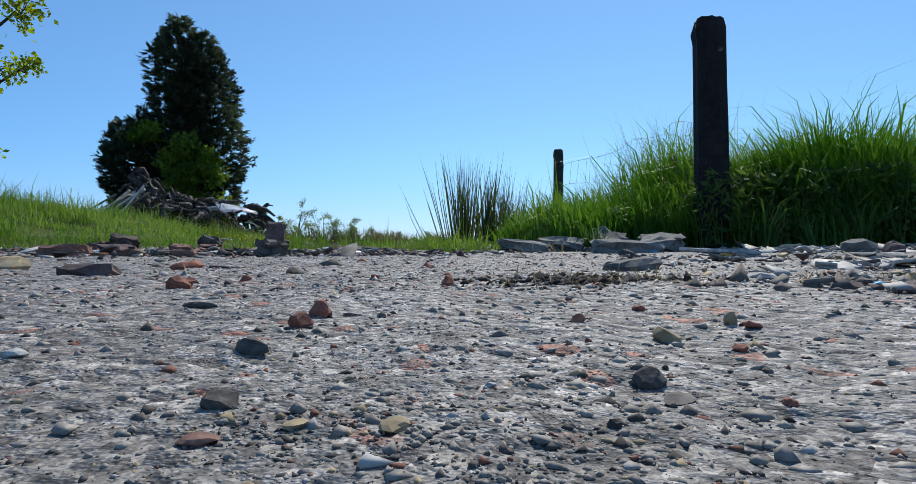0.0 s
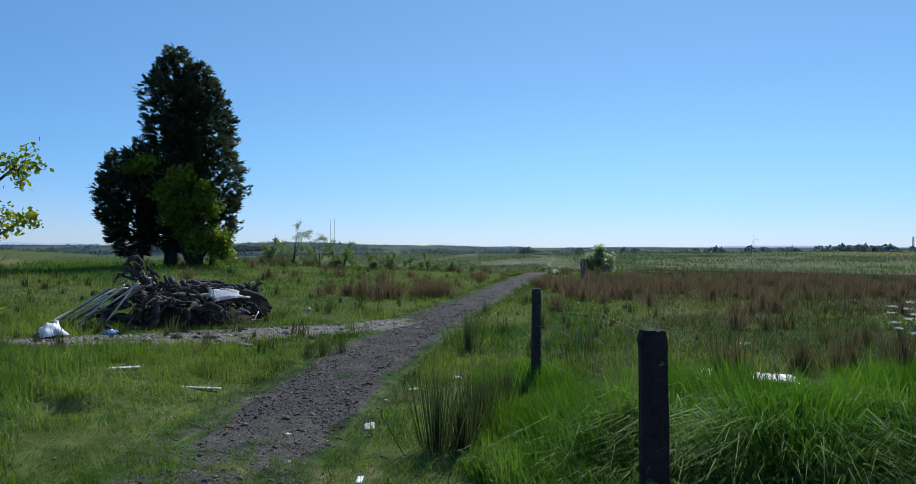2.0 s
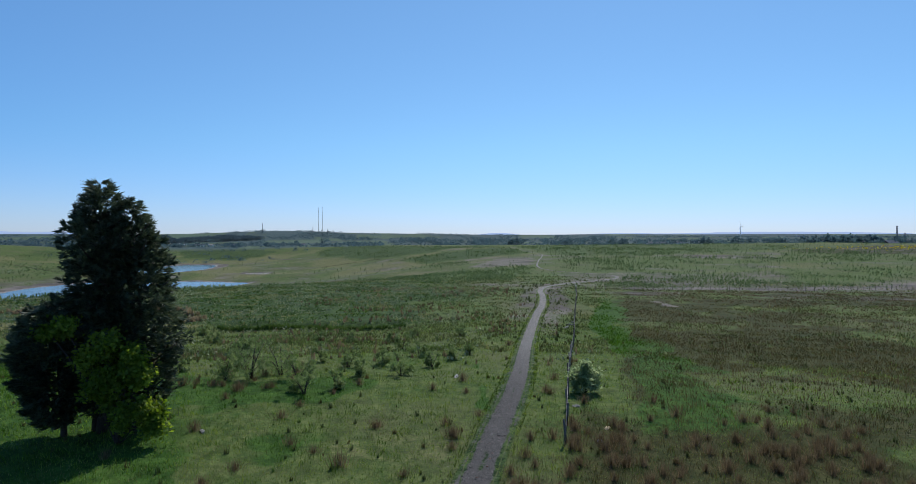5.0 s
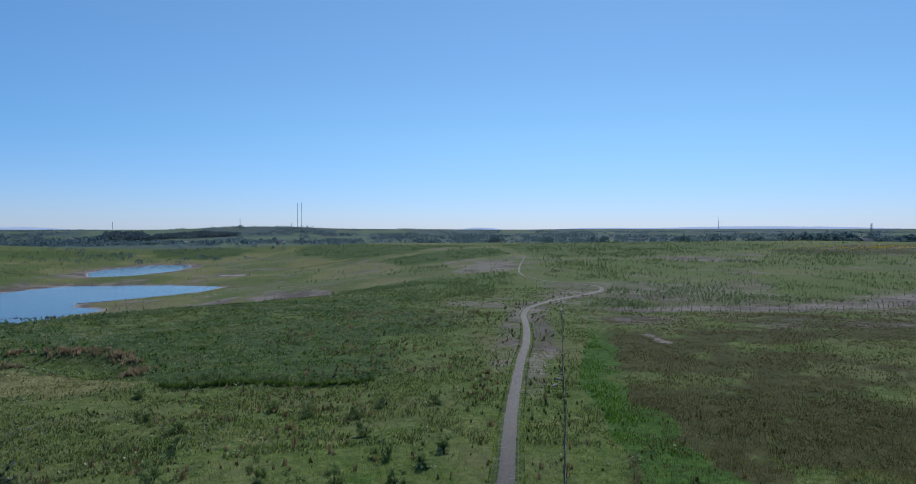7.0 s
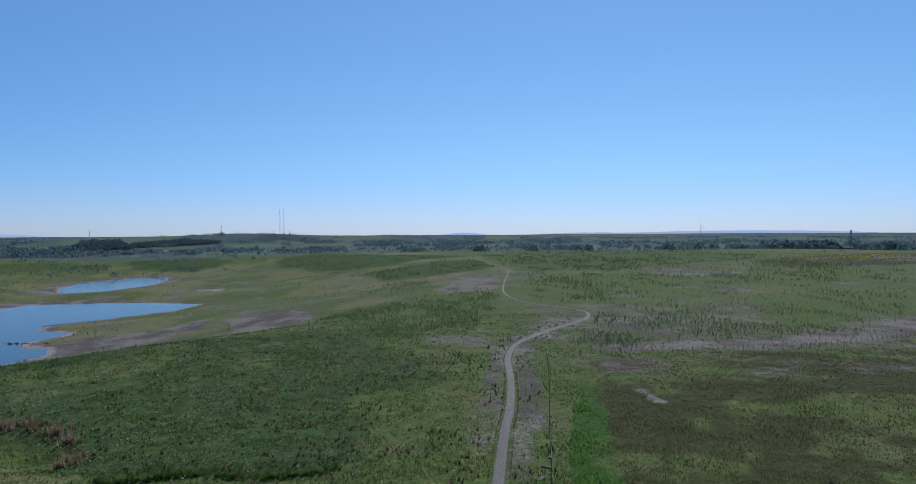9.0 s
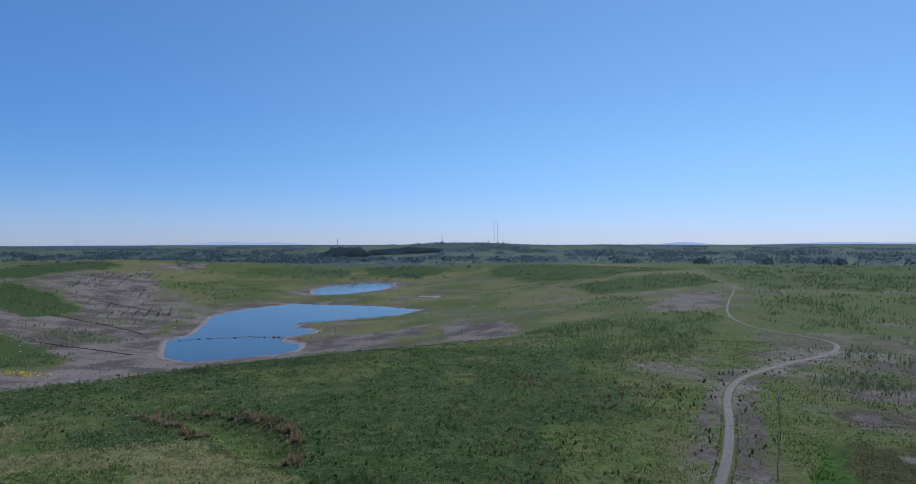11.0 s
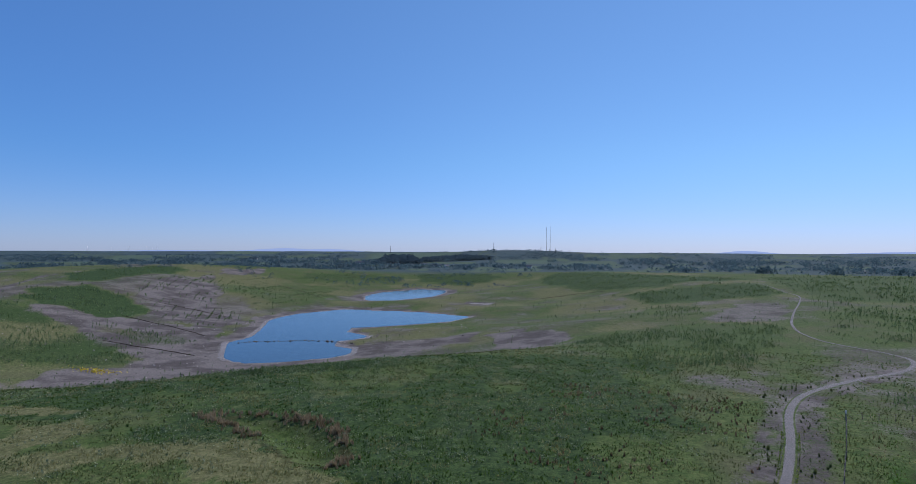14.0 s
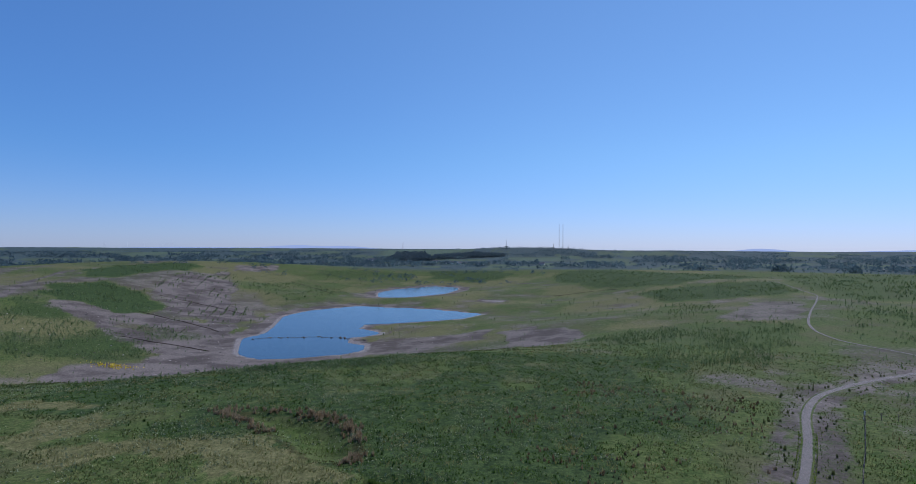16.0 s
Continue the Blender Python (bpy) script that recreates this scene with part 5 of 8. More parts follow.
broadleaf("hawthorn_tree", -8.6, 7.5, [(1.9, -0.1, 2.75, 0.55), (2.72, -0.05, 2.95, 0.40), (2.2, 0.1, 2.15, 0.45), (2.78, 0.0, 2.2, 0.30), (1.0, 0, 3.1, 0.7), (0.2, 0.3, 3.6, 0.8), (-0.8, 0, 3.3, 0.8), (0.4, -0.6, 2.4, 0.7), (-0.4, 0.6, 2.3, 0.8),
                                        (2.3, -0.3, 1.0, 0.42), (1.6, -0.3, 0.9, 0.5), (2.0, -0.8, 0.6, 0.4), (1.2, 0.2, 1.6, 0.6)],
          8500, 0.048, HAW_LEAF, 23, "hawthorn in fresh yellow-green leaf beside the gateway", "tree", stems=3, z=ground_z(-8.6, 7.5) - 0.4)
broadleaf("willow_bush", 11.4, 46.6, [(0, 0, 1.55, 0.85), (-0.75, 0, 1.2, 0.7), (0.75, 0.1, 1.25, 0.72), (0.1, -0.5, 1.0, 0.8), (-0.3, 0.5, 1.2, 0.8), (0.5, -0.4, 0.7, 0.6), (-0.7, -0.3, 0.6, 0.6), (0.1, 0, 2.15, 0.55)],
          5200, 0.11, SALLOW_LEAF, 24, "round grey-green willow bush beside the fence", "bush")
# young self-sown birches and willows on the meadow
rng = random.Random(5)
for sx, sy, sh in ((-3.0, 52.2, 2.1), (-10.5, 47.5, 2.6), (-9.2, 44.5, 2.2), (-12.5, 50.0, 3.2), (-14.2, 48.0, 3.6), (-8.0, 55.0, 1.8), (-6.2, 50.5, 1.6), (-5.2, 57.0, 1.9), (-11.0, 58.0, 2.0), (-16.5, 53.0, 2.4),
                   (-0.5, 57.0, 1.5), (1.6, 62.0, 1.6), (-15.8, 47.0, 2.3), (-7.4, 46.5, 1.5), (-2.2, 64.0, 1.9), (-19.0, 58.0, 2.2), (-4.5, 71.0, 2.0), (-6.5, 79.0, 2.0), (-12.0, 80.0, 2.3), (-17.0, 83.0, 2.1), (3.2, 66.0, 1.4), (-3.5, 83.5, 2.3),
                   (-24.0, 74.0, 1.8), (-21.0, 66.0, 1.8), (-30.0, 79.0, 1.6), (-37.0, 92.0, 1.7), (2.4, 84.0, 1.8), (-21.5, 52.0, 1.5)):
    b = [(rng.uniform(-0.38, 0.38) * sh, rng.uniform(-0.38, 0.38) * sh, sh * h, sh * rng.uniform(0.20, 0.34) * (1.15 - 0.6 * h)) for h in (0.18, 0.25, 0.33, 0.42, 0.52, 0.63, 0.75, 0.9)]
    broadleaf("birch_sapling", sx, sy, b, 1300, 0.085, BIRCH_LEAF, int(sh * 100 + sx * 7) % 999, "loose young birch sapling in rough meadow", "sapling", stems=3, group="saplings on the meadow")
# ---------- gateway: posts, netting, kerb stones, rubble ----------
def gate_post(x, y, tall, wide, lean, seed, material, label):
    """A stout worn post: a hewn tube with grooves, a broken top and a sunk foot."""
    z = ground_z(x, y) - 0.25
    rng = random.Random(seed)
    post = thing("gate_post", pose(x, y, z, lean[1], lean[0], 0), label, "post")
    bm = bmesh.new()
    sides, rows = 18, 26
    grooves = [rng.uniform(-0.09, 0.05) for _ in range(sides)]
    rings = []
    for i in range(rows):
        k = i / (rows - 1)
        h = (tall + 0.25) * k
        ring = []
        for j in range(sides):
            a = 2 * math.pi * j / sides
            sq = 1 / max(abs(math.cos(a)), abs(math.sin(a))) ** 0.45
            r = wide / 2 * (0.92 * sq + grooves[j] + 0.05 * (noise.noise((math.cos(a) * 2 + seed, math.sin(a) * 2, h * 2.2))))
            r *= 1.05 - 0.10 * k + (0.04 if 0.2 < k < 0.4 else 0)
            if k > 0.985:
                r *= 0.86
            top = 0.0 if k < 0.97 else rng.uniform(-0.018, 0.006)
            if k > 0.93 and math.cos(a) < -0.6:
                r *= 1.12
            ring.append(bm.verts.new((r * math.cos(a), r * math.sin(a), h + top)))
        rings.append(ring)
    for lower, upper in zip(rings, rings[1:]):
        for j in range(sides):
            bm.faces.new((lower[j], lower[(j + 1) % sides], upper[(j + 1) % sides], upper[j]))
    c = bm.verts.new((0.01, 0, tall + 0.25 + 0.004))
    for j in range(sides):
        bm.faces.new((rings[-1][j], rings[-1][(j + 1) % sides], c))
    part("shaft", bm, material, post)
    bm = stone_bm((0.02, 0.008, 0.02), 4)
    part("staple", bm, DEAD_ROOT, post, "rusty fence staple", m=pose(0.03, -wide * 0.47, tall + 0.02))
    return post


gate_post(1.745, 3.74, 1.54, 0.215, (-0.6, 0.0), 3, CHARRED, "stout black tarred gate post with a worn top")
gate_post(1.46, 8.40, 1.46, 0.165, (0.4, 0.0), 8, DARK_POST, "dark weathered round fence post at the end of the netting")


def wire_netting():
    """Slack sheep netting strung between the two posts, bowed and crumpled."""
    a, b = Vector((1.46, 8.35, 0)), Vector((1.8, 3.9, 0))
    net = thing("wire_netting", pose(0, 0, 0), "slack rusty sheep netting strung between two posts", "netting")
    rng = random.Random(9)

    def at(u, h):
        p = a.lerp(b, u)
        bow = 0.55 * math.sin(math.pi * u) * (0.5 + 0.5 * h)
        g = ground_z(p.x + bow, p.y)
        return (p.x + bow + 0.03 * math.sin(u * 31 + h * 5), p.y + 0.02 * math.sin(h * 9 + u * 17), g + h * (1.18 + 0.10 * math.sin(u * 4.2) - 0.12 * u) + 0.03 * math.sin(u * 22))

    for h in (0.05, 0.18, 0.34, 0.52, 0.74, 1.0):
        put("line_wire", tube_mesh("line_wire", [([at(k / 40, h) for k in range(41)], 0.0022)], WIRE, 4), net)
    for i in range(1, 30):
        u = i / 30 + rng.uniform(-0.006, 0.006)
        put("stay_wire", tube_mesh("stay_wire", [([at(u + 0.004 * math.sin(h * 9 + i), h) for h in (0.05, 0.18, 0.34, 0.52, 0.74, 1.0)], 0.0018)], WIRE, 4), net)


wire_netting()


def lay(name, bm, material, x, y, turn, label, category, group="", tilt=(0, 0), sink=0.01, smooth=False):
    """Put one piece down on the ground."""
    mesh = bpy.data.meshes.new(name)
    if smooth:
        for f in bm.faces:
            f.smooth = True
    bm.to_mesh(mesh)
    bm.free()
    mesh.materials.append(material)
    return put(name, mesh, None, pose(x, y, ground_z(x, y) - sink, tilt[0], tilt[1], turn), label, category, group)


KERBS = "broken kerb stones along the verge"
for kx, ky, size, turn, tilt, label in (
        (0.46, 3.42, (0.34, 0.13, 0.12), -14, (8, 6), "curved grey concrete kerb stone lying by the verge"),
        (0.72, 3.62, (0.32, 0.20, 0.14), -24, (10, 8), "pale concrete block half sunk in grass"),
        (1.00, 3.46, (0.20, 0.24, 0.17), 18, (22, 5), "tilted concrete kerb stone under hanging grass"),
        (1.24, 3.26, (0.26, 0.22, 0.15), -8, (14, -4), "square concrete kerb stone tipped forward"),
        (0.94, 2.93, (0.40, 0.17, 0.105), -4, (3, 2), "flat grey concrete slab on the gravel"),
        (0.80, 3.14, (0.11, 0.10, 0.07), 12, (4, 0), "small broken piece of concrete kerb"),
        (0.17, 3.40, (0.22, 0.16, 0.05), 20, (2, 4), "flat pale stone at the grass edge")):
    lay("kerb_stone", block_bm(tuple(0.86 * q for q in size), int(kx * 100), 0.22, 0.012, 2), CONCRETE, kx, ky, turn, label, "kerb stone", KERBS, tilt, 0.035)

RUBBLE = "rubble heap on the gravel"
for rx, ry, size, turn, tilt, mat, label in (
        (-0.82, 2.68, (0.105, 0.055, 0.19), 12, (-4, 3), DARK_BRICK, "dark half brick standing on end"),
        (-1.58, 2.32, (0.22, 0.11, 0.07), 8, (0, 0), BRICK, "whole red brick lying in the rubble"),
        (-1.42, 2.42, (0.13, 0.10, 0.065), -20, (6, 0), DARK_BRICK, "broken sooty brick on the gravel"),
        (-1.30, 2.30, (0.12, 0.09, 0.05), 40, (3, 8), BRICK, "broken red brick on the gravel"),
        (-1.08, 2.32, (0.12, 0.08, 0.035), 10, (0, 4), BRICK, "thin broken red brick"),
        (-1.92, 3.28, (0.15, 0.11, 0.12), 24, (14, 8), DARK_BRICK, "dark brick tilted on the heap"),
        (-2.02, 3.22, (0.13, 0.09, 0.07), -12, (0, -6), BRICK, "red brick end in the rubble"),
        (-1.80, 2.95, (0.18, 0.10, 0.05), 60, (5, 5), DARK_BRICK, "flat dark brick piece in the rubble"),
        (-1.22, 2.86, (0.10, 0.08, 0.05), 15, (0, 0), BRICK, "small red brick fragment"),
        (-1.30, 2.72, (0.11, 0.07, 0.05), 70, (8, 0), BRICK, "chipped red brick fragment"),
        (-0.74, 2.40, (0.13, 0.11, 0.09), 33, (4, 4), FLINT, "dark rough stone block on the gravel"),
        (-1.02, 3.30, (0.16, 0.12, 0.10), -30, (5, 10), FLINT, "dark stone beside the rubble"),
        (-1.40, 3.26, (0.13, 0.10, 0.11), 10, (0, 12), FLINT, "dark lumpy stone beside the rubble"),
        (0.52, 1.34, (0.17, 0.075, 0.036), 28, (4, -5), CONCRETE, "wedge shaped broken grey block on bare gravel"),
        (-0.68, 1.12, (0.13, 0.055, 0.035), 4, (0, 0), DARK_BRICK, "low grey brown brick piece on bare gravel"),
        (0.05, 6.1, (0.16, 0.10, 0.09), 20, (5, 5), BRICK, "red brick lost in the long grass")):
    lay("brick", block_bm(tuple(q * 0.84 for q in size), int(abs(rx * 91 + ry * 37)), 0.20, 0.008, 2), mat, rx, ry, turn, label, "brick", RUBBLE, tilt, 0.006)

STONES = "larger stones on the gravel"
for sx, sy, size, mat, label in (
        (-0.028, 0.414, (0.0115, 0.010, 0.0105), RED_CHIP, "rounded red brick chip on grey gravel"), (-0.028, 0.478, (0.013, 0.009, 0.014), RED_CHIP, "pointed red brick chip on grey gravel"),
        (-0.033, 0.318, (0.021, 0.010, 0.0085), FLINT, "dark glittering slag stone"), (0.001, 0.187, (0.013, 0.008, 0.006), FLINT, "dark flat stone near the lens"),
        (0.2145, 0.243, (0.0105, 0.008, 0.0085), FLINT, "blue black angular stone"), (0.219, 0.212, (0.0125, 0.008, 0.003), SLATE, "thin slate chip on gravel"),
        (0.268, 0.370, (0.0145, 0.010, 0.008), OCHRE, "ochre sandstone pebble"), (0.087, 0.84, (0.0165, 0.012, 0.0125), RED_CHIP, "dull red stone on gravel"),
        (0.358, 0.460, (0.008, 0.007, 0.009), OCHRE, "small pointed buff stone"), (0.210, 0.422, (0.0075, 0.006, 0.006), RED_CHIP, "small red chip"),
        (0.294, 0.526, (0.011, 0.008, 0.005), RED_CHIP, "flat red chip"), (0.044, 0.158, (0.0072, 0.005, 0.0022), OCHRE, "buff gravel chip"), (0.012, 0.140, (0.0075, 0.006, 0.0035), BRICK, "rusty brown chip"),
        (0.304, 0.328, (0.006, 0.005, 0.004), RED_CHIP, "orange brick chip"), (0.269, 0.202, (0.0043, 0.004, 0.0026), RED_CHIP, "bright red chip"), (-0.172, 0.284, (0.009, 0.006, 0.005), PALE_SHARD, "white quartz chip"),
        (0.368, 0.440, (0.009, 0.007, 0.005), RED_CHIP, "flat red chip"), (0.084, 0.158, (0.010, 0.007, 0.0032), OCHRE, "crumbling yellow brown clod"), (0.126, 0.222, (0.0036, 0.003, 0.002), PALE_SHARD, "pale little chip"),
        (-0.046, 0.917, (0.008, 0.006, 0.007), RED_CHIP, "small brown stone"), (0.291, 0.266, (0.0044, 0.003, 0.002), SLATE, "small grey chip"), (0.176, 0.168, (0.0036, 0.003, 0.0024), FLINT, "small black chip"),
        (0.671, 1.04, (0.036, 0.03, 0.008), PALE_SHARD, "flat pale stone on gravel"), (-0.553, 1.245, (0.023, 0.016, 0.012), RED_CHIP, "red brick piece on gravel"),
        (-0.171, 0.535, (0.0185, 0.010, 0.005), FLINT, "dark flat chip"), (-1.08, 1.4, (0.05, 0.035, 0.03), OCHRE, "buff stone at the gravel's side"), (-0.66, 1.5, (0.05, 0.03, 0.018), RED_CHIP, "flat red brick piece"),
        (0.70, 2.0, (0.04, 0.03, 0.026), FLINT, "black lump of stone"), (0.70, 1.07, (0.03, 0.045, 0.008), PALE_SHARD, "thin pale tile shard"),
        (0.78, 0.92, (0.03, 0.02, 0.012), DARK_BRICK, "brown brick shard"), (0.86, 0.86, (0.04, 0.025, 0.013), DARK_BRICK, "brown brick shard"), (0.92, 0.92, (0.045, 0.03, 0.02), OCHRE, "buff stone shard"),
        (-0.33, 0.80, (0.024, 0.016, 0.014), RED_CHIP, "orange brick lump"), (-0.40, 0.98, (0.014, 0.01, 0.009), RED_CHIP, "small red brick lump"), (-0.30, 0.99, (0.015, 0.011, 0.009), RED_CHIP, "small red brick lump"),
        (-0.27, 1.2, (0.045, 0.02, 0.012), FLINT, "black cinder patch"), (-0.82, 1.02, (0.02, 0.013, 0.011), RED_CHIP, "dull red brick lump"), (0.0, 1.52, (0.02, 0.015, 0.013), RED_CHIP, "brown stone on gravel"),
        (1.80, 2.46, (0.085, 0.06, 0.055), CONCRETE, "rough concrete lump among the slates"), (1.95, 2.42, (0.05, 0.04, 0.035), DARK_BRICK, "rusty brown lump among the slates"), (1.78, 2.28, (0.12, 0.08, 0.02), CONCRETE, "flat concrete shard"),
        (-2.6, 10.4, (0.14, 0.10, 0.08), CONCRETE, "pale stone beside the track"), (-4.9, 11.3, (0.18, 0.12, 0.09), SLATE, "dark stone by the trodden path"), (-5.4, 11.0, (0.14, 0.12, 0.1), SLATE, "dark stone by the trodden path"),
        (-4.3, 11.6, (0.15, 0.10, 0.07), CONCRETE, "pale stone by the trodden path"), (-4.0, 10.9, (0.22, 0.14, 0.06), CONCRETE, "flat pale stone by the trodden path"), (19.0, 92.2, (0.75, 0.4, 0.22), CONCRETE, "pale boulder beside the fence"),
        (20.2, 95.8, (0.7, 0.35, 0.2), CONCRETE, "pale boulder beside the fence"), (21.5, 99.0, (0.5, 0.3, 0.18), CONCRETE, "small pale boulder beside the fence"), (1.7, 52.0, (0.62, 0.2, 0.12), PALE_SHARD, "pale slab lying in the meadow"),
        (-12.7, 36.0, (0.35, 0.16, 0.09), CONCRETE, "pale slab in the grass by the cypresses"), (-4.4, 16.9, (0.12, 0.10, 0.09), PALE_SHARD, "white stone in the meadow"), (9.9, 36.3, (0.2, 0.15, 0.12), PALE_SHARD, "white stone among brown rushes"),
        (9.9, 42.9, (0.3, 0.2, 0.1), CONCRETE, "pale stone by the field fence"), (10.9, 38.5, (0.4, 0.18, 0.08), OCHRE, "buff slab among brown rushes"), (4.6, 21.0, (0.16, 0.1, 0.09), PALE_SHARD, "white stone among brown rushes")):
    lay("stone", stone_bm(size, int(abs(sx * 531 + sy * 173)), 1.0, 0.22, 2), mat, sx, sy, (sx * 997) % 180, label if len(label.split()) > 3 else label + " on bare gravel", "stone", STONES, (0, 0), -size[2] * 0.35)

# boards, strips and litter
for bx, by, size, turn, mat, label in (
        (0.10, 4.14, (0.64, 0.075, 0.02), -3, WHITE_PLASTIC, "crumbling white strip of board on the grass"),
        (-0.36, 2.98, (0.26, 0.045, 0.022), 6, OLD_WOOD, "short grey wooden batten"), (-0.62, 2.80, (0.30, 0.13, 0.012), 14, SLATE, "broken slate on the gravel"),
        (-1.12, 2.42, (0.30, 0.05, 0.02), 62, OLD_WOOD, "split grey board end"), (-0.72, 2.62, (0.34, 0.018, 0.012), 24, OLD_WOOD, "thin grey stick of wood"),
        (-1.16, 2.98, (0.30, 0.03, 0.018), -14, DEAD_ROOT, "dark stick across the rubble"), (1.32, 2.70, (0.10, 0.40, 0.02), 24, LITTER, "splintered grey board against the kerb stones"),
        (-0.50, 1.42, (0.13, 0.012, 0.006), -4, OLD_WOOD, "flat grey lath on bare gravel"), (-1.62, 2.62, (0.16, 0.04, 0.006), 12, WHITE_PLASTIC, "thin white plastic strip in the rubble"),
        (-1.28, 3.02, (0.12, 0.05, 0.01), 30, CYAN_PLASTIC, "pale blue plastic scrap"), (1.245, 2.44, (0.012, 0.075, 0.012), 14, ORANGE_PLASTIC, "small orange plastic tube on the gravel"),
        (1.07, 2.86, (0.06, 0.045, 0.012), 20, CYAN_PLASTIC, "pale blue plastic scrap beside the slab"), (0.80, 0.885, (0.022, 0.018, 0.012), 20, CYAN_PLASTIC, "turquoise scrap of string"),
        (1.83, 2.92, (0.07, 0.19, 0.02), 28, LIME_PLASTIC, "lime green plastic film upright in the litter"), (-4.5, 7.7, (0.42, 0.10, 0.02), 34, BLEACHED, "bleached plank lying in the grass"),
        (-3.4, 7.5, (0.75, 0.06, 0.02), 4, BLEACHED, "long pale plank lying in the grass"), (-2.05, 9.5, (0.12, 0.08, 0.01), 10, PALE_SHARD, "white scrap beside the track")):
    lay("board" if size[0] > 0.1 or size[1] > 0.1 else "litter", block_bm(size, int(abs(bx * 77 + by * 31)), 0.16, min(size) * 0.25, 2), mat, bx, by, turn, label, "litter", "", (2, 3), 0.0)


def rag(name, x, y, size, seed, mat, label, category="litter", puff=0.5):
    """A crumpled sheet: a grid thrown into folds, thick enough to have an edge."""
    rng = np.random.default_rng(seed)
    n = 14
    u, v = np.meshgrid(np.linspace(-1, 1, n), np.linspace(-1, 1, n))
    edge = 1 - np.maximum(np.abs(u), np.abs(v)) ** 4
    h = puff * size[2] * (fbm(u * 2.2 + seed, v * 2.2, seed) + 0.6 * fbm(u * 6, v * 6 + seed, seed)) * (0.2 + 0.8 * edge)
    X, Y = u * size[0] * (0.8 + 0.35 * fbm(v * 2, u, seed)), v * size[1] * (0.8 + 0.35 * fbm(u * 2, v, seed + 2))
    top = np.stack([X, Y, h + 0.006], -1).reshape(-1, 3)
    low = top * [1, 1, 0.9] - [0, 0, 0.006]
    i, j = np.meshgrid(np.arange(n - 1), np.arange(n - 1), indexing="ij")
    f = np.stack([i * n + j, i * n + j + 1, (i + 1) * n + j + 1, (i + 1) * n + j], -1).reshape(-1, 4)
    ring = np.concatenate([np.arange(n), np.arange(2, n + 1) * n - 1, n * n - 2 - np.arange(n - 1), (n - 2 - np.arange(n - 2)) * n])
    r2 = np.roll(ring, -1)
    side = np.stack([ring, ring + n * n, r2 + n * n, r2], 1)
    mesh = fast_mesh(name, np.vstack([top, low]), np.vstack([f, f[:, ::-1] + n * n, side]), mat)
    return put(name, mesh, None, pose(x, y, ground_z(x, y) + 0.005, 0, 0, rng.uniform(0, 180)), label, category)


for lx, ly, s, seed, mat, label in (
        (-0.58, 4.75, (0.08, 0.03, 0.04), 1, WHITE_PLASTIC, "torn white paper on the grass"), (-1.78, 3.62, (0.05, 0.035, 0.03), 2, WHITE_PLASTIC, "white litter on the turf"),
        (-2.4, 4.45, (0.05, 0.03, 0.02), 3, WHITE_PLASTIC, "white litter on the turf"), (-0.70, 3.24, (0.045, 0.025, 0.03), 4, WHITE_PLASTIC, "crumpled white paper by the gravel"),
        (-1.62, 6.0, (0.04, 0.03, 0.03), 5, WHITE_PLASTIC, "white scrap on the stone track"), (-0.75, 6.3, (0.14, 0.06, 0.07), 6, PALE_SHARD, "grey torn sheeting beside the track"),
        (0.95, 5.7, (0.18, 0.14, 0.12), 7, PALE_SHARD, "pale sheeting sunk in long grass"), (3.9, 8.05, (0.20, 0.14, 0.12), 8, PALE_SHARD, "grey white rubbish in the grass"), (3.72, 7.75, (0.14, 0.10, 0.10), 15, LITTER, "torn grey sacking in the grass"), (3.95, 7.45, (0.16, 0.12, 0.08), 16, PALE_SHARD, "pale crumpled sheeting in the grass"), (4.05, 8.3, (0.10, 0.08, 0.10), 17, WHITE_PLASTIC, "white plastic scrap in the grass"),
        (4.75, 7.85, (0.38, 0.24, 0.12), 9, WHITE_PLASTIC, "white plastic sheet on the field grass"), (0.25, 8.8, (0.07, 0.05, 0.08), 10, WHITE_PLASTIC, "white scrap in the grass"), (-0.35, 8.1, (0.12, 0.05, 0.05), 11, PALE_SHARD, "pale scrap beside the track"),
        (6.4, 12.0, (0.16, 0.08, 0.06), 12, WHITE_PLASTIC, "white scrap on the field grass"), (-0.42, 2.62, (0.03, 0.03, 0.02), 13, WHITE_PLASTIC, "white china scrap"), (-0.30, 2.86, (0.04, 0.03, 0.02), 14, WHITE_PLASTIC, "white china scrap")):
    rag("litter", lx, ly, s, seed, mat, label)
rag("plastic_bag", -7.55, 10.45, (0.30, 0.22, 0.36), 21, WHITE_PLASTIC, "half full white plastic rubbish bag beside the roots", "bag", 0.75)
rag("blue_wrapper", -6.75, 11.0, (0.14, 0.1, 0.2), 22, BLUE_PLASTIC, "blue plastic wrapper in the grass", "litter")


def dense_even(line, step):
    out, left = [], 0.0
    for a, b in zip(line, line[1:]):
        d = math.dist(a, b)
        s = left
        while s < d:
            out.append((a[0] + (b[0] - a[0]) * s / d, a[1] + (b[1] - a[1]) * s / d))
            s += step
        left = s - d
    return out


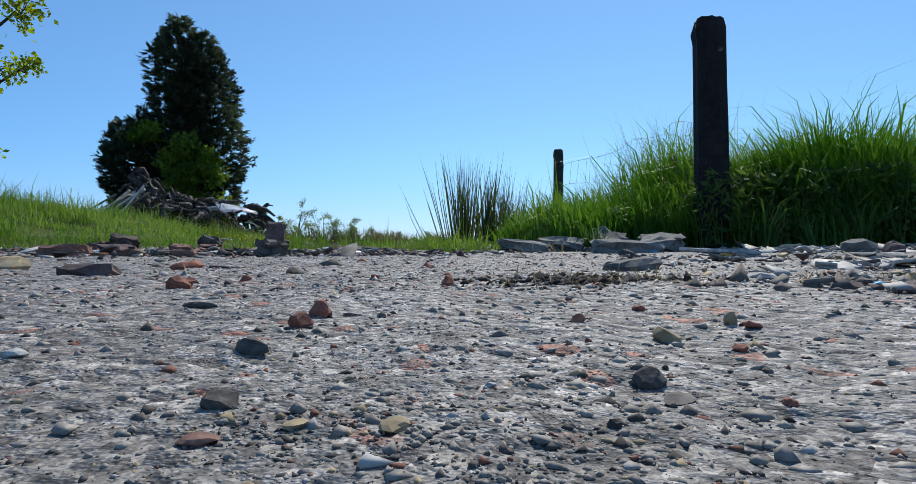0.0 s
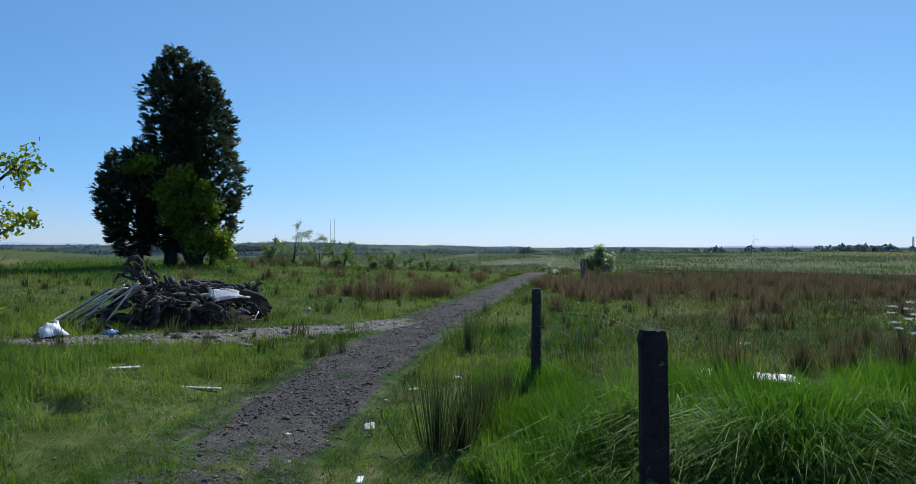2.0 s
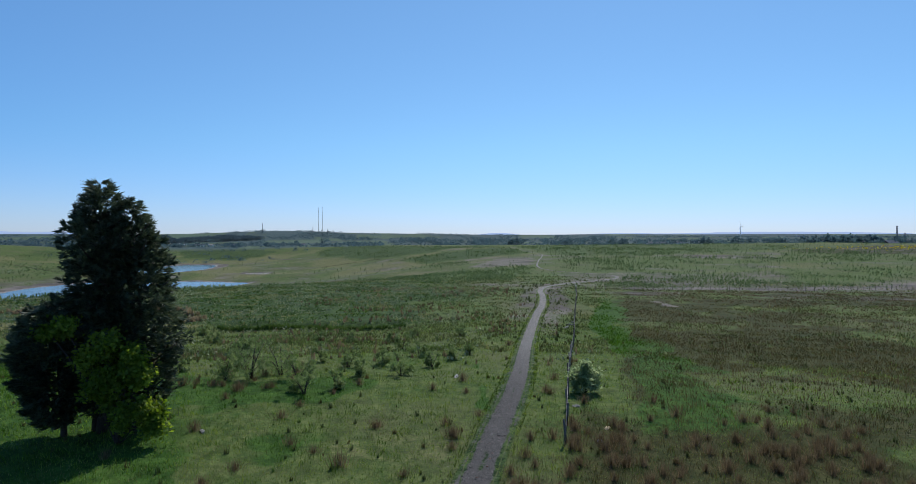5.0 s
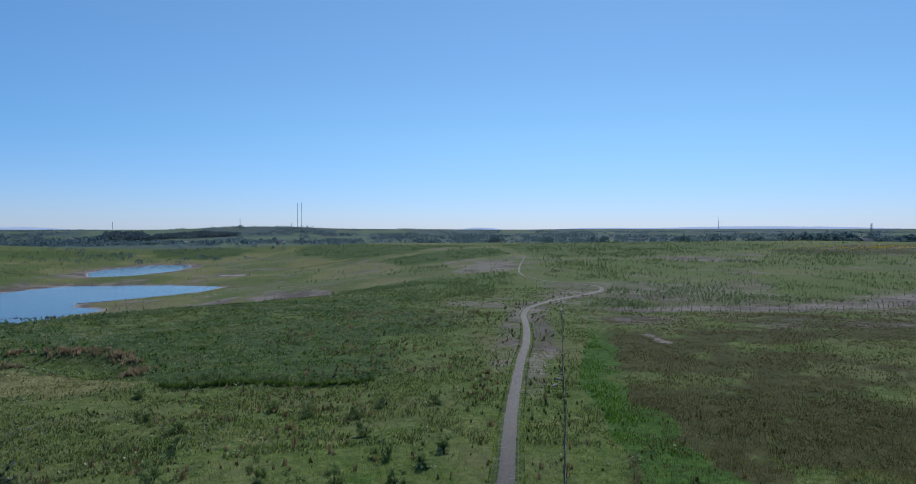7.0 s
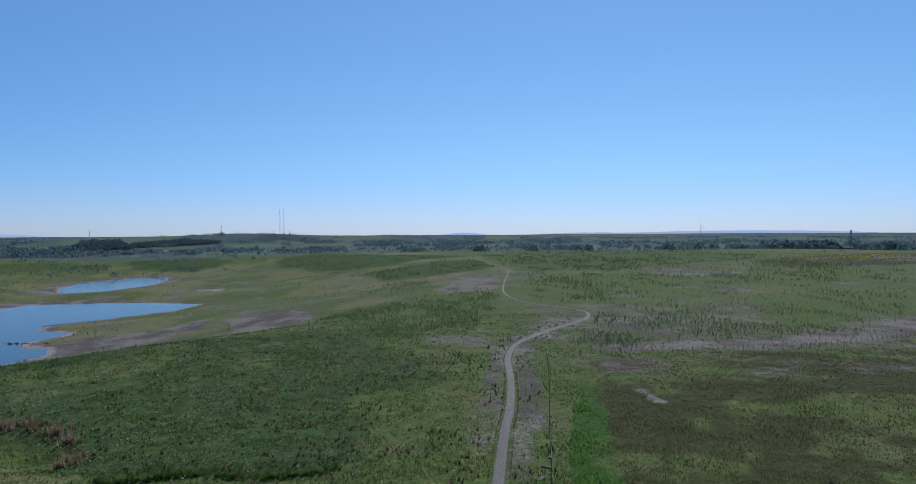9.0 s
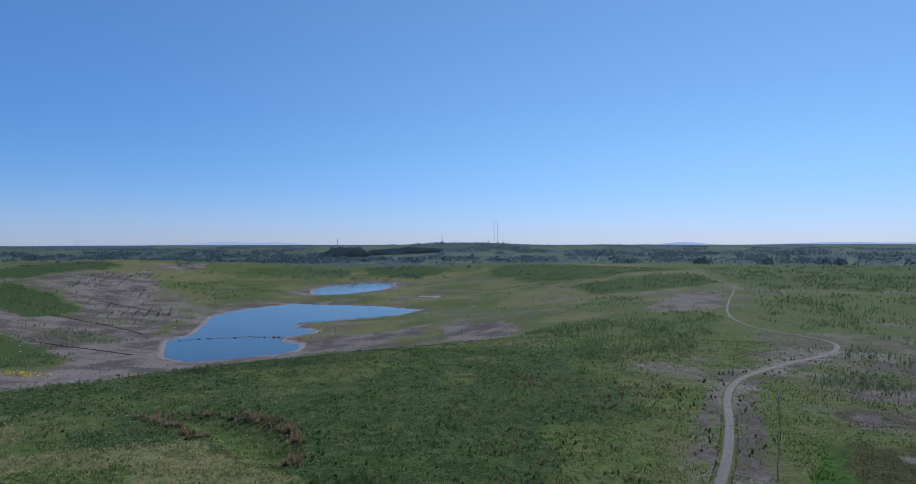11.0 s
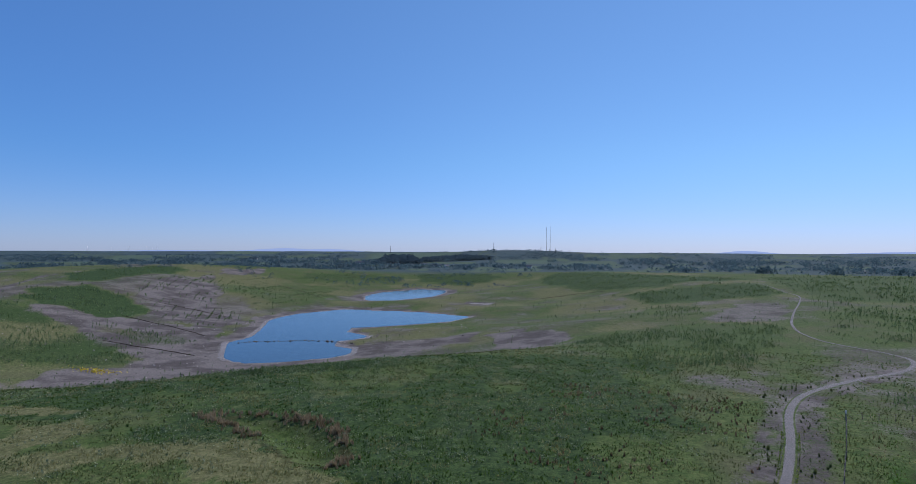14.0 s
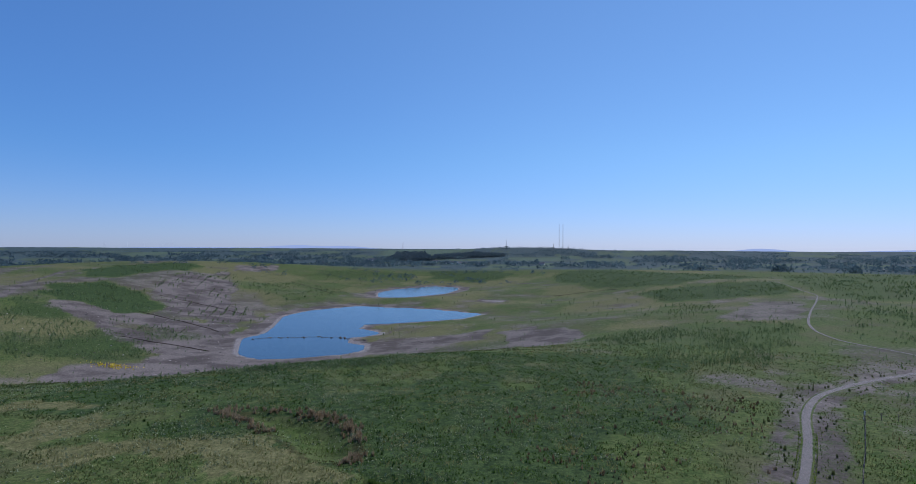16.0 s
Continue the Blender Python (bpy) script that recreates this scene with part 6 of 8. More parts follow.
def loose_stones(name, n, seed, place, sizes, mats, label, lift=None):
    """Small stones too many to count, one mesh for each colour."""
    rng = np.random.default_rng(seed)
    base = np.array([(1, 0, 0), (-1, 0, 0), (0, 1, 0), (0, -1, 0), (0, 0, 1), (0, 0, -1)], float) + rng.normal(0, 0.12, (6, 3))
    tri = np.array([(0, 2, 4), (2, 1, 4), (1, 3, 4), (3, 0, 4), (2, 0, 5), (1, 2, 5), (3, 1, 5), (0, 3, 5)])
    pick = rng.choice(len(mats), n, p=[m[1] for m in mats])
    x, y = place(rng, n)
    z = np.maximum(height(x, y), WATER) + (lift(x, y) if lift else 0)
    for k, (mat, _) in enumerate(mats):
        i = np.nonzero(pick == k)[0]
        if not len(i):
            continue
        s = sizes(rng, len(i), x[i], y[i])
        v = base[None] * (1 + rng.uniform(-0.30, 0.55, (len(i), len(base), 1))) + rng.normal(0, 0.22, (len(i), len(base), 3))
        v = v * s[:, None, None] * rng.uniform(0.55, 1.25, (len(i), 1, 3)) * [[[1, 1, 0.62]]]
        a = rng.uniform(0, 6.28, len(i))
        c, q = np.cos(a)[:, None], np.sin(a)[:, None]
        v = np.stack([v[..., 0] * c - v[..., 1] * q + x[i][:, None], v[..., 0] * q + v[..., 1] * c + y[i][:, None], v[..., 2] + (z[i] + s * rng.uniform(-0.34, 0.12, len(i)))[:, None]], -1)
        f = (tri[None] + (np.arange(len(i)) * len(base))[:, None, None]).reshape(-1, 3)
        put(name, fast_mesh(name, v.reshape(-1, 3), f, mat), label=label, category="gravel", kind="stuff")


def close_gravel(rng, n):
    a, r = rng.normal(0, 0.62, n), np.exp(rng.uniform(math.log(0.10), math.log(3.6), n))
    return 0.1 + np.sin(a) * r, np.cos(a) * r - 0.02


def by_reach(rng, n, x, y):
    r = np.hypot(x, y)
    return np.exp(rng.normal(-0.40, 0.62, n).clip(-1.6, 1.25)) * (0.0006 + 0.0021 * np.sqrt(r))


loose_stones("gravel", 17000, 31, close_gravel, by_reach, ((PEBBLE, 0.60), (SLATE, 0.10), (FLINT, 0.13), (RED_CHIP, 0.06), (PALE_SHARD, 0.04), (OCHRE, 0.07)), "loose grey gravel with brick and slate chips")


def open_gravel(rng, n):
    a, r = rng.normal(0, 0.62, n), rng.uniform(0.7, 3.9, n)
    return 0.1 + np.sin(a) * r, np.cos(a) * r - 0.02


loose_stones("grit", 10000, 34, open_gravel, lambda rng, n, x, y: np.exp(rng.normal(-0.3, 0.5, n).clip(-1.2, 1.2)) * 0.0044, ((PEBBLE, 0.48), (SLATE, 0.22), (FLINT, 0.20), (RED_CHIP, 0.06), (PALE_SHARD, 0.04)), "fine stony grit trodden into the forecourt")


def on_track(rng, n):
    p = np.array(dense(smooth_line(TRACK[1:9], 10), 0.3))
    w = np.exp(-p[:, 1] / 14)
    k = rng.choice(len(p), n, p=w / w.sum())
    return p[k, 0] + rng.normal(0, 0.62, n), p[k, 1] + rng.uniform(-0.4, 0.4, n)


loose_stones("track_stones", 13500, 32, on_track, lambda rng, n, x, y: np.exp(rng.normal(-0.45, 0.66, n).clip(-1.6, 1.3)) * (0.0085 + 0.0005 * y), ((SLATE, 0.40), (PEBBLE, 0.03), (FLINT, 0.50), (BRICK, 0.07)), "dark angular stone on the farm track", lambda x, y: (0.018 + 0.0007 * np.hypot(x, y)) * (1 - sstep(0.5, 0.85, line_dist(x, y, TRACK_LINE))) * sstep(4.6, 6.2, y))


def on_spur(rng, n):
    p = np.array(dense_even(smooth_line(SPUR, 8), 0.2))
    k = rng.integers(0, len(p), n)
    return p[k, 0] + rng.normal(0, 0.55, n), p[k, 1] + rng.normal(0, 0.5, n)


loose_stones("spur_stones", 2600, 35, on_spur, lambda rng, n, x, y: np.exp(rng.normal(-0.2, 0.6, n).clip(-1.2, 1.2)) * 0.024, ((SLATE, 0.40), (PEBBLE, 0.28), (FLINT, 0.28), (BRICK, 0.04)), "grey stones trodden into the earth track", lambda x, y: 0.02 * (1 - sstep(0.4, 0.9, line_dist(x, y, SPUR))))


def heap(rng, n):
    x, y = rng.normal(-1.45, 0.55, n), rng.normal(2.85, 0.36, n)
    k = rng.uniform(0, 1, n) < 0.35
    return np.where(k, rng.normal(-0.5, 0.35, n), x), np.where(k, rng.normal(2.75, 0.22, n), y)


loose_stones("rubble", 1700, 33, heap, lambda rng, n, x, y: np.exp(rng.normal(0, 0.5, n).clip(-1.2, 1.3)) * 0.012, ((DARK_BRICK, 0.24), (BRICK, 0.18), (SLATE, 0.30), (FLINT, 0.19), (PALE_SHARD, 0.03), (OCHRE, 0.06)), "broken brick and slate rubble")


def shards(name, n, seed, place, size, mats, label):
    """Thin broken slates and plaster lying at all angles."""
    rng = np.random.default_rng(seed)
    x, y = place(rng, n)
    z = height(x, y)
    k = 6
    ang = np.sort(rng.uniform(0, 2 * np.pi, (n, k)), 1)
    r = size * np.exp(rng.normal(0, 0.45, (n, 1))) * rng.uniform(0.55, 1.2, (n, k))
    px, py = np.cos(ang) * r * rng.uniform(0.5, 1.0, (n, 1)), np.sin(ang) * r
    tx, ty = rng.normal(0, 0.24, (n, 1)), rng.normal(0, 0.24, (n, 1))
    pz = px * tx + py * ty + rng.uniform(0.003, 0.018, (n, 1))
    thick = rng.uniform(0.003, 0.008, (n, 1))
    top = np.stack([px + x[:, None], py + y[:, None], pz + z[:, None]], -1)
    low = top - np.stack([0 * px, 0 * px, thick + 0 * px], -1)
    v = np.concatenate([top, low], 1)
    f = [(0, i, i + 1) for i in range(1, k - 1)] + [(k, k + i + 1, k + i) for i in range(1, k - 1)]
    for i in range(k):
        j = (i + 1) % k
        f += [(i, k + i, k + j), (i, k + j, j)]
    pick = rng.choice(len(mats), n, p=[m[1] for m in mats])
    for q, (mat, _) in enumerate(mats):
        w = v[pick == q]
        if len(w):
            ff = (np.array(f)[None] + (np.arange(len(w)) * 2 * k)[:, None, None]).reshape(-1, 3)
            put(name, fast_mesh(name, w.reshape(-1, 3), ff, mat), label=label, category="rubble", kind="stuff")


def slate_spill(rng, n):
    x = rng.uniform(1.55, 5.2, n)
    return x, np.clip(2.95 + 0.05 * x + rng.normal(0, 0.32, n) - 0.15 * (x > 2.2) * rng.uniform(0, 3, n), 1.1, 3.75)


shards("slate_spill", 3900, 41, slate_spill, 0.031, ((PALE_SHARD, 0.12), (CONCRETE, 0.12), (LITTER, 0.56), (SLATE, 0.04), (DEAD_ROOT, 0.16)), "pale broken slates and plaster spilled by the verge")
shards("slate_scraps", 650, 42, heap, 0.026, ((SLATE, 0.5), (CONCRETE, 0.2), (PALE_SHARD, 0.18), (BRICK, 0.12)), "broken slates among the bricks")
shards("slate_scraps", 260, 43, lambda rng, n: (rng.uniform(0.6, 1.9, n), rng.uniform(0.75, 2.2, n)), 0.018, ((SLATE, 0.4), (DARK_BRICK, 0.25), (PALE_SHARD, 0.25), (OCHRE, 0.10)), "thin chips scattered over the gravel")
shards("white_flakes", 120, 44, lambda rng, n: (rng.uniform(0.95, 2.1, n), 1.38 + rng.normal(0, 0.04, n)), 0.034, ((PALE_SHARD, 0.5), (LITTER, 0.5)), "line of white plaster flakes on the gravel")

loose_stones("earth_clods", 800, 35, lambda rng, n: (rng.normal(0.33, 0.085, n), rng.normal(0.93, 0.06, n)), lambda rng, n, x, y: np.exp(rng.normal(0, 0.5, n).clip(-1, 1.2)) * 0.006, ((PEAT, 0.6), (FLINT, 0.3), (SLATE, 0.1)), "dark crumbs of dug earth on the gravel")
loose_stones("forecourt_chips", 500, 36, lambda rng, n: (rng.normal(0.85, 0.22, n), rng.normal(0.98, 0.12, n)), lambda rng, n, x, y: np.exp(rng.normal(0, 0.5, n).clip(-1, 1.3)) * 0.007, ((DARK_BRICK, 0.3), (OCHRE, 0.1), (SLATE, 0.35), (PEBBLE, 0.25)), "brick and stone chips trodden into the forecourt")


# ---------- the heap of dead roots ----------
def gnarl(rng, start, way, length, r0, wander=0.3, sag=0.05, forks=3):
    """A gnarled root: a wandering, knotted, tapered tube with forks."""
    n = max(7, int(length / 0.11))
    d, pts = np.array(way, float), [np.array(start, float)]
    d /= np.linalg.norm(d)
    for _ in range(n - 1):
        d = d + rng.normal(0, wander, 3)
        d[2] -= sag
        d /= np.linalg.norm(d)
        q = pts[-1] + d * length / n
        q[2] = min(max(q[2], 0.04), 0.74 + 0.55 * math.exp(-((q[0] + 0.7) / 0.45) ** 2) + rng.uniform(0, 0.06))
        pts.append(q)
    rad = (np.linspace(1, 0.18, n) ** 0.8) * r0 * (1 + 0.28 * rng.normal(0, 1, n).clip(-1, 1.4))
    lines = [(pts, rad)]
    for _ in range(forks):
        k = int(rng.integers(n // 3, n - 1))
        w = np.array(pts[min(k + 1, n - 1)]) - pts[k - 1] + rng.normal(0, 0.16, 3)
        lines += gnarl(rng, pts[k], w, length * rng.uniform(0.2, 0.45), rad[k] * 0.6, wander * 1.2, sag * 0.5, 0)
    return lines


def root_heap():
    cx, cy = -6.8, 13.4
    g = ground_z(cx, cy)
    heap_ob = thing("root_heap", pose(cx, cy, g, 0, 0, 32) @ Matrix.Diagonal((0.94, 0.94, 1.12, 1)), "tangled heap of dead dark roots, split planks and stumps", "root heap")
    rng = np.random.default_rng(6)
    # the earthy core that holds the tangle together
    n, m = 34, 22
    u, v = np.meshgrid(np.linspace(-1, 1, n), np.linspace(-1, 1, m), indexing="ij")
    X, Y = u * 1.65 + 0.5, v * 1.15 - 0.25
    h = np.clip(1 - (u ** 2 + v ** 2), 0, 1) ** 0.6 * (0.46 + 0.25 * np.exp(-((X + 0.7) / 0.8) ** 2)) + 0.34 * (fbm(X * 2.4, Y * 2.4, 5) - 0.5) - 0.12
    i, j = np.meshgrid(np.arange(n - 1), np.arange(m - 1), indexing="ij")
    f = np.stack([i * m + j, (i + 1) * m + j, (i + 1) * m + j + 1, i * m + j + 1], -1).reshape(-1, 4)
    put("earth_core", fast_mesh("earth_core", np.stack([X.ravel(), Y.ravel(), h.ravel()], 1), f, PEAT), heap_ob, label="dark rooty earth")
    for k in range(150):
        big = k < 54
        x0 = float(np.clip(rng.normal(0.35, 0.8), -0.75, 2.0))
        crest = 0.75 + 0.42 * math.exp(-((x0 + 0.6) / 0.8) ** 2) - 0.12 * abs(x0)
        y0 = float(np.clip(rng.normal(-0.45, 0.55), -1.35, 0.7))
        start = (x0, y0, rng.uniform(0.25, 1.0) * crest * (1 - 0.4 * max(0, -y0 - 0.5)))
        a = rng.uniform(0, 6.28)
        way = (math.cos(a), math.sin(a) * 0.7 - 0.15, rng.normal(-0.08, 0.28))
        if big:
            lines = gnarl(rng, start, way, rng.uniform(0.8, 1.7), rng.uniform(0.045, 0.09), 0.34, 0.10, 5)
        else:
            lines = gnarl(rng, start, way, rng.uniform(0.4, 1.1), rng.uniform(0.012, 0.034), 0.36, 0.03, 3)
        put("root", tube_mesh("root", lines, BLEACHED if k % 8 == 5 and not big else DEAD_ROOT, 5, False), heap_ob)
    # the looped root that stands up, the trunk along the back, low logs in front
    put("root", tube_mesh("root", [([(-0.35, 0, 0.5), (-0.55, -0.1, 0.9), (-0.86, -0.15, 1.1), (-0.98, -0.1, 1.22), (-0.9, -0.1, 1.34), (-0.74, -0.1, 1.36), (-0.64, -0.05, 1.25), (-0.6, 0.0, 1.12)], [0.13, 0.11, 0.075, 0.095, 0.07, 0.08, 0.05, 0.02])] + gnarl(rng, (-0.8, -0.1, 1.1), (-0.5, -0.2, 0.2), 0.5, 0.04, 0.4, 0.05, 3), DEAD_ROOT, 6, False), heap_ob)
    for x0, y0, z0, way, length, r0 in ((-0.2, 0.5, 0.72, (1, -0.03, 0.03), 1.8, 0.12), (0.2, -0.6, 0.42, (1, -0.2, -0.1), 1.3, 0.14), (-0.7, -1.2, 0.20, (-1, 0.03, -0.06), 1.2, 0.11), (0.4, -0.2, 0.62, (0.9, -0.1, 0.1), 1.2, 0.11)):
        put("trunk", tube_mesh("trunk", gnarl(rng, (x0, y0, z0), way, length, r0, 0.12, 0.0, 5), DEAD_ROOT, 7, False), heap_ob)
    for s in range(4):
        put("root", tube_mesh("root", gnarl(rng, (-0.4 - 0.25 * s, -1.0, 0.45), (-0.6, -0.9, -0.3), 1.5, 0.06, 0.22, 0.02, 3), DEAD_ROOT, 6), heap_ob)
    # broad split slabs of stump wood, grey on their upper faces
    for k in range(26):
        x0, y0 = float(np.clip(rng.normal(0.2, 0.75), -1.0, 1.7)), float(np.clip(rng.normal(-0.5, 0.5), -1.25, 0.5))
        a = rng.uniform(0, 6.28)
        pts, rad = gnarl(rng, (x0, y0, rng.uniform(0.35, 0.85)), (math.cos(a), math.sin(a) * 0.6, rng.normal(0, 0.25)), rng.uniform(0.45, 1.0), rng.uniform(0.07, 0.13), 0.22, 0.05, 0)[0]
        v, f = quads_to_tris(*tube(pts, rad, 6))
        v = np.mean(pts, 0) + (v - np.mean(pts, 0)) * [1, 1, 0.62]
        put("stump_slab", fast_mesh("stump_slab", v, f, BLEACHED if k % 9 == 4 else DEAD_ROOT), heap_ob)
    # knotted stubs round the standing root
    for k in range(14):
        a = rng.uniform(0, 6.28)
        put("root", tube_mesh("root", gnarl(rng, (-0.72 + rng.normal(0, 0.13), -0.1, rng.uniform(0.75, 1.25)), (math.cos(a), math.sin(a), rng.normal(0.1, 0.4)), rng.uniform(0.15, 0.34), rng.uniform(0.03, 0.065), 0.4, 0.0, 3), DEAD_ROOT, 5, False), heap_ob)
    # a clod of earth held by the root plate
    part("earth_clod", stone_bm((0.48, 0.40, 0.36), 12, 1.0, 0.34, 4), PEAT, heap_ob, "dark earth clod", m=pose(2.05, -0.05, 0.28))
    # root plate at the end: short roots radiating from one lump
    for k in range(26):
        a, b = rng.uniform(0, 6.28), rng.uniform(-0.3, 0.9)
        put("root", tube_mesh("root", gnarl(rng, (2.0, 0.0, 0.42), (math.cos(a), 0.6 * math.sin(a), b), rng.uniform(0.35, 0.65), rng.uniform(0.05, 0.11), 0.3, 0.0, 2), DEAD_ROOT, 6), heap_ob)
    # split planks leaning against the near end
    for k in range(8):
        q = k / 7
        x0, x1 = -2.55 + 1.0 * q + rng.normal(0, 0.06), -1.2 + 0.5 * q + rng.normal(0, 0.10)
        z1, y0 = 0.72 + 0.2 * q * rng.uniform(0.3, 1.1), -0.35 - 1.0 * q + rng.normal(0, 0.14)
        z0 = rng.uniform(0.04, 0.14)
        bm = block_bm((math.hypot(x1 - x0, z1 - z0), rng.uniform(0.18, 0.32), 0.028), k + 3, 0.3, 0.006, 2)
        part("split_plank", bm, BLEACHED if k % 4 != 2 else OLD_WOOD, heap_ob, "pale splintered plank", m=pose((x0 + x1) / 2, y0, (z0 + z1) / 2, rng.uniform(-8, 14), -math.degrees(math.atan2(z1 - z0, x1 - x0)), rng.uniform(-22, 26)))
    # curved white panel: a bent three-cornered sheet
    bm = bmesh.new()
    rows = []
    for i in range(9):
        t = i / 8
        half = 0.56 * (1 - 0.75 * t)
        rows.append([bm.verts.new((t * 1.05 - 0.5, half * (2 * j / 4 - 1) + 0.08 * t, 0.05 * math.sin(t * 2.6) - 0.008 * (j - 2) ** 2)) for j in range(5)])
    for ra, rb in zip(rows, rows[1:]):
        for j in range(4):
            bm.faces.new((ra[j], rb[j], rb[j + 1], ra[j + 1]))
    bmesh.ops.solidify(bm, geom=bm.faces[:], thickness=0.012)
    part("white_panel", bm, WHITE_PLASTIC, heap_ob, "bent smooth white panel lying in the heap", m=pose(1.3, -0.85, 0.58, 16, 8, 8), smooth=True)


root_heap()
log = thing("fallen_branch", pose(-8.4, 21.0, ground_z(-8.4, 21.0) + 0.1), "bleached fallen branch lying in the meadow", "branch")
put("limb", tube_mesh("limb", [([(-0.75, -0.2, 0), (-0.2, -0.05, 0.08), (0.4, 0.1, 0.1), (0.8, 0.2, 0.3)], [0.04, 0.065, 0.05, 0.015])], BLEACHED, 8), log)
put("twig", tube_mesh("twig", [([(0.3, 0.1, 0.1), (0.7, 0.0, 0.25), (1.1, 0.1, 0.22)], [0.025, 0.016, 0.006])], BLEACHED, 5), log)


# ---------- field fences ----------
def field_fence(line, step, tall, label, wires=True):
    fence = thing("field_fence", pose(0, 0, 0), label, "fence")
    rng = random.Random(int(step * 10))
    pts = dense_even(line, step)
    mesh = tube_mesh("fence_post", [([(0, 0, -0.25), (0.01, 0, tall * 0.5), (0.0, 0.01, tall)], [0.075, 0.07, 0.066])], OLD_WOOD, 8)
    tops = []
    for x, y in pts:
        z = ground_z(x, y)
        put("post", mesh, fence, pose(x, y, z, rng.uniform(-5, 5), rng.uniform(-5, 5), rng.uniform(0, 90)))
        tops.append((x, y, z))
    if wires:
        for h in (0.35, 0.7, 1.0):
            put("strand", tube_mesh("strand", [([(x, y, z + h * tall) for x, y, z in tops], 0.012)], WIRE, 3), fence)


field_fence(FENCE_NEAR, 3.2, 1.35, "grey wooden post and wire fence running up the field edge")
field_fence(FENCE_FAR, 3.1, 1.4, "row of grey fence posts across the far end of the field")
corner = thing("strainer_post", pose(36.2, 166.2, ground_z(36.2, 166.2), 0, 3, 0), "pale corner strainer post with a brace", "post")
put("post", tube_mesh("post", [([(0, 0, -0.3), (0, 0, 1.7)], 0.12)], BLEACHED, 9), corner)
put("brace", tube_mesh("brace", [([(0, 0, 1.2), (1.3, 0.2, 0.1)], 0.06)], OLD_WOOD, 6), corner)
# ---------- grass, rushes, herbs ----------
def track_free(x, y, gap):
    r = np.hypot(x, y)
    return (line_dist(x, y, TRACK_LINE) > gap + 0.003 * r) & (line_dist(x, y, SPUR) > 0.65)


def grass(name, x, y, tall, wide, material, seed, label, lean=0.35, segments=2, drift=(0.0, 0.0)):
    rng = np.random.default_rng(seed)
    v, f = blades(x, y, height(x, y) - 0.01, tall, wide, rng, lean, segments, drift)
    return put(name, fast_mesh(name, v, f, material), label=label, category="grass", kind="stuff")


rng = np.random.default_rng(101)
# tall bright grass of the verge behind the gate post
n = 86000
x = rng.uniform(0.2, 9.5, n)
y = 3.25 + (2.9 + 2.6 * (1 - sstep(1.6, 2.3, x)) + 0.9 * vnoise(x * 1.3, x * 0, 2)) * rng.uniform(0, 1, n) ** 1.25
left_edge = 0.95 - 0.45 * sstep(3.4, 5.5, y) + (fbm(x * 0 + 3, y, 5) - 0.5) * 0.6
front = 3.58 - 0.20 * sstep(1.5, 1.9, x) + 0.25 * fbm(x * 1.4, y * 0, 6)
keep = (x < 9.4 - 2.2 * fbm(x * 0 + 1, y * 0.9, 66) - 0.5 * (y > 6)) & (x > left_edge) & (y > front) & (vnoise(x * 1.7, y * 1.7, 8) > 0.10)
x, y = x[keep], y[keep]
up = sstep(0.3, 1.9, x) * sstep(3.3, 4.4, y)
tall = (0.26 + 0.50 * up) * (0.35 + 1.15 * fbm(x * 1.6, y * 1.6, 9)) * np.exp(rng.normal(0, 0.16, len(x))) * (1 - 0.55 * sstep(5.4, 7.2, y)) * (1 - 0.17 * sstep(2.2, 3.4, x))
lean_x, lean_y = -0.22 + 0.5 * (vnoise(x * 1.2, y * 1.2, 33) - 0.5), -0.12 + 0.5 * (vnoise(x * 1.2, y * 1.2, 34) - 0.5)
wide = 0.0092 * np.exp(rng.normal(0, 0.35, len(x)))
for rows, joints in ((y < 5.0, 3), (y >= 5.0, 2)):
    grass("tall_grass", x[rows], y[rows], tall[rows], wide[rows], BLADE_TALL, joints, "tall lush bright green verge grass", 0.27, joints, (lean_x[rows], lean_y[rows]))
# darker rank growth at the foot of the verge, added to deepen its shade
n = 9000
x = rng.uniform(1.6, 8.0, n)
y = 3.5 + np.abs(rng.normal(0, 0.30, n))
v, f = leaves(np.stack([x, y, height(x, y) + rng.uniform(0.02, 0.5, n)], 1), rng.uniform(0.012, 0.03, n), rng, droop=0.05, stretch=3.6)
put("verge_shade_herbs", fast_mesh("verge_shade_herbs", v, f, HERB), label="dark rank herbs deepening the shade at the foot of the verge", category="herbs", kind="stuff")
# flowering grass stalks above the verge and round the post
n = 300
x, y = np.concatenate([rng.normal(1.88, 0.15, 230), rng.uniform(2.2, 8.5, 70)]), np.concatenate([rng.normal(4.9, 0.4, 230), rng.uniform(4.8, 7.0, 70)])
grass("seed_stalks", x, y, np.concatenate([rng.uniform(0.7, 1.30, 230), rng.uniform(0.65, 1.0, 70)]), 0.0048, BLADE_DRY, 2, "thin straw coloured seed stalks over the verge", 0.16, 2)
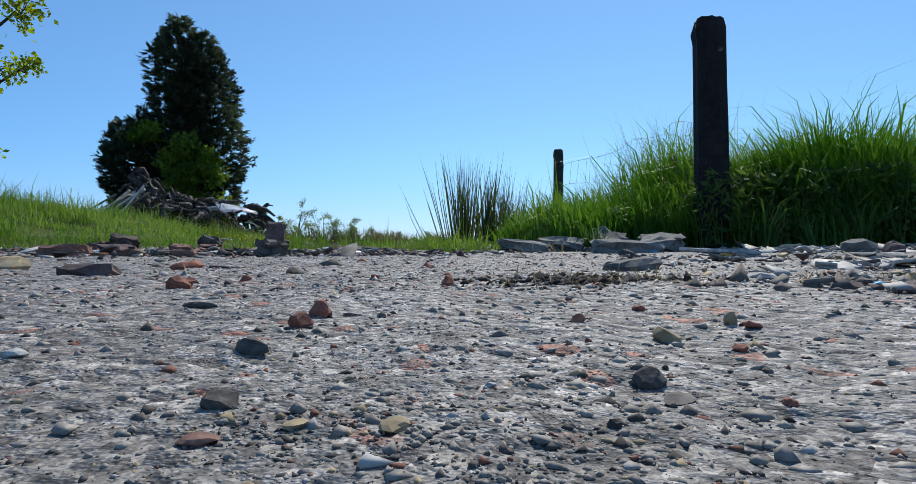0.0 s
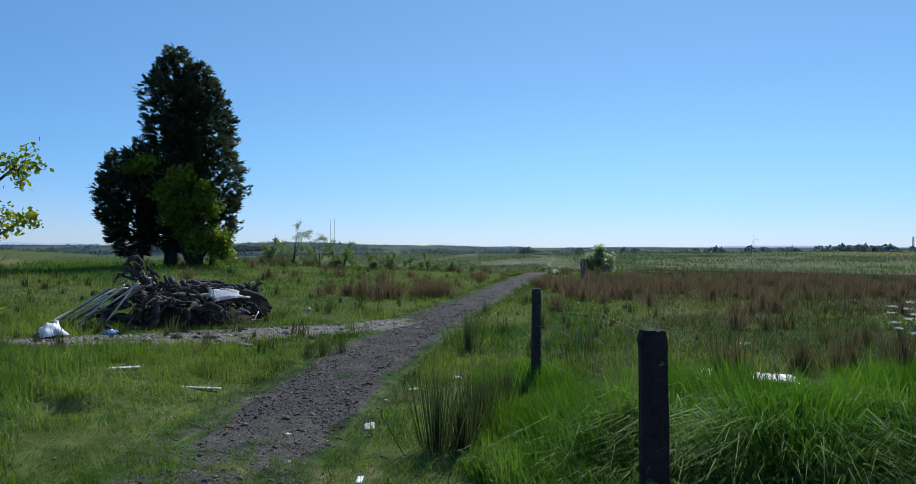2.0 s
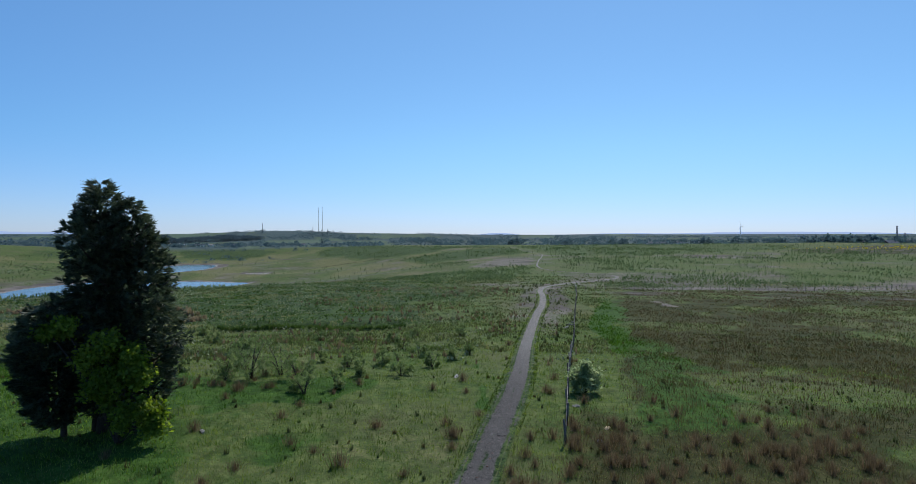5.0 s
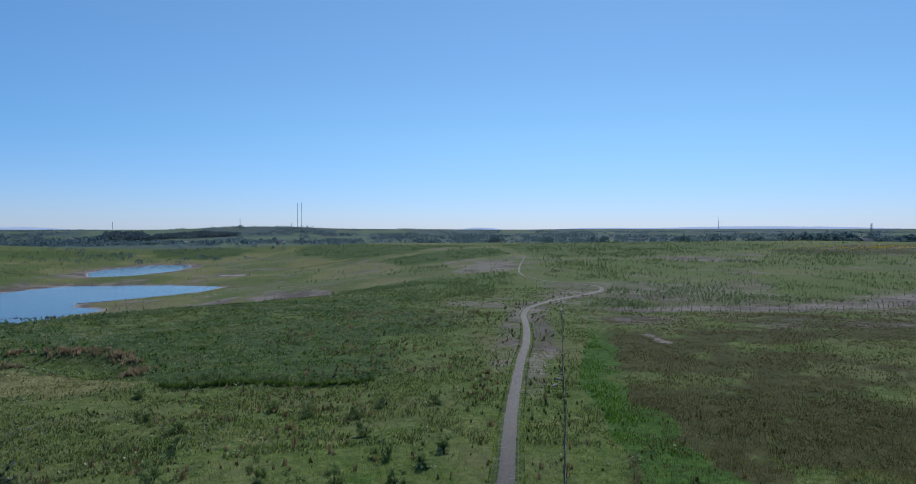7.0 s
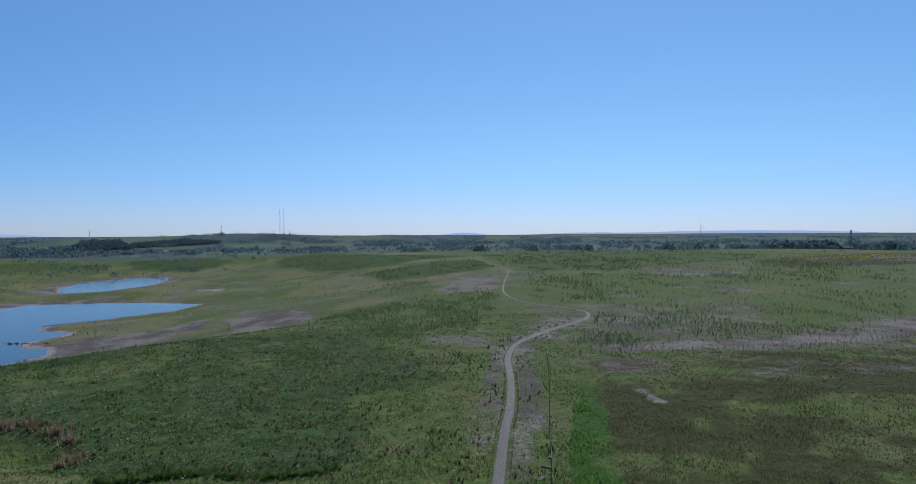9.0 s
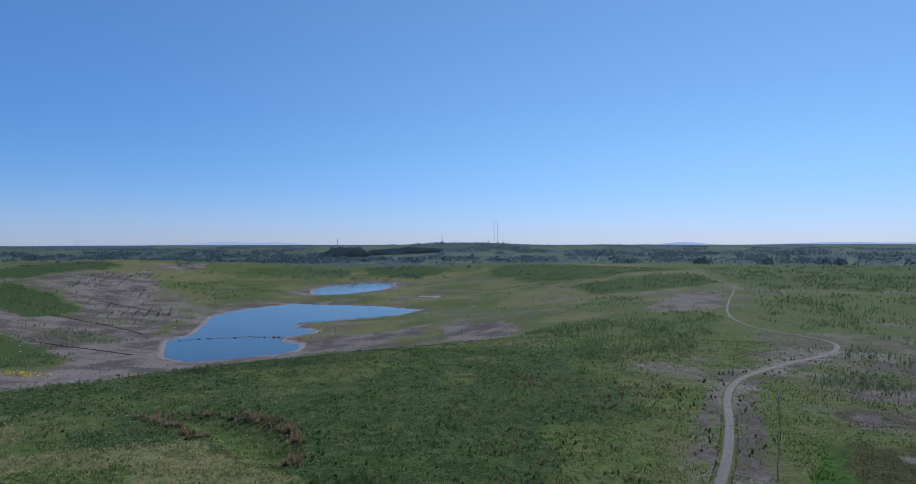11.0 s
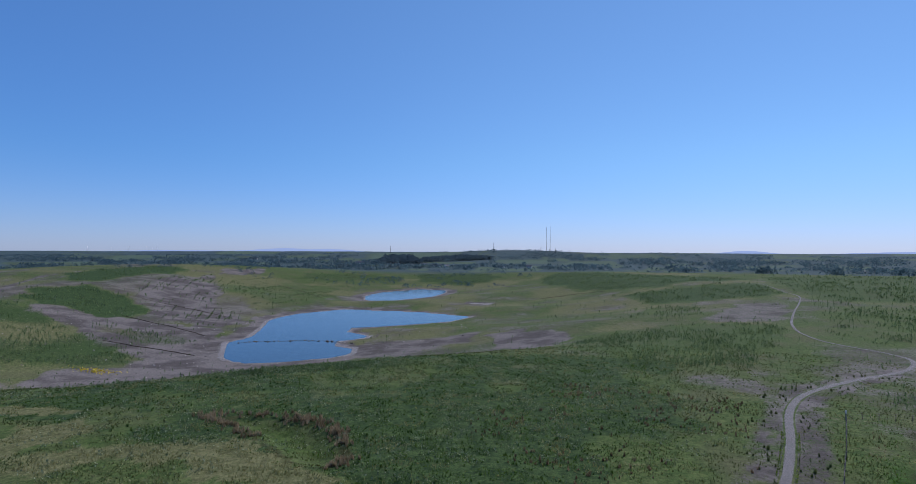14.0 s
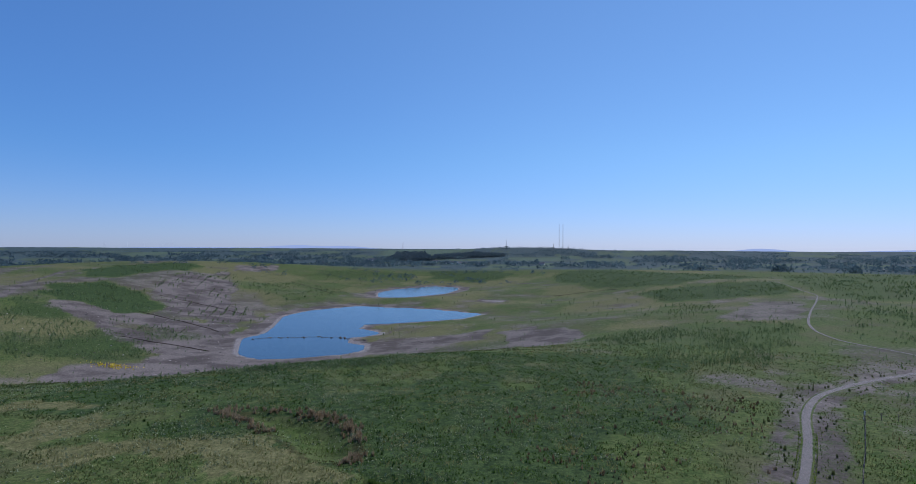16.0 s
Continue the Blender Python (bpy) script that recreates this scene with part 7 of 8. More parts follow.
# light sprigs and arching blades that stand out against the shaded foot of the verge
def sprig(seed, tall, pairs, leaf, droop):
    rng = np.random.default_rng(seed)
    pts, out = [], []
    for k in range(pairs):
        h = tall * (0.15 + 0.85 * k / pairs)
        for s in range(3):
            a = rng.uniform(0, 6.28)
            pts.append((0.02 * math.cos(a), 0.02 * math.sin(a), h)), out.append((math.cos(a), math.sin(a), 0.35 - droop))
    return leaves(np.array(pts), leaf * (1.2 - 0.6 * np.repeat(np.arange(pairs) / pairs, 3)), rng, out=np.array(out), stretch=3.0)


SPRIGS = [fast_mesh("herb_leaves", *sprig(400 + k, 0.30 + 0.07 * k, 9, 0.030, 0.25 * (k % 2)), SPRIG) for k in range(4)]
ARCHING = []
for k in range(3):
    rk = np.random.default_rng(440 + k)
    q = rk.normal(0, 0.02, (26, 2))
    ARCHING.append(fast_mesh("arching_blades", *blades(q[:, 0], q[:, 1], 0 * q[:, 0], rk.uniform(0.2, 0.42, 26), 0.014 + 0 * q[:, 0], rk, 0.55, 3), SPRIG))
srng = random.Random(88)
for k in range(40):
    hx = srng.uniform(0.5, 1.5) if k % 14 == 0 else srng.uniform(1.9, 5.6)
    hy = 3.42 + 0.04 * hx + srng.uniform(-0.12, 0.10)
    s = srng.uniform(0.5, 0.95) * (0.6 if hx < 1.6 else 1.0)
    plant = thing("verge_plant", pose(hx, hy, ground_z(hx, hy) - 0.01, srng.uniform(-14, 6), srng.uniform(-8, 8), srng.uniform(0, 360)), "light green leafy plant against the shaded verge" if k % 2 else "arching pale grass clump against the shaded verge", "plant", "plants at the foot of the verge")
    put("foliage", SPRIGS[k % 4] if k % 2 else ARCHING[k % 3], plant, Matrix.Diagonal((s, s, s, 1)))
    if k % 2:
        put("stalk", tube_mesh("stalk", [([(0, 0, -0.03), (0.004, 0, (0.30 + 0.07 * (k % 4)) * s)], [0.004, 0.0015])], BLADE_DRY, 4), plant)
# turf on the left and round the gateway
n = 88000
x, y = rng.uniform(-10.5, 1.2, n), 3.0 + 11 * rng.uniform(0, 1, n) ** 1.5
za, zb = zones(x, y)
bare = za[:, 0] + (fbm(x * 2.2, y * 2.2, 14) - 0.5) * 0.9
keep = track_free(x, y, 0.72 + 0.4 * fbm(x * 1.5, y * 1.5, 61)) & (rng.uniform(0, 1, n) > np.clip(bare * 1.7 - 0.10, 0, 0.97)) & ~((x > 0.2) & (y < 3.6)) & (np.hypot((x + 4.3) / 0.3, (y - 6.1) / 0.22) > 1)
x, y = x[keep], y[keep]
tuft = sstep(0.52, 0.75, fbm(x * 0.8, y * 0.8, 15))
grass("turf", x, y, (0.030 + 0.08 * tuft + 0.08 * sstep(0.55, 0.75, fbm(x * 2.4, y * 2.4, 19)) + 0.02 * sstep(3, 6, -x)) * np.exp(rng.normal(0, 0.35, len(x))), 0.0062 * np.exp(rng.normal(0, 0.3, len(x))) * (1 + 0.05 * y), BLADE_LAWN, 3, "short bright turf with taller tufts", 0.8, 2)
# trampled short turf in the gateway
n = 30000
x, y = rng.uniform(-4.2, 0.7, n), rng.uniform(3.0, 6.0, n)
za, zb = zones(x, y)
keep = (fbm(x * 1.9, y * 1.9, 63) + rng.normal(0, 0.06, n) > 0.46) & ((za[:, 0] < 0.55) | (rng.uniform(0, 1, n) < 0.12)) & ~((x > 0.3) & (y < 3.5))
x, y = x[keep], y[keep]
grass("trodden_turf", x, y, 0.028 + 0.05 * sstep(0.5, 0.7, fbm(x * 3, y * 3, 64)) * rng.uniform(0.4, 1.4, len(x)), 0.006 + 0 * x, BLADE_LAWN, 9, "short trodden turf across the gateway", 0.7, 2)
n = 2600
x, y = rng.uniform(-4.2, 0.7, n), rng.uniform(3.0, 6.5, n)
grass("dead_stalks", x, y, rng.uniform(0.03, 0.11, n), 0.004 + 0 * x, BLADE_DRY, 10, "short dead stalks in trodden turf", 1.4, 2)
n = 190
x, y = np.where(rng.uniform(0, 1, n) < 0.5, rng.normal(0.36, 0.09, n), rng.normal(0.85, 0.2, n)), rng.normal(0.94, 0.09, n)
grass("straw", x, y, rng.uniform(0.012, 0.05, n), 0.0022 + 0 * x, BLADE_DRY, 12, "short bits of straw on the gravel", 2.4, 2)
# fresh upright grass between the rushes and the gate post
n = 9000
x, y = rng.uniform(0.35, 2.0, n), 3.95 + 3.2 * rng.uniform(0, 1, n)
keep = (x > 0.45 + 0.4 * fbm(y, y * 0, 67)) & (fbm(x * 2, y * 2, 68) > 0.42)
x, y = x[keep], y[keep]
grass("fresh_grass", x, y, (0.20 + 0.30 * fbm(x * 1.5, y * 1.5, 69)) * np.exp(rng.normal(0, 0.2, len(x))), 0.0095 + 0 * x, BLADE_LAWN, 13, "fresh bright grass between rushes and gate post", 0.3, 2)
# meadow beyond, thinning out with distance
n = 300000
a = np.radians(rng.uniform(-44, 52, n))
r = 8.5 + 92 * rng.uniform(0, 1, n) ** 1.45
x, y = 0.5 - np.sin(a) * r, np.cos(a) * r
za, zb = zones(x, y)
keep = track_free(x, y, 1.0) & (rng.uniform(0, 1, n) > np.clip(za[:, 0] * 1.5 - 0.15, 0, 0.97)) & (y > 8)
x, y, r, za = x[keep], y[keep], r[keep], za[keep]
heathy = (za[:, 2] + rng.normal(0, 0.15, len(x))) > 0.45
zb = zb[keep]
mossy = (zb[:, 0] + rng.normal(0, 0.15, len(x))) > 0.42
lushy = (za[:, 3] + rng.normal(0, 0.15, len(x))) > 0.5
tall = (0.05 + 0.10 * fbm(x / 2.5, y / 2.5, 16) + 0.16 * sstep(0.5, 0.72, fbm(x / 0.9, y / 0.9, 26))) * np.exp(rng.normal(0, 0.3, len(x)))
wide = 0.008 + 0.0007 * r
for pick, mat, name, label, k in ((heathy, HEATH, "heath_grass", "brown heath grass and rushes", 1.5), (lushy & ~heathy, BLADE_FIELD, "lush_grass", "lush green pasture strip", 1.1), (mossy & ~heathy & ~lushy, MOSS, "mossy_grass", "dark mossy wet grass", 0.9), (~heathy & ~lushy & ~mossy, BLADE_MEADOW, "meadow_grass", "mixed olive meadow grass", 1.0)):
    grass(name, x[pick], y[pick], tall[pick] * k, wide[pick], mat, 4, label, 0.75, 1)
# short ragged growth that creeps in from both edges of the track
p = np.array(dense_even(TRACK_LINE, 0.25))
p = p[(p[:, 1] > 6) & (p[:, 1] < 150)]
n = 26000
w = 1 / (12 + p[:, 1])
k = rng.choice(len(p), n, p=w / w.sum())
side = rng.choice([-1, 1], n) * (1.45 - 0.85 * rng.uniform(0, 1, n) ** 2.2)
side = np.where(rng.uniform(0, 1, n) < 0.06, rng.normal(0, 0.10, n), side)
x, y = p[k, 0] + side, p[k, 1] + rng.uniform(-0.3, 0.3, n)
keep = fbm(x / 0.8, y / 1.3, 27) + 0.35 * (np.abs(side) - 0.9) > 0.46
x, y = x[keep], y[keep]
kinds = fbm(x / 1.9, y / 1.9, 30) + rng.normal(0, 0.1, len(x))
for pick, mat, name, label in ((kinds < 0.5, BLADE_MEADOW, "track_edge_grass", "short green grass creeping over the track edge"), (kinds >= 0.5, MOSS, "track_edge_moss_grass", "dark mossy grass along the track edge")):
    grass(name, x[pick], y[pick], (0.05 + 0.0006 * y[pick]) * np.exp(rng.normal(0, 0.4, pick.sum())), 0.009 + 0.0008 * y[pick], mat, 15, label, 0.7, 1)
# bright lush turf on both sides of the cypress clump
n = 26000
x, y = rng.uniform(-50, -11, n), rng.uniform(28, 66, n)
keep = patch(x, y, BRIGHT_TURF, 2, 3, 4) + rng.normal(0, 0.15, n) > 0.5
x, y = x[keep], y[keep]
grass("bright_turf", x, y, (0.10 + 0.16 * fbm(x / 1.8, y / 1.8, 34)) * np.exp(rng.normal(0, 0.3, len(x))), 0.028 + 0.0006 * y, BLADE_LAWN, 17, "bright lush turf beside the cypress clump", 0.6, 1)
# a finer sward close by: straw left from last year, fresh blades and dark sedge between
n = 66000
a = np.radians(rng.uniform(-44, 50, n))
r = 7.5 + 34 * rng.uniform(0, 1, n) ** 1.3
x, y = 0.5 - np.sin(a) * r, np.cos(a) * r
keep = track_free(x, y, 1.0) & (y > 7) & (fbm(x / 1.7, y / 1.7, 28) > 0.36)
x, y, r = x[keep], y[keep], r[keep]
kinds = fbm(x / 2.8, y / 2.8, 29) + rng.normal(0, 0.12, len(x))
for pick, mat, name, label, k in ((kinds < 0.42, RUSH_GREEN, "sedge", "dark sedge blades in the meadow", 0.13), ((kinds >= 0.42) & (kinds < 0.56), BLADE_LAWN, "young_grass", "fresh young blades in the meadow", 0.09), (kinds >= 0.56, BLADE_STRAW, "old_straw", "pale straw left standing in the meadow", 0.12)):
    grass(name, x[pick], y[pick], k * np.exp(rng.normal(0, 0.35, pick.sum())), 0.006 + 0.0006 * r[pick], mat, 14, label, 0.6, 1)
# far turf: broad blades that break up the plateau and the fields
n = 260000
a = np.radians(rng.uniform(-44, 66, n))
r = 58 + 202 * rng.uniform(0, 1, n) ** 1.1
x, y = 4 - np.sin(a) * r, 10 + np.cos(a) * r
keep = fbm(x / 3.5, y / 3.5, 18) > 0.44
x, y, r = x[keep], y[keep], r[keep]
za, zb = zones(x, y)
keep = track_free(x, y, 1.3) & (rng.uniform(0, 1, len(x)) > np.clip(np.maximum(za[:, 0], za[:, 1]) * 1.2, 0, 0.97))
x, y, r, za, zb = x[keep], y[keep], r[keep], za[keep], zb[keep]
pick_h = (za[:, 2] + rng.normal(0, 0.15, len(x))) > 0.45
pick_l = ~pick_h & ((za[:, 3] + rng.normal(0, 0.12, len(x))) > 0.5)
pick_d = ~pick_h & ~pick_l & ((zb[:, 0] + rng.normal(0, 0.2, len(x))) > 0.42)
pick_p = pick_d & (fbm(x / 2.4, y / 2.4, 19) + 0.5 * (fbm(x / 16, y / 16, 20) - 0.5) > 0.60)
pick_d = pick_d & ~pick_p
rest = ~pick_h & ~pick_l & ~pick_d & ~pick_p
pick_p = pick_p | (rest & (zb[:, 1] + rng.normal(0, 0.15, len(x)) > 0.5))
rest = rest & ~pick_p
tall = (0.16 + 0.26 * fbm(x / 4, y / 4, 17)) * np.exp(rng.normal(0, 0.3, len(x))) * np.where(pick_h, 0.5, np.where(pick_d, 0.75, 1.0))
wide = 0.04 + 0.0014 * r
for pick, mat, name, label in ((pick_h, HEATH, "heath_tussocks", "dark brown heath tussocks on the field"), (pick_l, BLADE_FIELD, "lush_strip", "bright green strip beside the fence"),
                               (pick_d, HERB, "rank_meadow", "dark rank meadow on the plateau"), (pick_p, BLADE_STRAW, "bleached_meadow", "bleached grass among the rank meadow"), (rest, FAR_TURF, "rough_grass", "rough olive grass on the plateau")):
    grass(name, x[pick], y[pick], tall[pick], wide[pick], mat, 6, label, 0.55, 1)

# upright rusty stems standing over the olive field
n = 52000
x, y = rng.uniform(10, 165, n), 38 + 138 * rng.uniform(0, 1, n) ** 1.15
keep = (x > fence_x(y) + 4) & (x < y * 0.95 + 6) & (y < np.interp(x, [q[0] for q in FENCE_FAR], [q[1] for q in FENCE_FAR]) - 2)
keep &= (fbm(x / 11, y / 8, 31) + 0.5 * (fbm(x / 2.2, y / 2.2, 32) - 0.5) > 0.48)
x, y = x[keep], y[keep]
keep = zones(x, y)[0][:, 3] < 0.35
x, y = x[keep], y[keep]
grass("rusty_rushes", x, y, (0.22 + 0.25 * fbm(x / 5, y / 5, 33)) * np.exp(rng.normal(0, 0.25, len(x))), 0.018 + 0.0006 * y, RUST, 16, "rusty brown rush stems over the olive field", 0.25, 1)


# rush tufts: a few shapes, set out one by one
def rush_tuft(seed, stems, tall, spread, material):
    rng = np.random.default_rng(seed)
    a, r = rng.uniform(0, 6.28, stems), np.abs(rng.normal(0, spread, stems))
    x, y = np.cos(a) * r, np.sin(a) * r
    v, f = blades(x, y, 0 * x - 0.03, tall * rng.uniform(0.55, 1.1, stems), 0.0135 + 0 * x, rng, 0.10, 2)
    lean = np.repeat(np.stack([np.cos(a), np.sin(a)], 1) * (r / spread)[:, None] * 0.22, 5, 0) * v[:, 2:3]
    v[:, :2] += lean
    return fast_mesh("rush_tuft", v, f, material)


TUFTS = [rush_tuft(200 + k, 150, 0.85, 0.17 + 0.03 * k, RUSH) for k in range(4)]
GREEN_TUFTS = [rush_tuft(220 + k, 130, 1.05, 0.17 + 0.04 * k, RUSH_GREEN) for k in range(3)]
rng = random.Random(12)
spots = []
for cx, cy, sx, sy, n in ((-2.4, 23.2, 1.0, 1.5, 22), (-5.0, 22.8, 0.5, 0.5, 3), (7.0, 26.0, 2.0, 2.6, 26), (12.5, 28.0, 3.2, 3.5, 34), (5.6, 24.0, 1.0, 1.6, 12), (18.5, 30.0, 4.0, 4.0, 44), (14.0, 36.0, 5.0, 3.5, 40), (24.0, 34.0, 4.0, 4.0, 34), (9.0, 34.5, 2.0, 3.0, 14), (6.0, 31.0, 1.0, 4.0, 10),
                          (-1.8, 26.5, 1.2, 1.8, 6), (-7.0, 33.0, 5.0, 5.0, 8), (-14.0, 47.0, 3.0, 2.5, 16), (-19.0, 55.0, 4.0, 4.0, 10), (2.0, 45.0, 1.0, 8.0, 10), (8.8, 60.0, 0.8, 12.0, 14), (-6.0, 40.0, 6.0, 4.0, 8), (9.0, 17.0, 3.0, 2.5, 8)):
    spots += [(rng.gauss(cx, sx), rng.gauss(cy, sy)) for _ in range(n)]
for tx, ty in spots:
    if float(line_dist(np.array([tx]), np.array([ty]), TRACK_LINE)[0]) < 1.4:
        continue
    s = rng.uniform(0.55, 1.05)
    m = pose(tx, ty, ground_z(tx, ty), 0, 0, rng.uniform(0, 360)) @ Matrix.Diagonal((s * 1.15, s * 1.15, s, 1))
    tuft = thing("rush_tuft", m, "brown rush tuft standing in the meadow", "rushes", "rush tufts on the meadow")
    put("foliage", rng.choice(TUFTS), tuft, kind="stuff")
for tx, ty, s in ((0.08, 5.6, 0.90), (0.34, 5.5, 0.78), (0.5, 5.9, 0.72), (0.6, 6.4, 0.66), (0.75, 6.9, 0.66), (0.95, 7.3, 0.6), (0.45, 11.1, 0.85), (-2.3, 10.3, 0.4), (-2.0, 10.6, 0.35), (-2.55, 10.2, 0.35), (2.4, 15.0, 0.5), (1.0, 17.5, 0.5), (2.6, 20.5, 0.55)):
    m = pose(tx, ty, ground_z(tx, ty), 0, 0, tx * 400) @ Matrix.Diagonal((s * 0.9, s * 0.9, s, 1))
    clump = thing("rush_clump", m, "dark green spiky rush clump beside the track", "rushes", "rush clumps by the gateway")
    put("foliage", GREEN_TUFTS[int(abs(tx * 10)) % 3], clump, kind="stuff")

for k, (tx, ty, s) in enumerate(((4.2, 7.6, 0.85), (4.05, 7.8, 0.7), (6.1, 8.5, 0.6), (5.5, 8.4, 0.55), (5.8, 8.8, 0.5), (6.5, 8.8, 0.6), (7.6, 9.1, 0.65), (7.9, 9.6, 0.6), (8.7, 11.9, 0.5), (9.2, 12.3, 0.5), (8.7, 15.0, 0.45), (8.2, 14.6, 0.4), (3.5, 8.4, 0.4))):
    tuft = thing("rush_tuft", pose(tx, ty, ground_z(tx, ty), 0, 0, 53 * k) @ Matrix.Diagonal((s, s, s, 1)), "mixed brown rush tuft beside the dumped sheets", "rushes", "rush tufts beside the dumped sheets")
    put("foliage", TUFTS[k % 4], tuft, kind="stuff")
    if k % 2:
        put("green_foliage", GREEN_TUFTS[k % 3], tuft, label="green rush foliage", kind="stuff")


def tussock_field(name, x, y, tall, material, seed, label, per=9):
    """Far tufts in one mesh, each a fan of broad blades."""
    rng = np.random.default_rng(seed)
    n = len(x)
    bx, by = np.repeat(x, per) + rng.normal(0, 0.13, n * per) * np.repeat(tall, per), np.repeat(y, per) + rng.normal(0, 0.13, n * per) * np.repeat(tall, per)
    v, f = blades(bx, by, np.repeat(height(x, y), per) - 0.02, np.repeat(tall, per) * rng.uniform(0.6, 1.1, n * per), np.repeat(0.012 + 0.0011 * np.hypot(x, y), per), rng, 0.22, 1)
    return put(name, fast_mesh(name, v, f, material), label=label, category="rushes", kind="stuff")


rng = np.random.default_rng(202)
rim = np.array(dense_even([(-84, 114), (-73, 111.5), (-65, 108)], 0.24) + dense_even([(-82, 115), (-73, 119.6), (-66, 120.5)], 0.4) + dense_even([(-66, 120.5), (-57, 119.3), (-50.7, 115), (-44, 107), (-43, 101)], 0.13))
rim = rim[vnoise(rim[:, 0] / 2.2, rim[:, 1] / 2.2, 5) > 0.32]
rim = rim + rng.normal(0, 1.0, rim.shape)
tussock_field("pit_rushes", rim[:, 0], rim[:, 1], rng.uniform(0.55, 1.25, len(rim)), PALE_RUSH, 1, "brown rushes round the edge of a small pit", 20)
n = 900
x, y = rng.uniform(-32, 18, n), rng.uniform(58, 175, n)
keep = (line_dist(x, y, TRACK_LINE) > 2.2) & (vnoise(x / 9, y / 9, 3) > 0.52)
tussock_field("plateau_rushes", x[keep], y[keep], rng.uniform(0.35, 0.9, keep.sum()), RUSH, 2, "scattered brown rush tufts on the plateau", 14)
p = np.array(dense_even(smooth_line(TRACK[9:18], 8), 0.9))
x, y = p[:, 0] + rng.choice([-1, 1], len(p)) * rng.uniform(1.7, 7.5, len(p)) * (1 + 40 * (vnoise(p[:, 1] / 7, p[:, 1] * 0, 9) < 0.45)), p[:, 1] + rng.normal(0, 0.5, len(p))
tussock_field("trackside_rushes", x, y, rng.uniform(0.4, 0.95, len(x)), RUSH_GREEN, 3, "dark rush tufts beside the far track", 16)
n = 900
x, y = rng.uniform(10, 150, n), rng.uniform(32, 178, n)
keep = (x > fence_x(y) + 1.5) & (x < y * 0.95) & (y < np.interp(x, [q[0] for q in FENCE_FAR], [q[1] for q in FENCE_FAR]) - 2) & (vnoise(x / 12, y / 12, 6) > 0.4)
tussock_field("field_rushes", x[keep], y[keep], rng.uniform(0.15, 0.38, keep.sum()), HEATH, 4, "dark brown rushes over the field", 9)

# planted saplings over the reclaimed ground, in rows and thickets
n = 120000
a = np.radians(rng.uniform(-42, 66, n))
r = np.exp(rng.uniform(math.log(160), math.log(1080), n))
x, y = 6 - np.sin(a) * r, 26 + np.cos(a) * r
# on the spoil slope they stand in drilled rows
rows = (patch(x, y, SPOIL_SLOPE) > 0.5) & (rng.uniform(0, 1, n) < 0.8)
u, w = 0.77 * x + 0.64 * y, -0.64 * x + 0.77 * y
u = np.where(rows, np.round(u / 8) * 8 + rng.normal(0, 0.5, n), u)
x, y = 0.77 * u - 0.64 * w, 0.64 * u + 0.77 * w
sd = np.minimum(poly_sd(x, y, POND_A), poly_sd(x, y, POND_B))
clump = 1.5 * sstep(0.42, 0.62, fbm(x / 11, y / 22, 44)) + 0.12
field = (x > 30) & (y < np.interp(x, [q[0] for q in FENCE_FAR], [q[1] for q in FENCE_FAR]) + 3)
keep = (rng.uniform(0, 1, n) < 0.85 * planted(x, y) * clump) & (sd > 9) & (line_dist(x, y, TRACK_LINE) > 3.5) & ~field
x, y = x[keep], y[keep]
tall = rng.uniform(0.6, 1.7, len(x)) * (0.7 + 0.6 * fbm(x / 60, y / 60, 45)) * (1 + 0.7 * sstep(280, 600, np.hypot(x, y)))
per = 8
k = np.repeat(np.arange(len(x)), per)
h = rng.uniform(0.0, 0.72, len(k))
a = rng.uniform(0, 6.28, len(k))
foot = np.stack([x[k], y[k], height(x, y)[k] + h * tall[k]], 1)
reach = (0.36 - 0.30 * h) * tall[k] * rng.uniform(0.5, 1.3, len(k))
tip = foot + np.stack([np.cos(a) * reach, np.sin(a) * reach, tall[k] * rng.uniform(0.22, 0.42, len(k))], 1)
half = np.stack([-np.sin(a), np.cos(a), 0.5 * np.sin(a * 3)], 1) * (tall[k] * 0.075 * (1 + 0.0009 * np.hypot(x, y)[k]))[:, None]
mid = foot * 0.5 + tip * 0.5
v = np.stack([foot, mid + half, tip, mid - half], 1).reshape(-1, 3)
i = np.arange(len(k))[:, None] * 4
put("plantation", fast_mesh("plantation", v, np.concatenate([i + [[0, 1, 2]], i + [[0, 2, 3]]], 0), SAPLING_LEAF), label="young planted birch saplings on reclaimed ground", category="saplings", kind="stuff")

# stones along the pond's edge and the drowned bar across it
loose_stones("pond_stones", 130, 61, lambda rng, n: (lambda t: (-268 + 74 * t + rng.normal(0, 2.0, n), 322 + 14 * np.sin(t * 3) + 22 * t + rng.normal(0, 1.6, n)))(rng.uniform(0, 1, n)), lambda rng, n, x, y: np.exp(rng.normal(0, 0.4, n)) * 0.45, ((FLINT, 0.7), (SLATE, 0.3)), "dark stones breaking the pond's surface")
loose_stones("spoil_stones", 1800, 62, lambda rng, n: (rng.uniform(-420, -130, n), rng.uniform(200, 460, n)), lambda rng, n, x, y: np.exp(rng.normal(0, 0.4, n)) * 0.35 * (poly_sd(x, y, POND_A) > 3), ((PEBBLE, 0.5), (SLATE, 0.5)), "scattered stones on bare spoil")

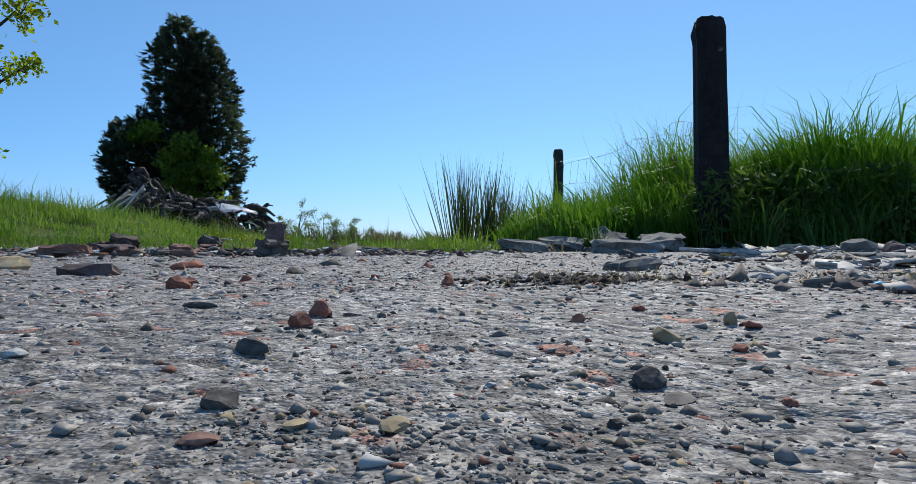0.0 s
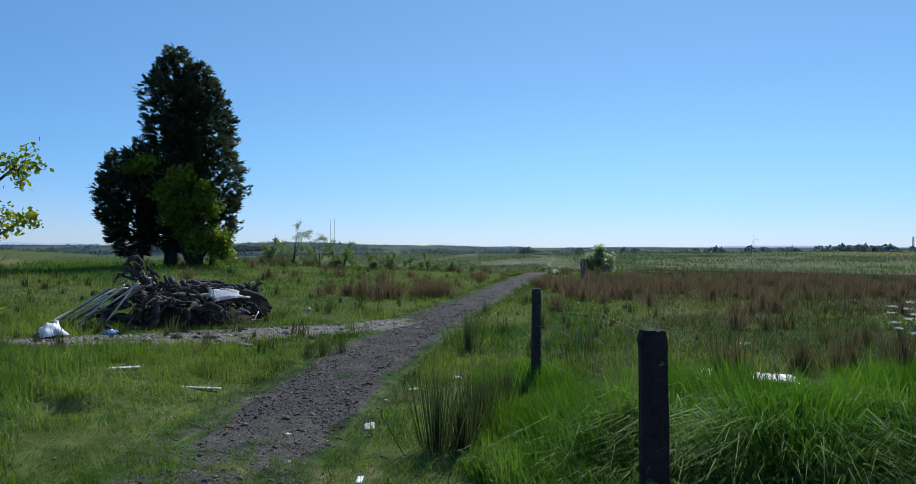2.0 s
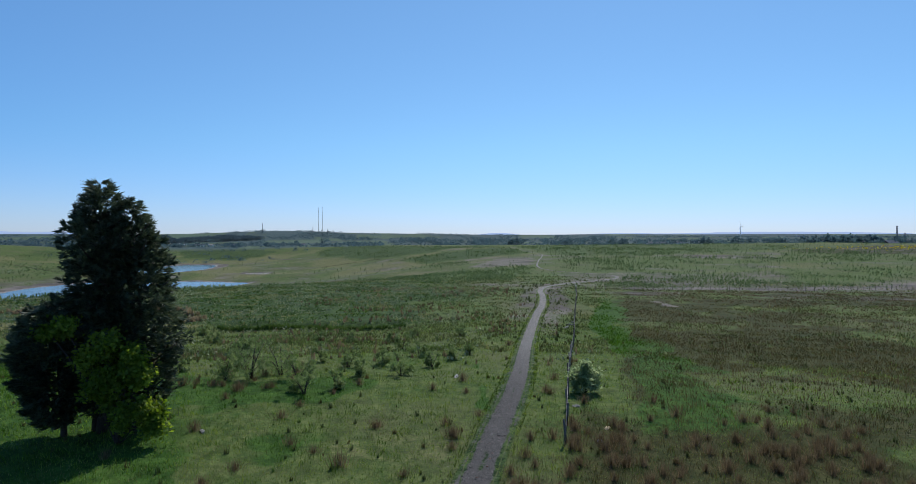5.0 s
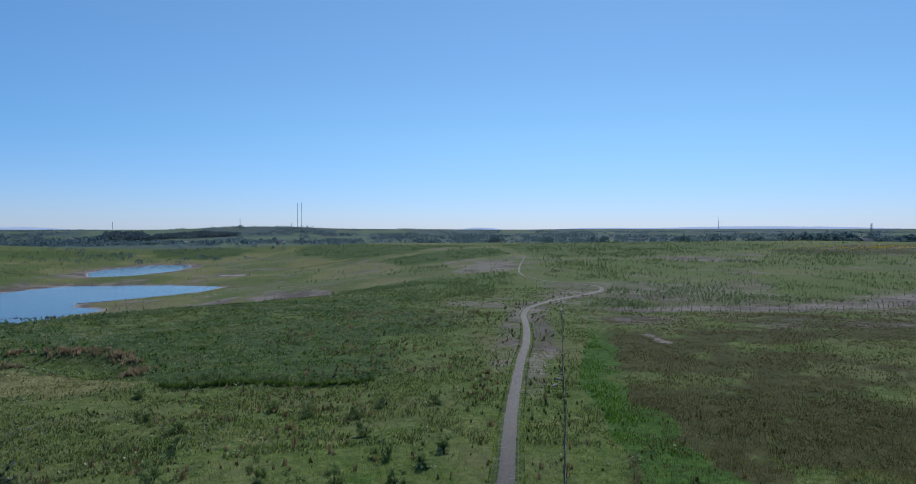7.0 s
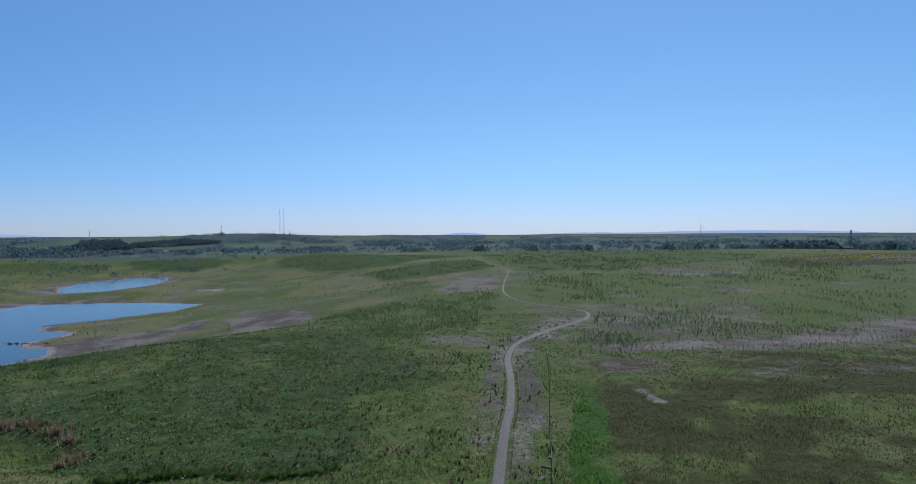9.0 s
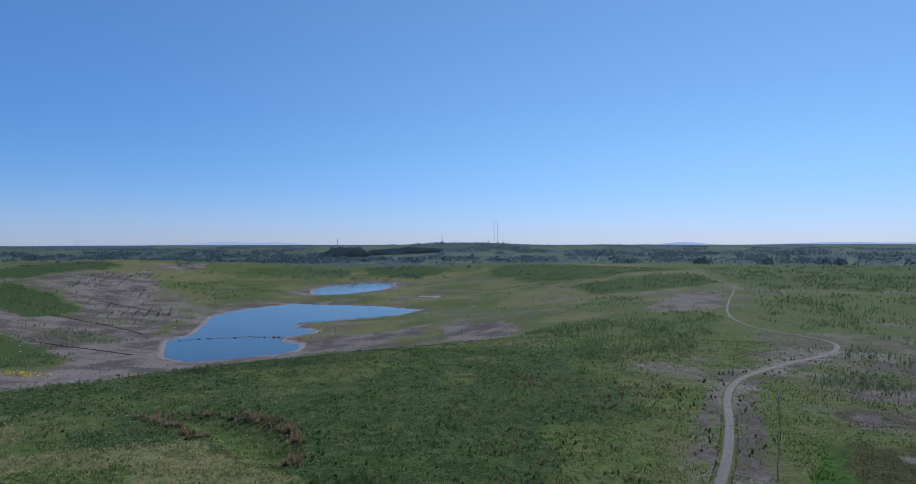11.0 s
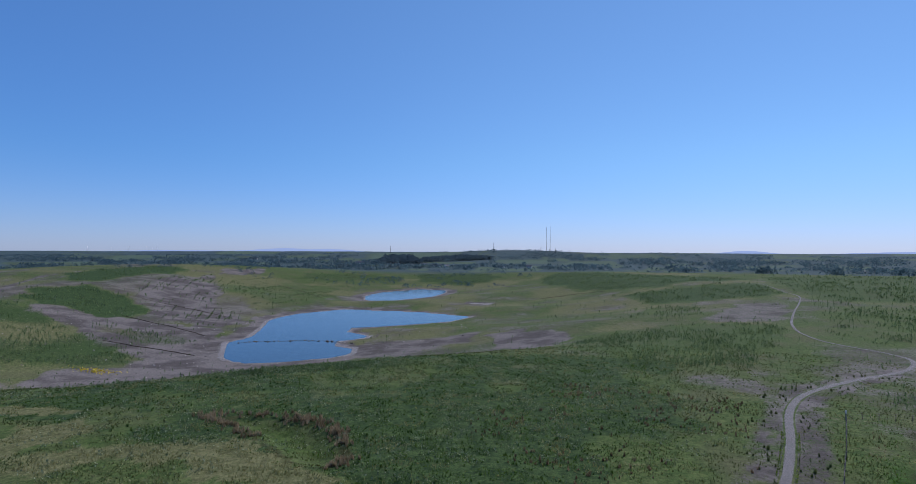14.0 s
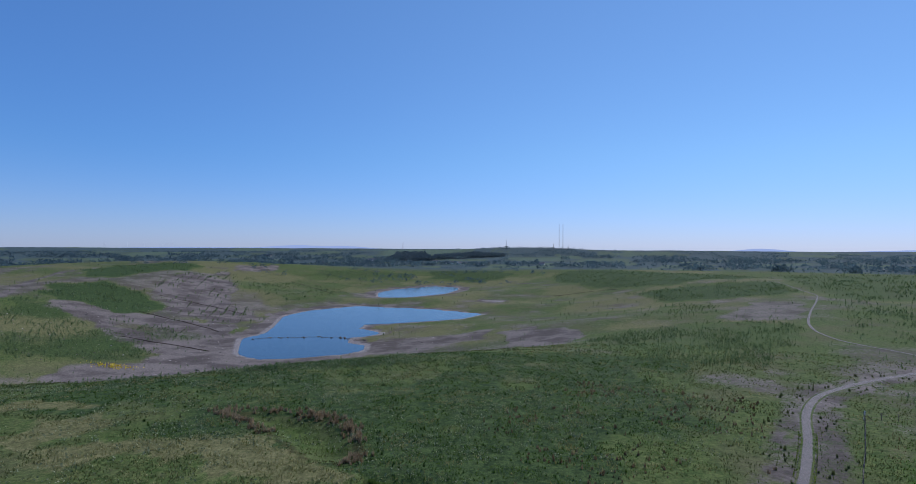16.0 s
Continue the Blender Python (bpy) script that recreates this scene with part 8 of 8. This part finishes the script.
# taller fresh tufts on the bank to the left
rng = np.random.default_rng(303)
n = 36000
x, y = rng.uniform(-9.5, -2.9, n), 3.9 + 5.0 * rng.uniform(0, 1, n) ** 1.3
keep = (sstep(0.5, 0.62, fbm(x * 1.1 + 3, y * 1.1, 25)) > rng.uniform(0, 1, n)) & track_free(x, y, 1.0) & (np.hypot((x + 4.3) / 0.32, (y - 6.1) / 0.24) > 1)
x, y = x[keep], y[keep]
grass("bank_tufts", x, y, (0.08 + 0.13 * sstep(-3.2, -4.8, x)) * np.exp(rng.normal(0, 0.35, len(x))), 0.0080 + 0 * x, BLADE_LAWN, 7, "fresh green tufts on the bank", 0.85, 2)
# dandelions on the turf, gorse on the moor
n = 160
x, y = rng.normal(-3.6, 1.3, n), rng.normal(8.3, 1.4, n)
v, f = leaves(np.stack([x, y, height(x, y) + rng.uniform(0.05, 0.12, n)], 1), 0.02, rng, out=np.tile([[0, 0, 1.0]], (n, 1)), stretch=1.0)
put("dandelions", fast_mesh("dandelions", v, f, YELLOW_FLOWER), label="yellow dandelions scattered over the turf", category="flowers", kind="stuff")
n = 420
k = rng.uniform(0, 1, n) < 0.4
x, y = np.where(k, rng.normal(-252, 6, n), rng.normal(520, 55, n)), np.where(k, rng.normal(212, 2.2, n), rng.normal(655, 22, n))
v, f = leaves(np.stack([x, y, height(x, y) + rng.uniform(0.2, 1.2, n)], 1), np.where(k, 0.7, 1.6), rng, stretch=1.0)
put("gorse", fast_mesh("gorse", v, f, YELLOW_FLOWER), label="yellow gorse in flower on rough ground", category="gorse", kind="stuff")
# small tussocks that stipple the meadow
for mat, seed, n, name, label in ((RUSH_GREEN, 71, 420, "green_tussocks", "dark green tussocks dotted over the meadow"), (HEATH, 72, 380, "brown_tussocks", "olive brown tussocks dotted over the meadow"), (SPRIG, 73, 300, "bright_tussocks", "bright herb clumps dotted over the meadow")):
    tr = np.random.default_rng(seed)
    a, r = np.radians(tr.uniform(-40, 50, n)), 10 + 85 * tr.uniform(0, 1, n) ** 1.2
    x, y = 0.5 - np.sin(a) * r, np.cos(a) * r
    keep = (line_dist(x, y, TRACK_LINE) > 1.5) & (vnoise(x / 5, y / 5, seed) > 0.35) & (y > 9)
    tussock_field(name, x[keep], y[keep], tr.uniform(0.16, 0.5, keep.sum()) * (0.6 if mat is SPRIG else 1.0), mat, seed, label, 18)
n = 2600
x, y = rng.uniform(-140, 20, n), rng.uniform(97, 215, n)
za, zb = zones(x, y)
keep = (zb[:, 0] > 0.4) & (zb[:, 1] < 0.4) & (line_dist(x, y, TRACK_LINE) > 3)
tussock_field("rank_tussocks", x[keep], y[keep], rng.uniform(0.2, 0.65, keep.sum()), HERB, 11, "dark rank tussocks over the plateau", 12)
# a dense row of dark tussocks imitates the shadow line of the scarp
xs = np.linspace(-37, -7, 420) + rng.normal(0, 0.3, 420)
tussock_field("bank_shadow_growth", xs, 98.5 - 0.8 * np.sin(xs * 0.3) + rng.normal(0, 0.25, 420), rng.uniform(0.4, 1.1, 420), HERB, 5, "rank growth along the bank's lip, standing in for its shadow", 14)
# cow parsley at the field's edge
for k, (hx, hy, hh) in enumerate(((7.7, 9.3, 1.0), (8.2, 9.6, 0.85), (8.6, 9.2, 1.1), (7.3, 8.7, 0.8), (8.9, 9.9, 0.9), (8.1, 8.8, 0.7))):
    plant = thing("cow_parsley", pose(hx, hy, ground_z(hx, hy) - 0.02, 0, 0, 70 * k), "tall cow parsley with flat white flower heads", "plant", "cow parsley at the field's edge")
    pr = np.random.default_rng(700 + k)
    for j in range(4):
        a = 1.6 * j + k
        ex, ey, ez = math.cos(a) * 0.16 * hh, math.sin(a) * 0.16 * hh, hh * (1 - 0.09 * j)
        put("stalk", tube_mesh("stalk", [([(0, 0, 0), (ex * 0.2, ey * 0.2, ez * 0.55), (ex, ey, ez)], [0.006, 0.005, 0.003])], RUSH_GREEN, 4), plant)
        e = pr.normal(0, 0.032, (46, 3)) * [[1, 1, 0.25]] + [[ex, ey, ez]]
        put("flower_head", fast_mesh("flower_head", *leaves(e, 0.016, pr, out=np.tile([[0, 0, 1.0]], (46, 1)), stretch=1.0), WHITE_FLOWER), plant, label="flat white flower head")
# flattened dead rushes on the wet field
n = 5200
t = rng.uniform(0, 1, n)
x, y = 7.0 + 10 * t + rng.normal(0, 0.8, n), 17.0 + 4.5 * t + rng.normal(0, 0.55, n)
keep = vnoise(x * 0.9, y * 1.8, 9) > 0.42
grass("dead_rushes", x[keep], y[keep], rng.uniform(0.15, 0.4, keep.sum()), 0.012 + 0 * x[keep], RUSH, 8, "flattened dead brown rushes on the wet field", 2.2, 1)
# pale herbs that fleck the plateau
n = 24000
x, y = rng.uniform(-150, 25, n), rng.uniform(60, 205, n)
za, zb = zones(x, y)
keep = (fbm(x / 7, y / 7, 27) > 0.50) & (line_dist(x, y, TRACK_LINE) > 3) & (za[:, 1] < 0.4) & (rng.uniform(0, 1, n) < 0.35 + 0.65 * zb[:, 0])
x, y = np.repeat(x[keep], 3) + rng.normal(0, 0.3, 3 * keep.sum()), np.repeat(y[keep], 3) + rng.normal(0, 0.3, 3 * keep.sum())
v, f = leaves(np.stack([x, y, height(x, y) + rng.uniform(0.1, 0.4, len(x))], 1), rng.uniform(0.14, 0.34, len(x)), rng, out=np.tile([[0, 0, 0.5]], (len(x), 1)), stretch=1.2)
put("pale_herbs", fast_mesh("pale_herbs", v, f, PALE_HERB), label="pale thistles and herbs flecking the plateau", category="herbs", kind="stuff")
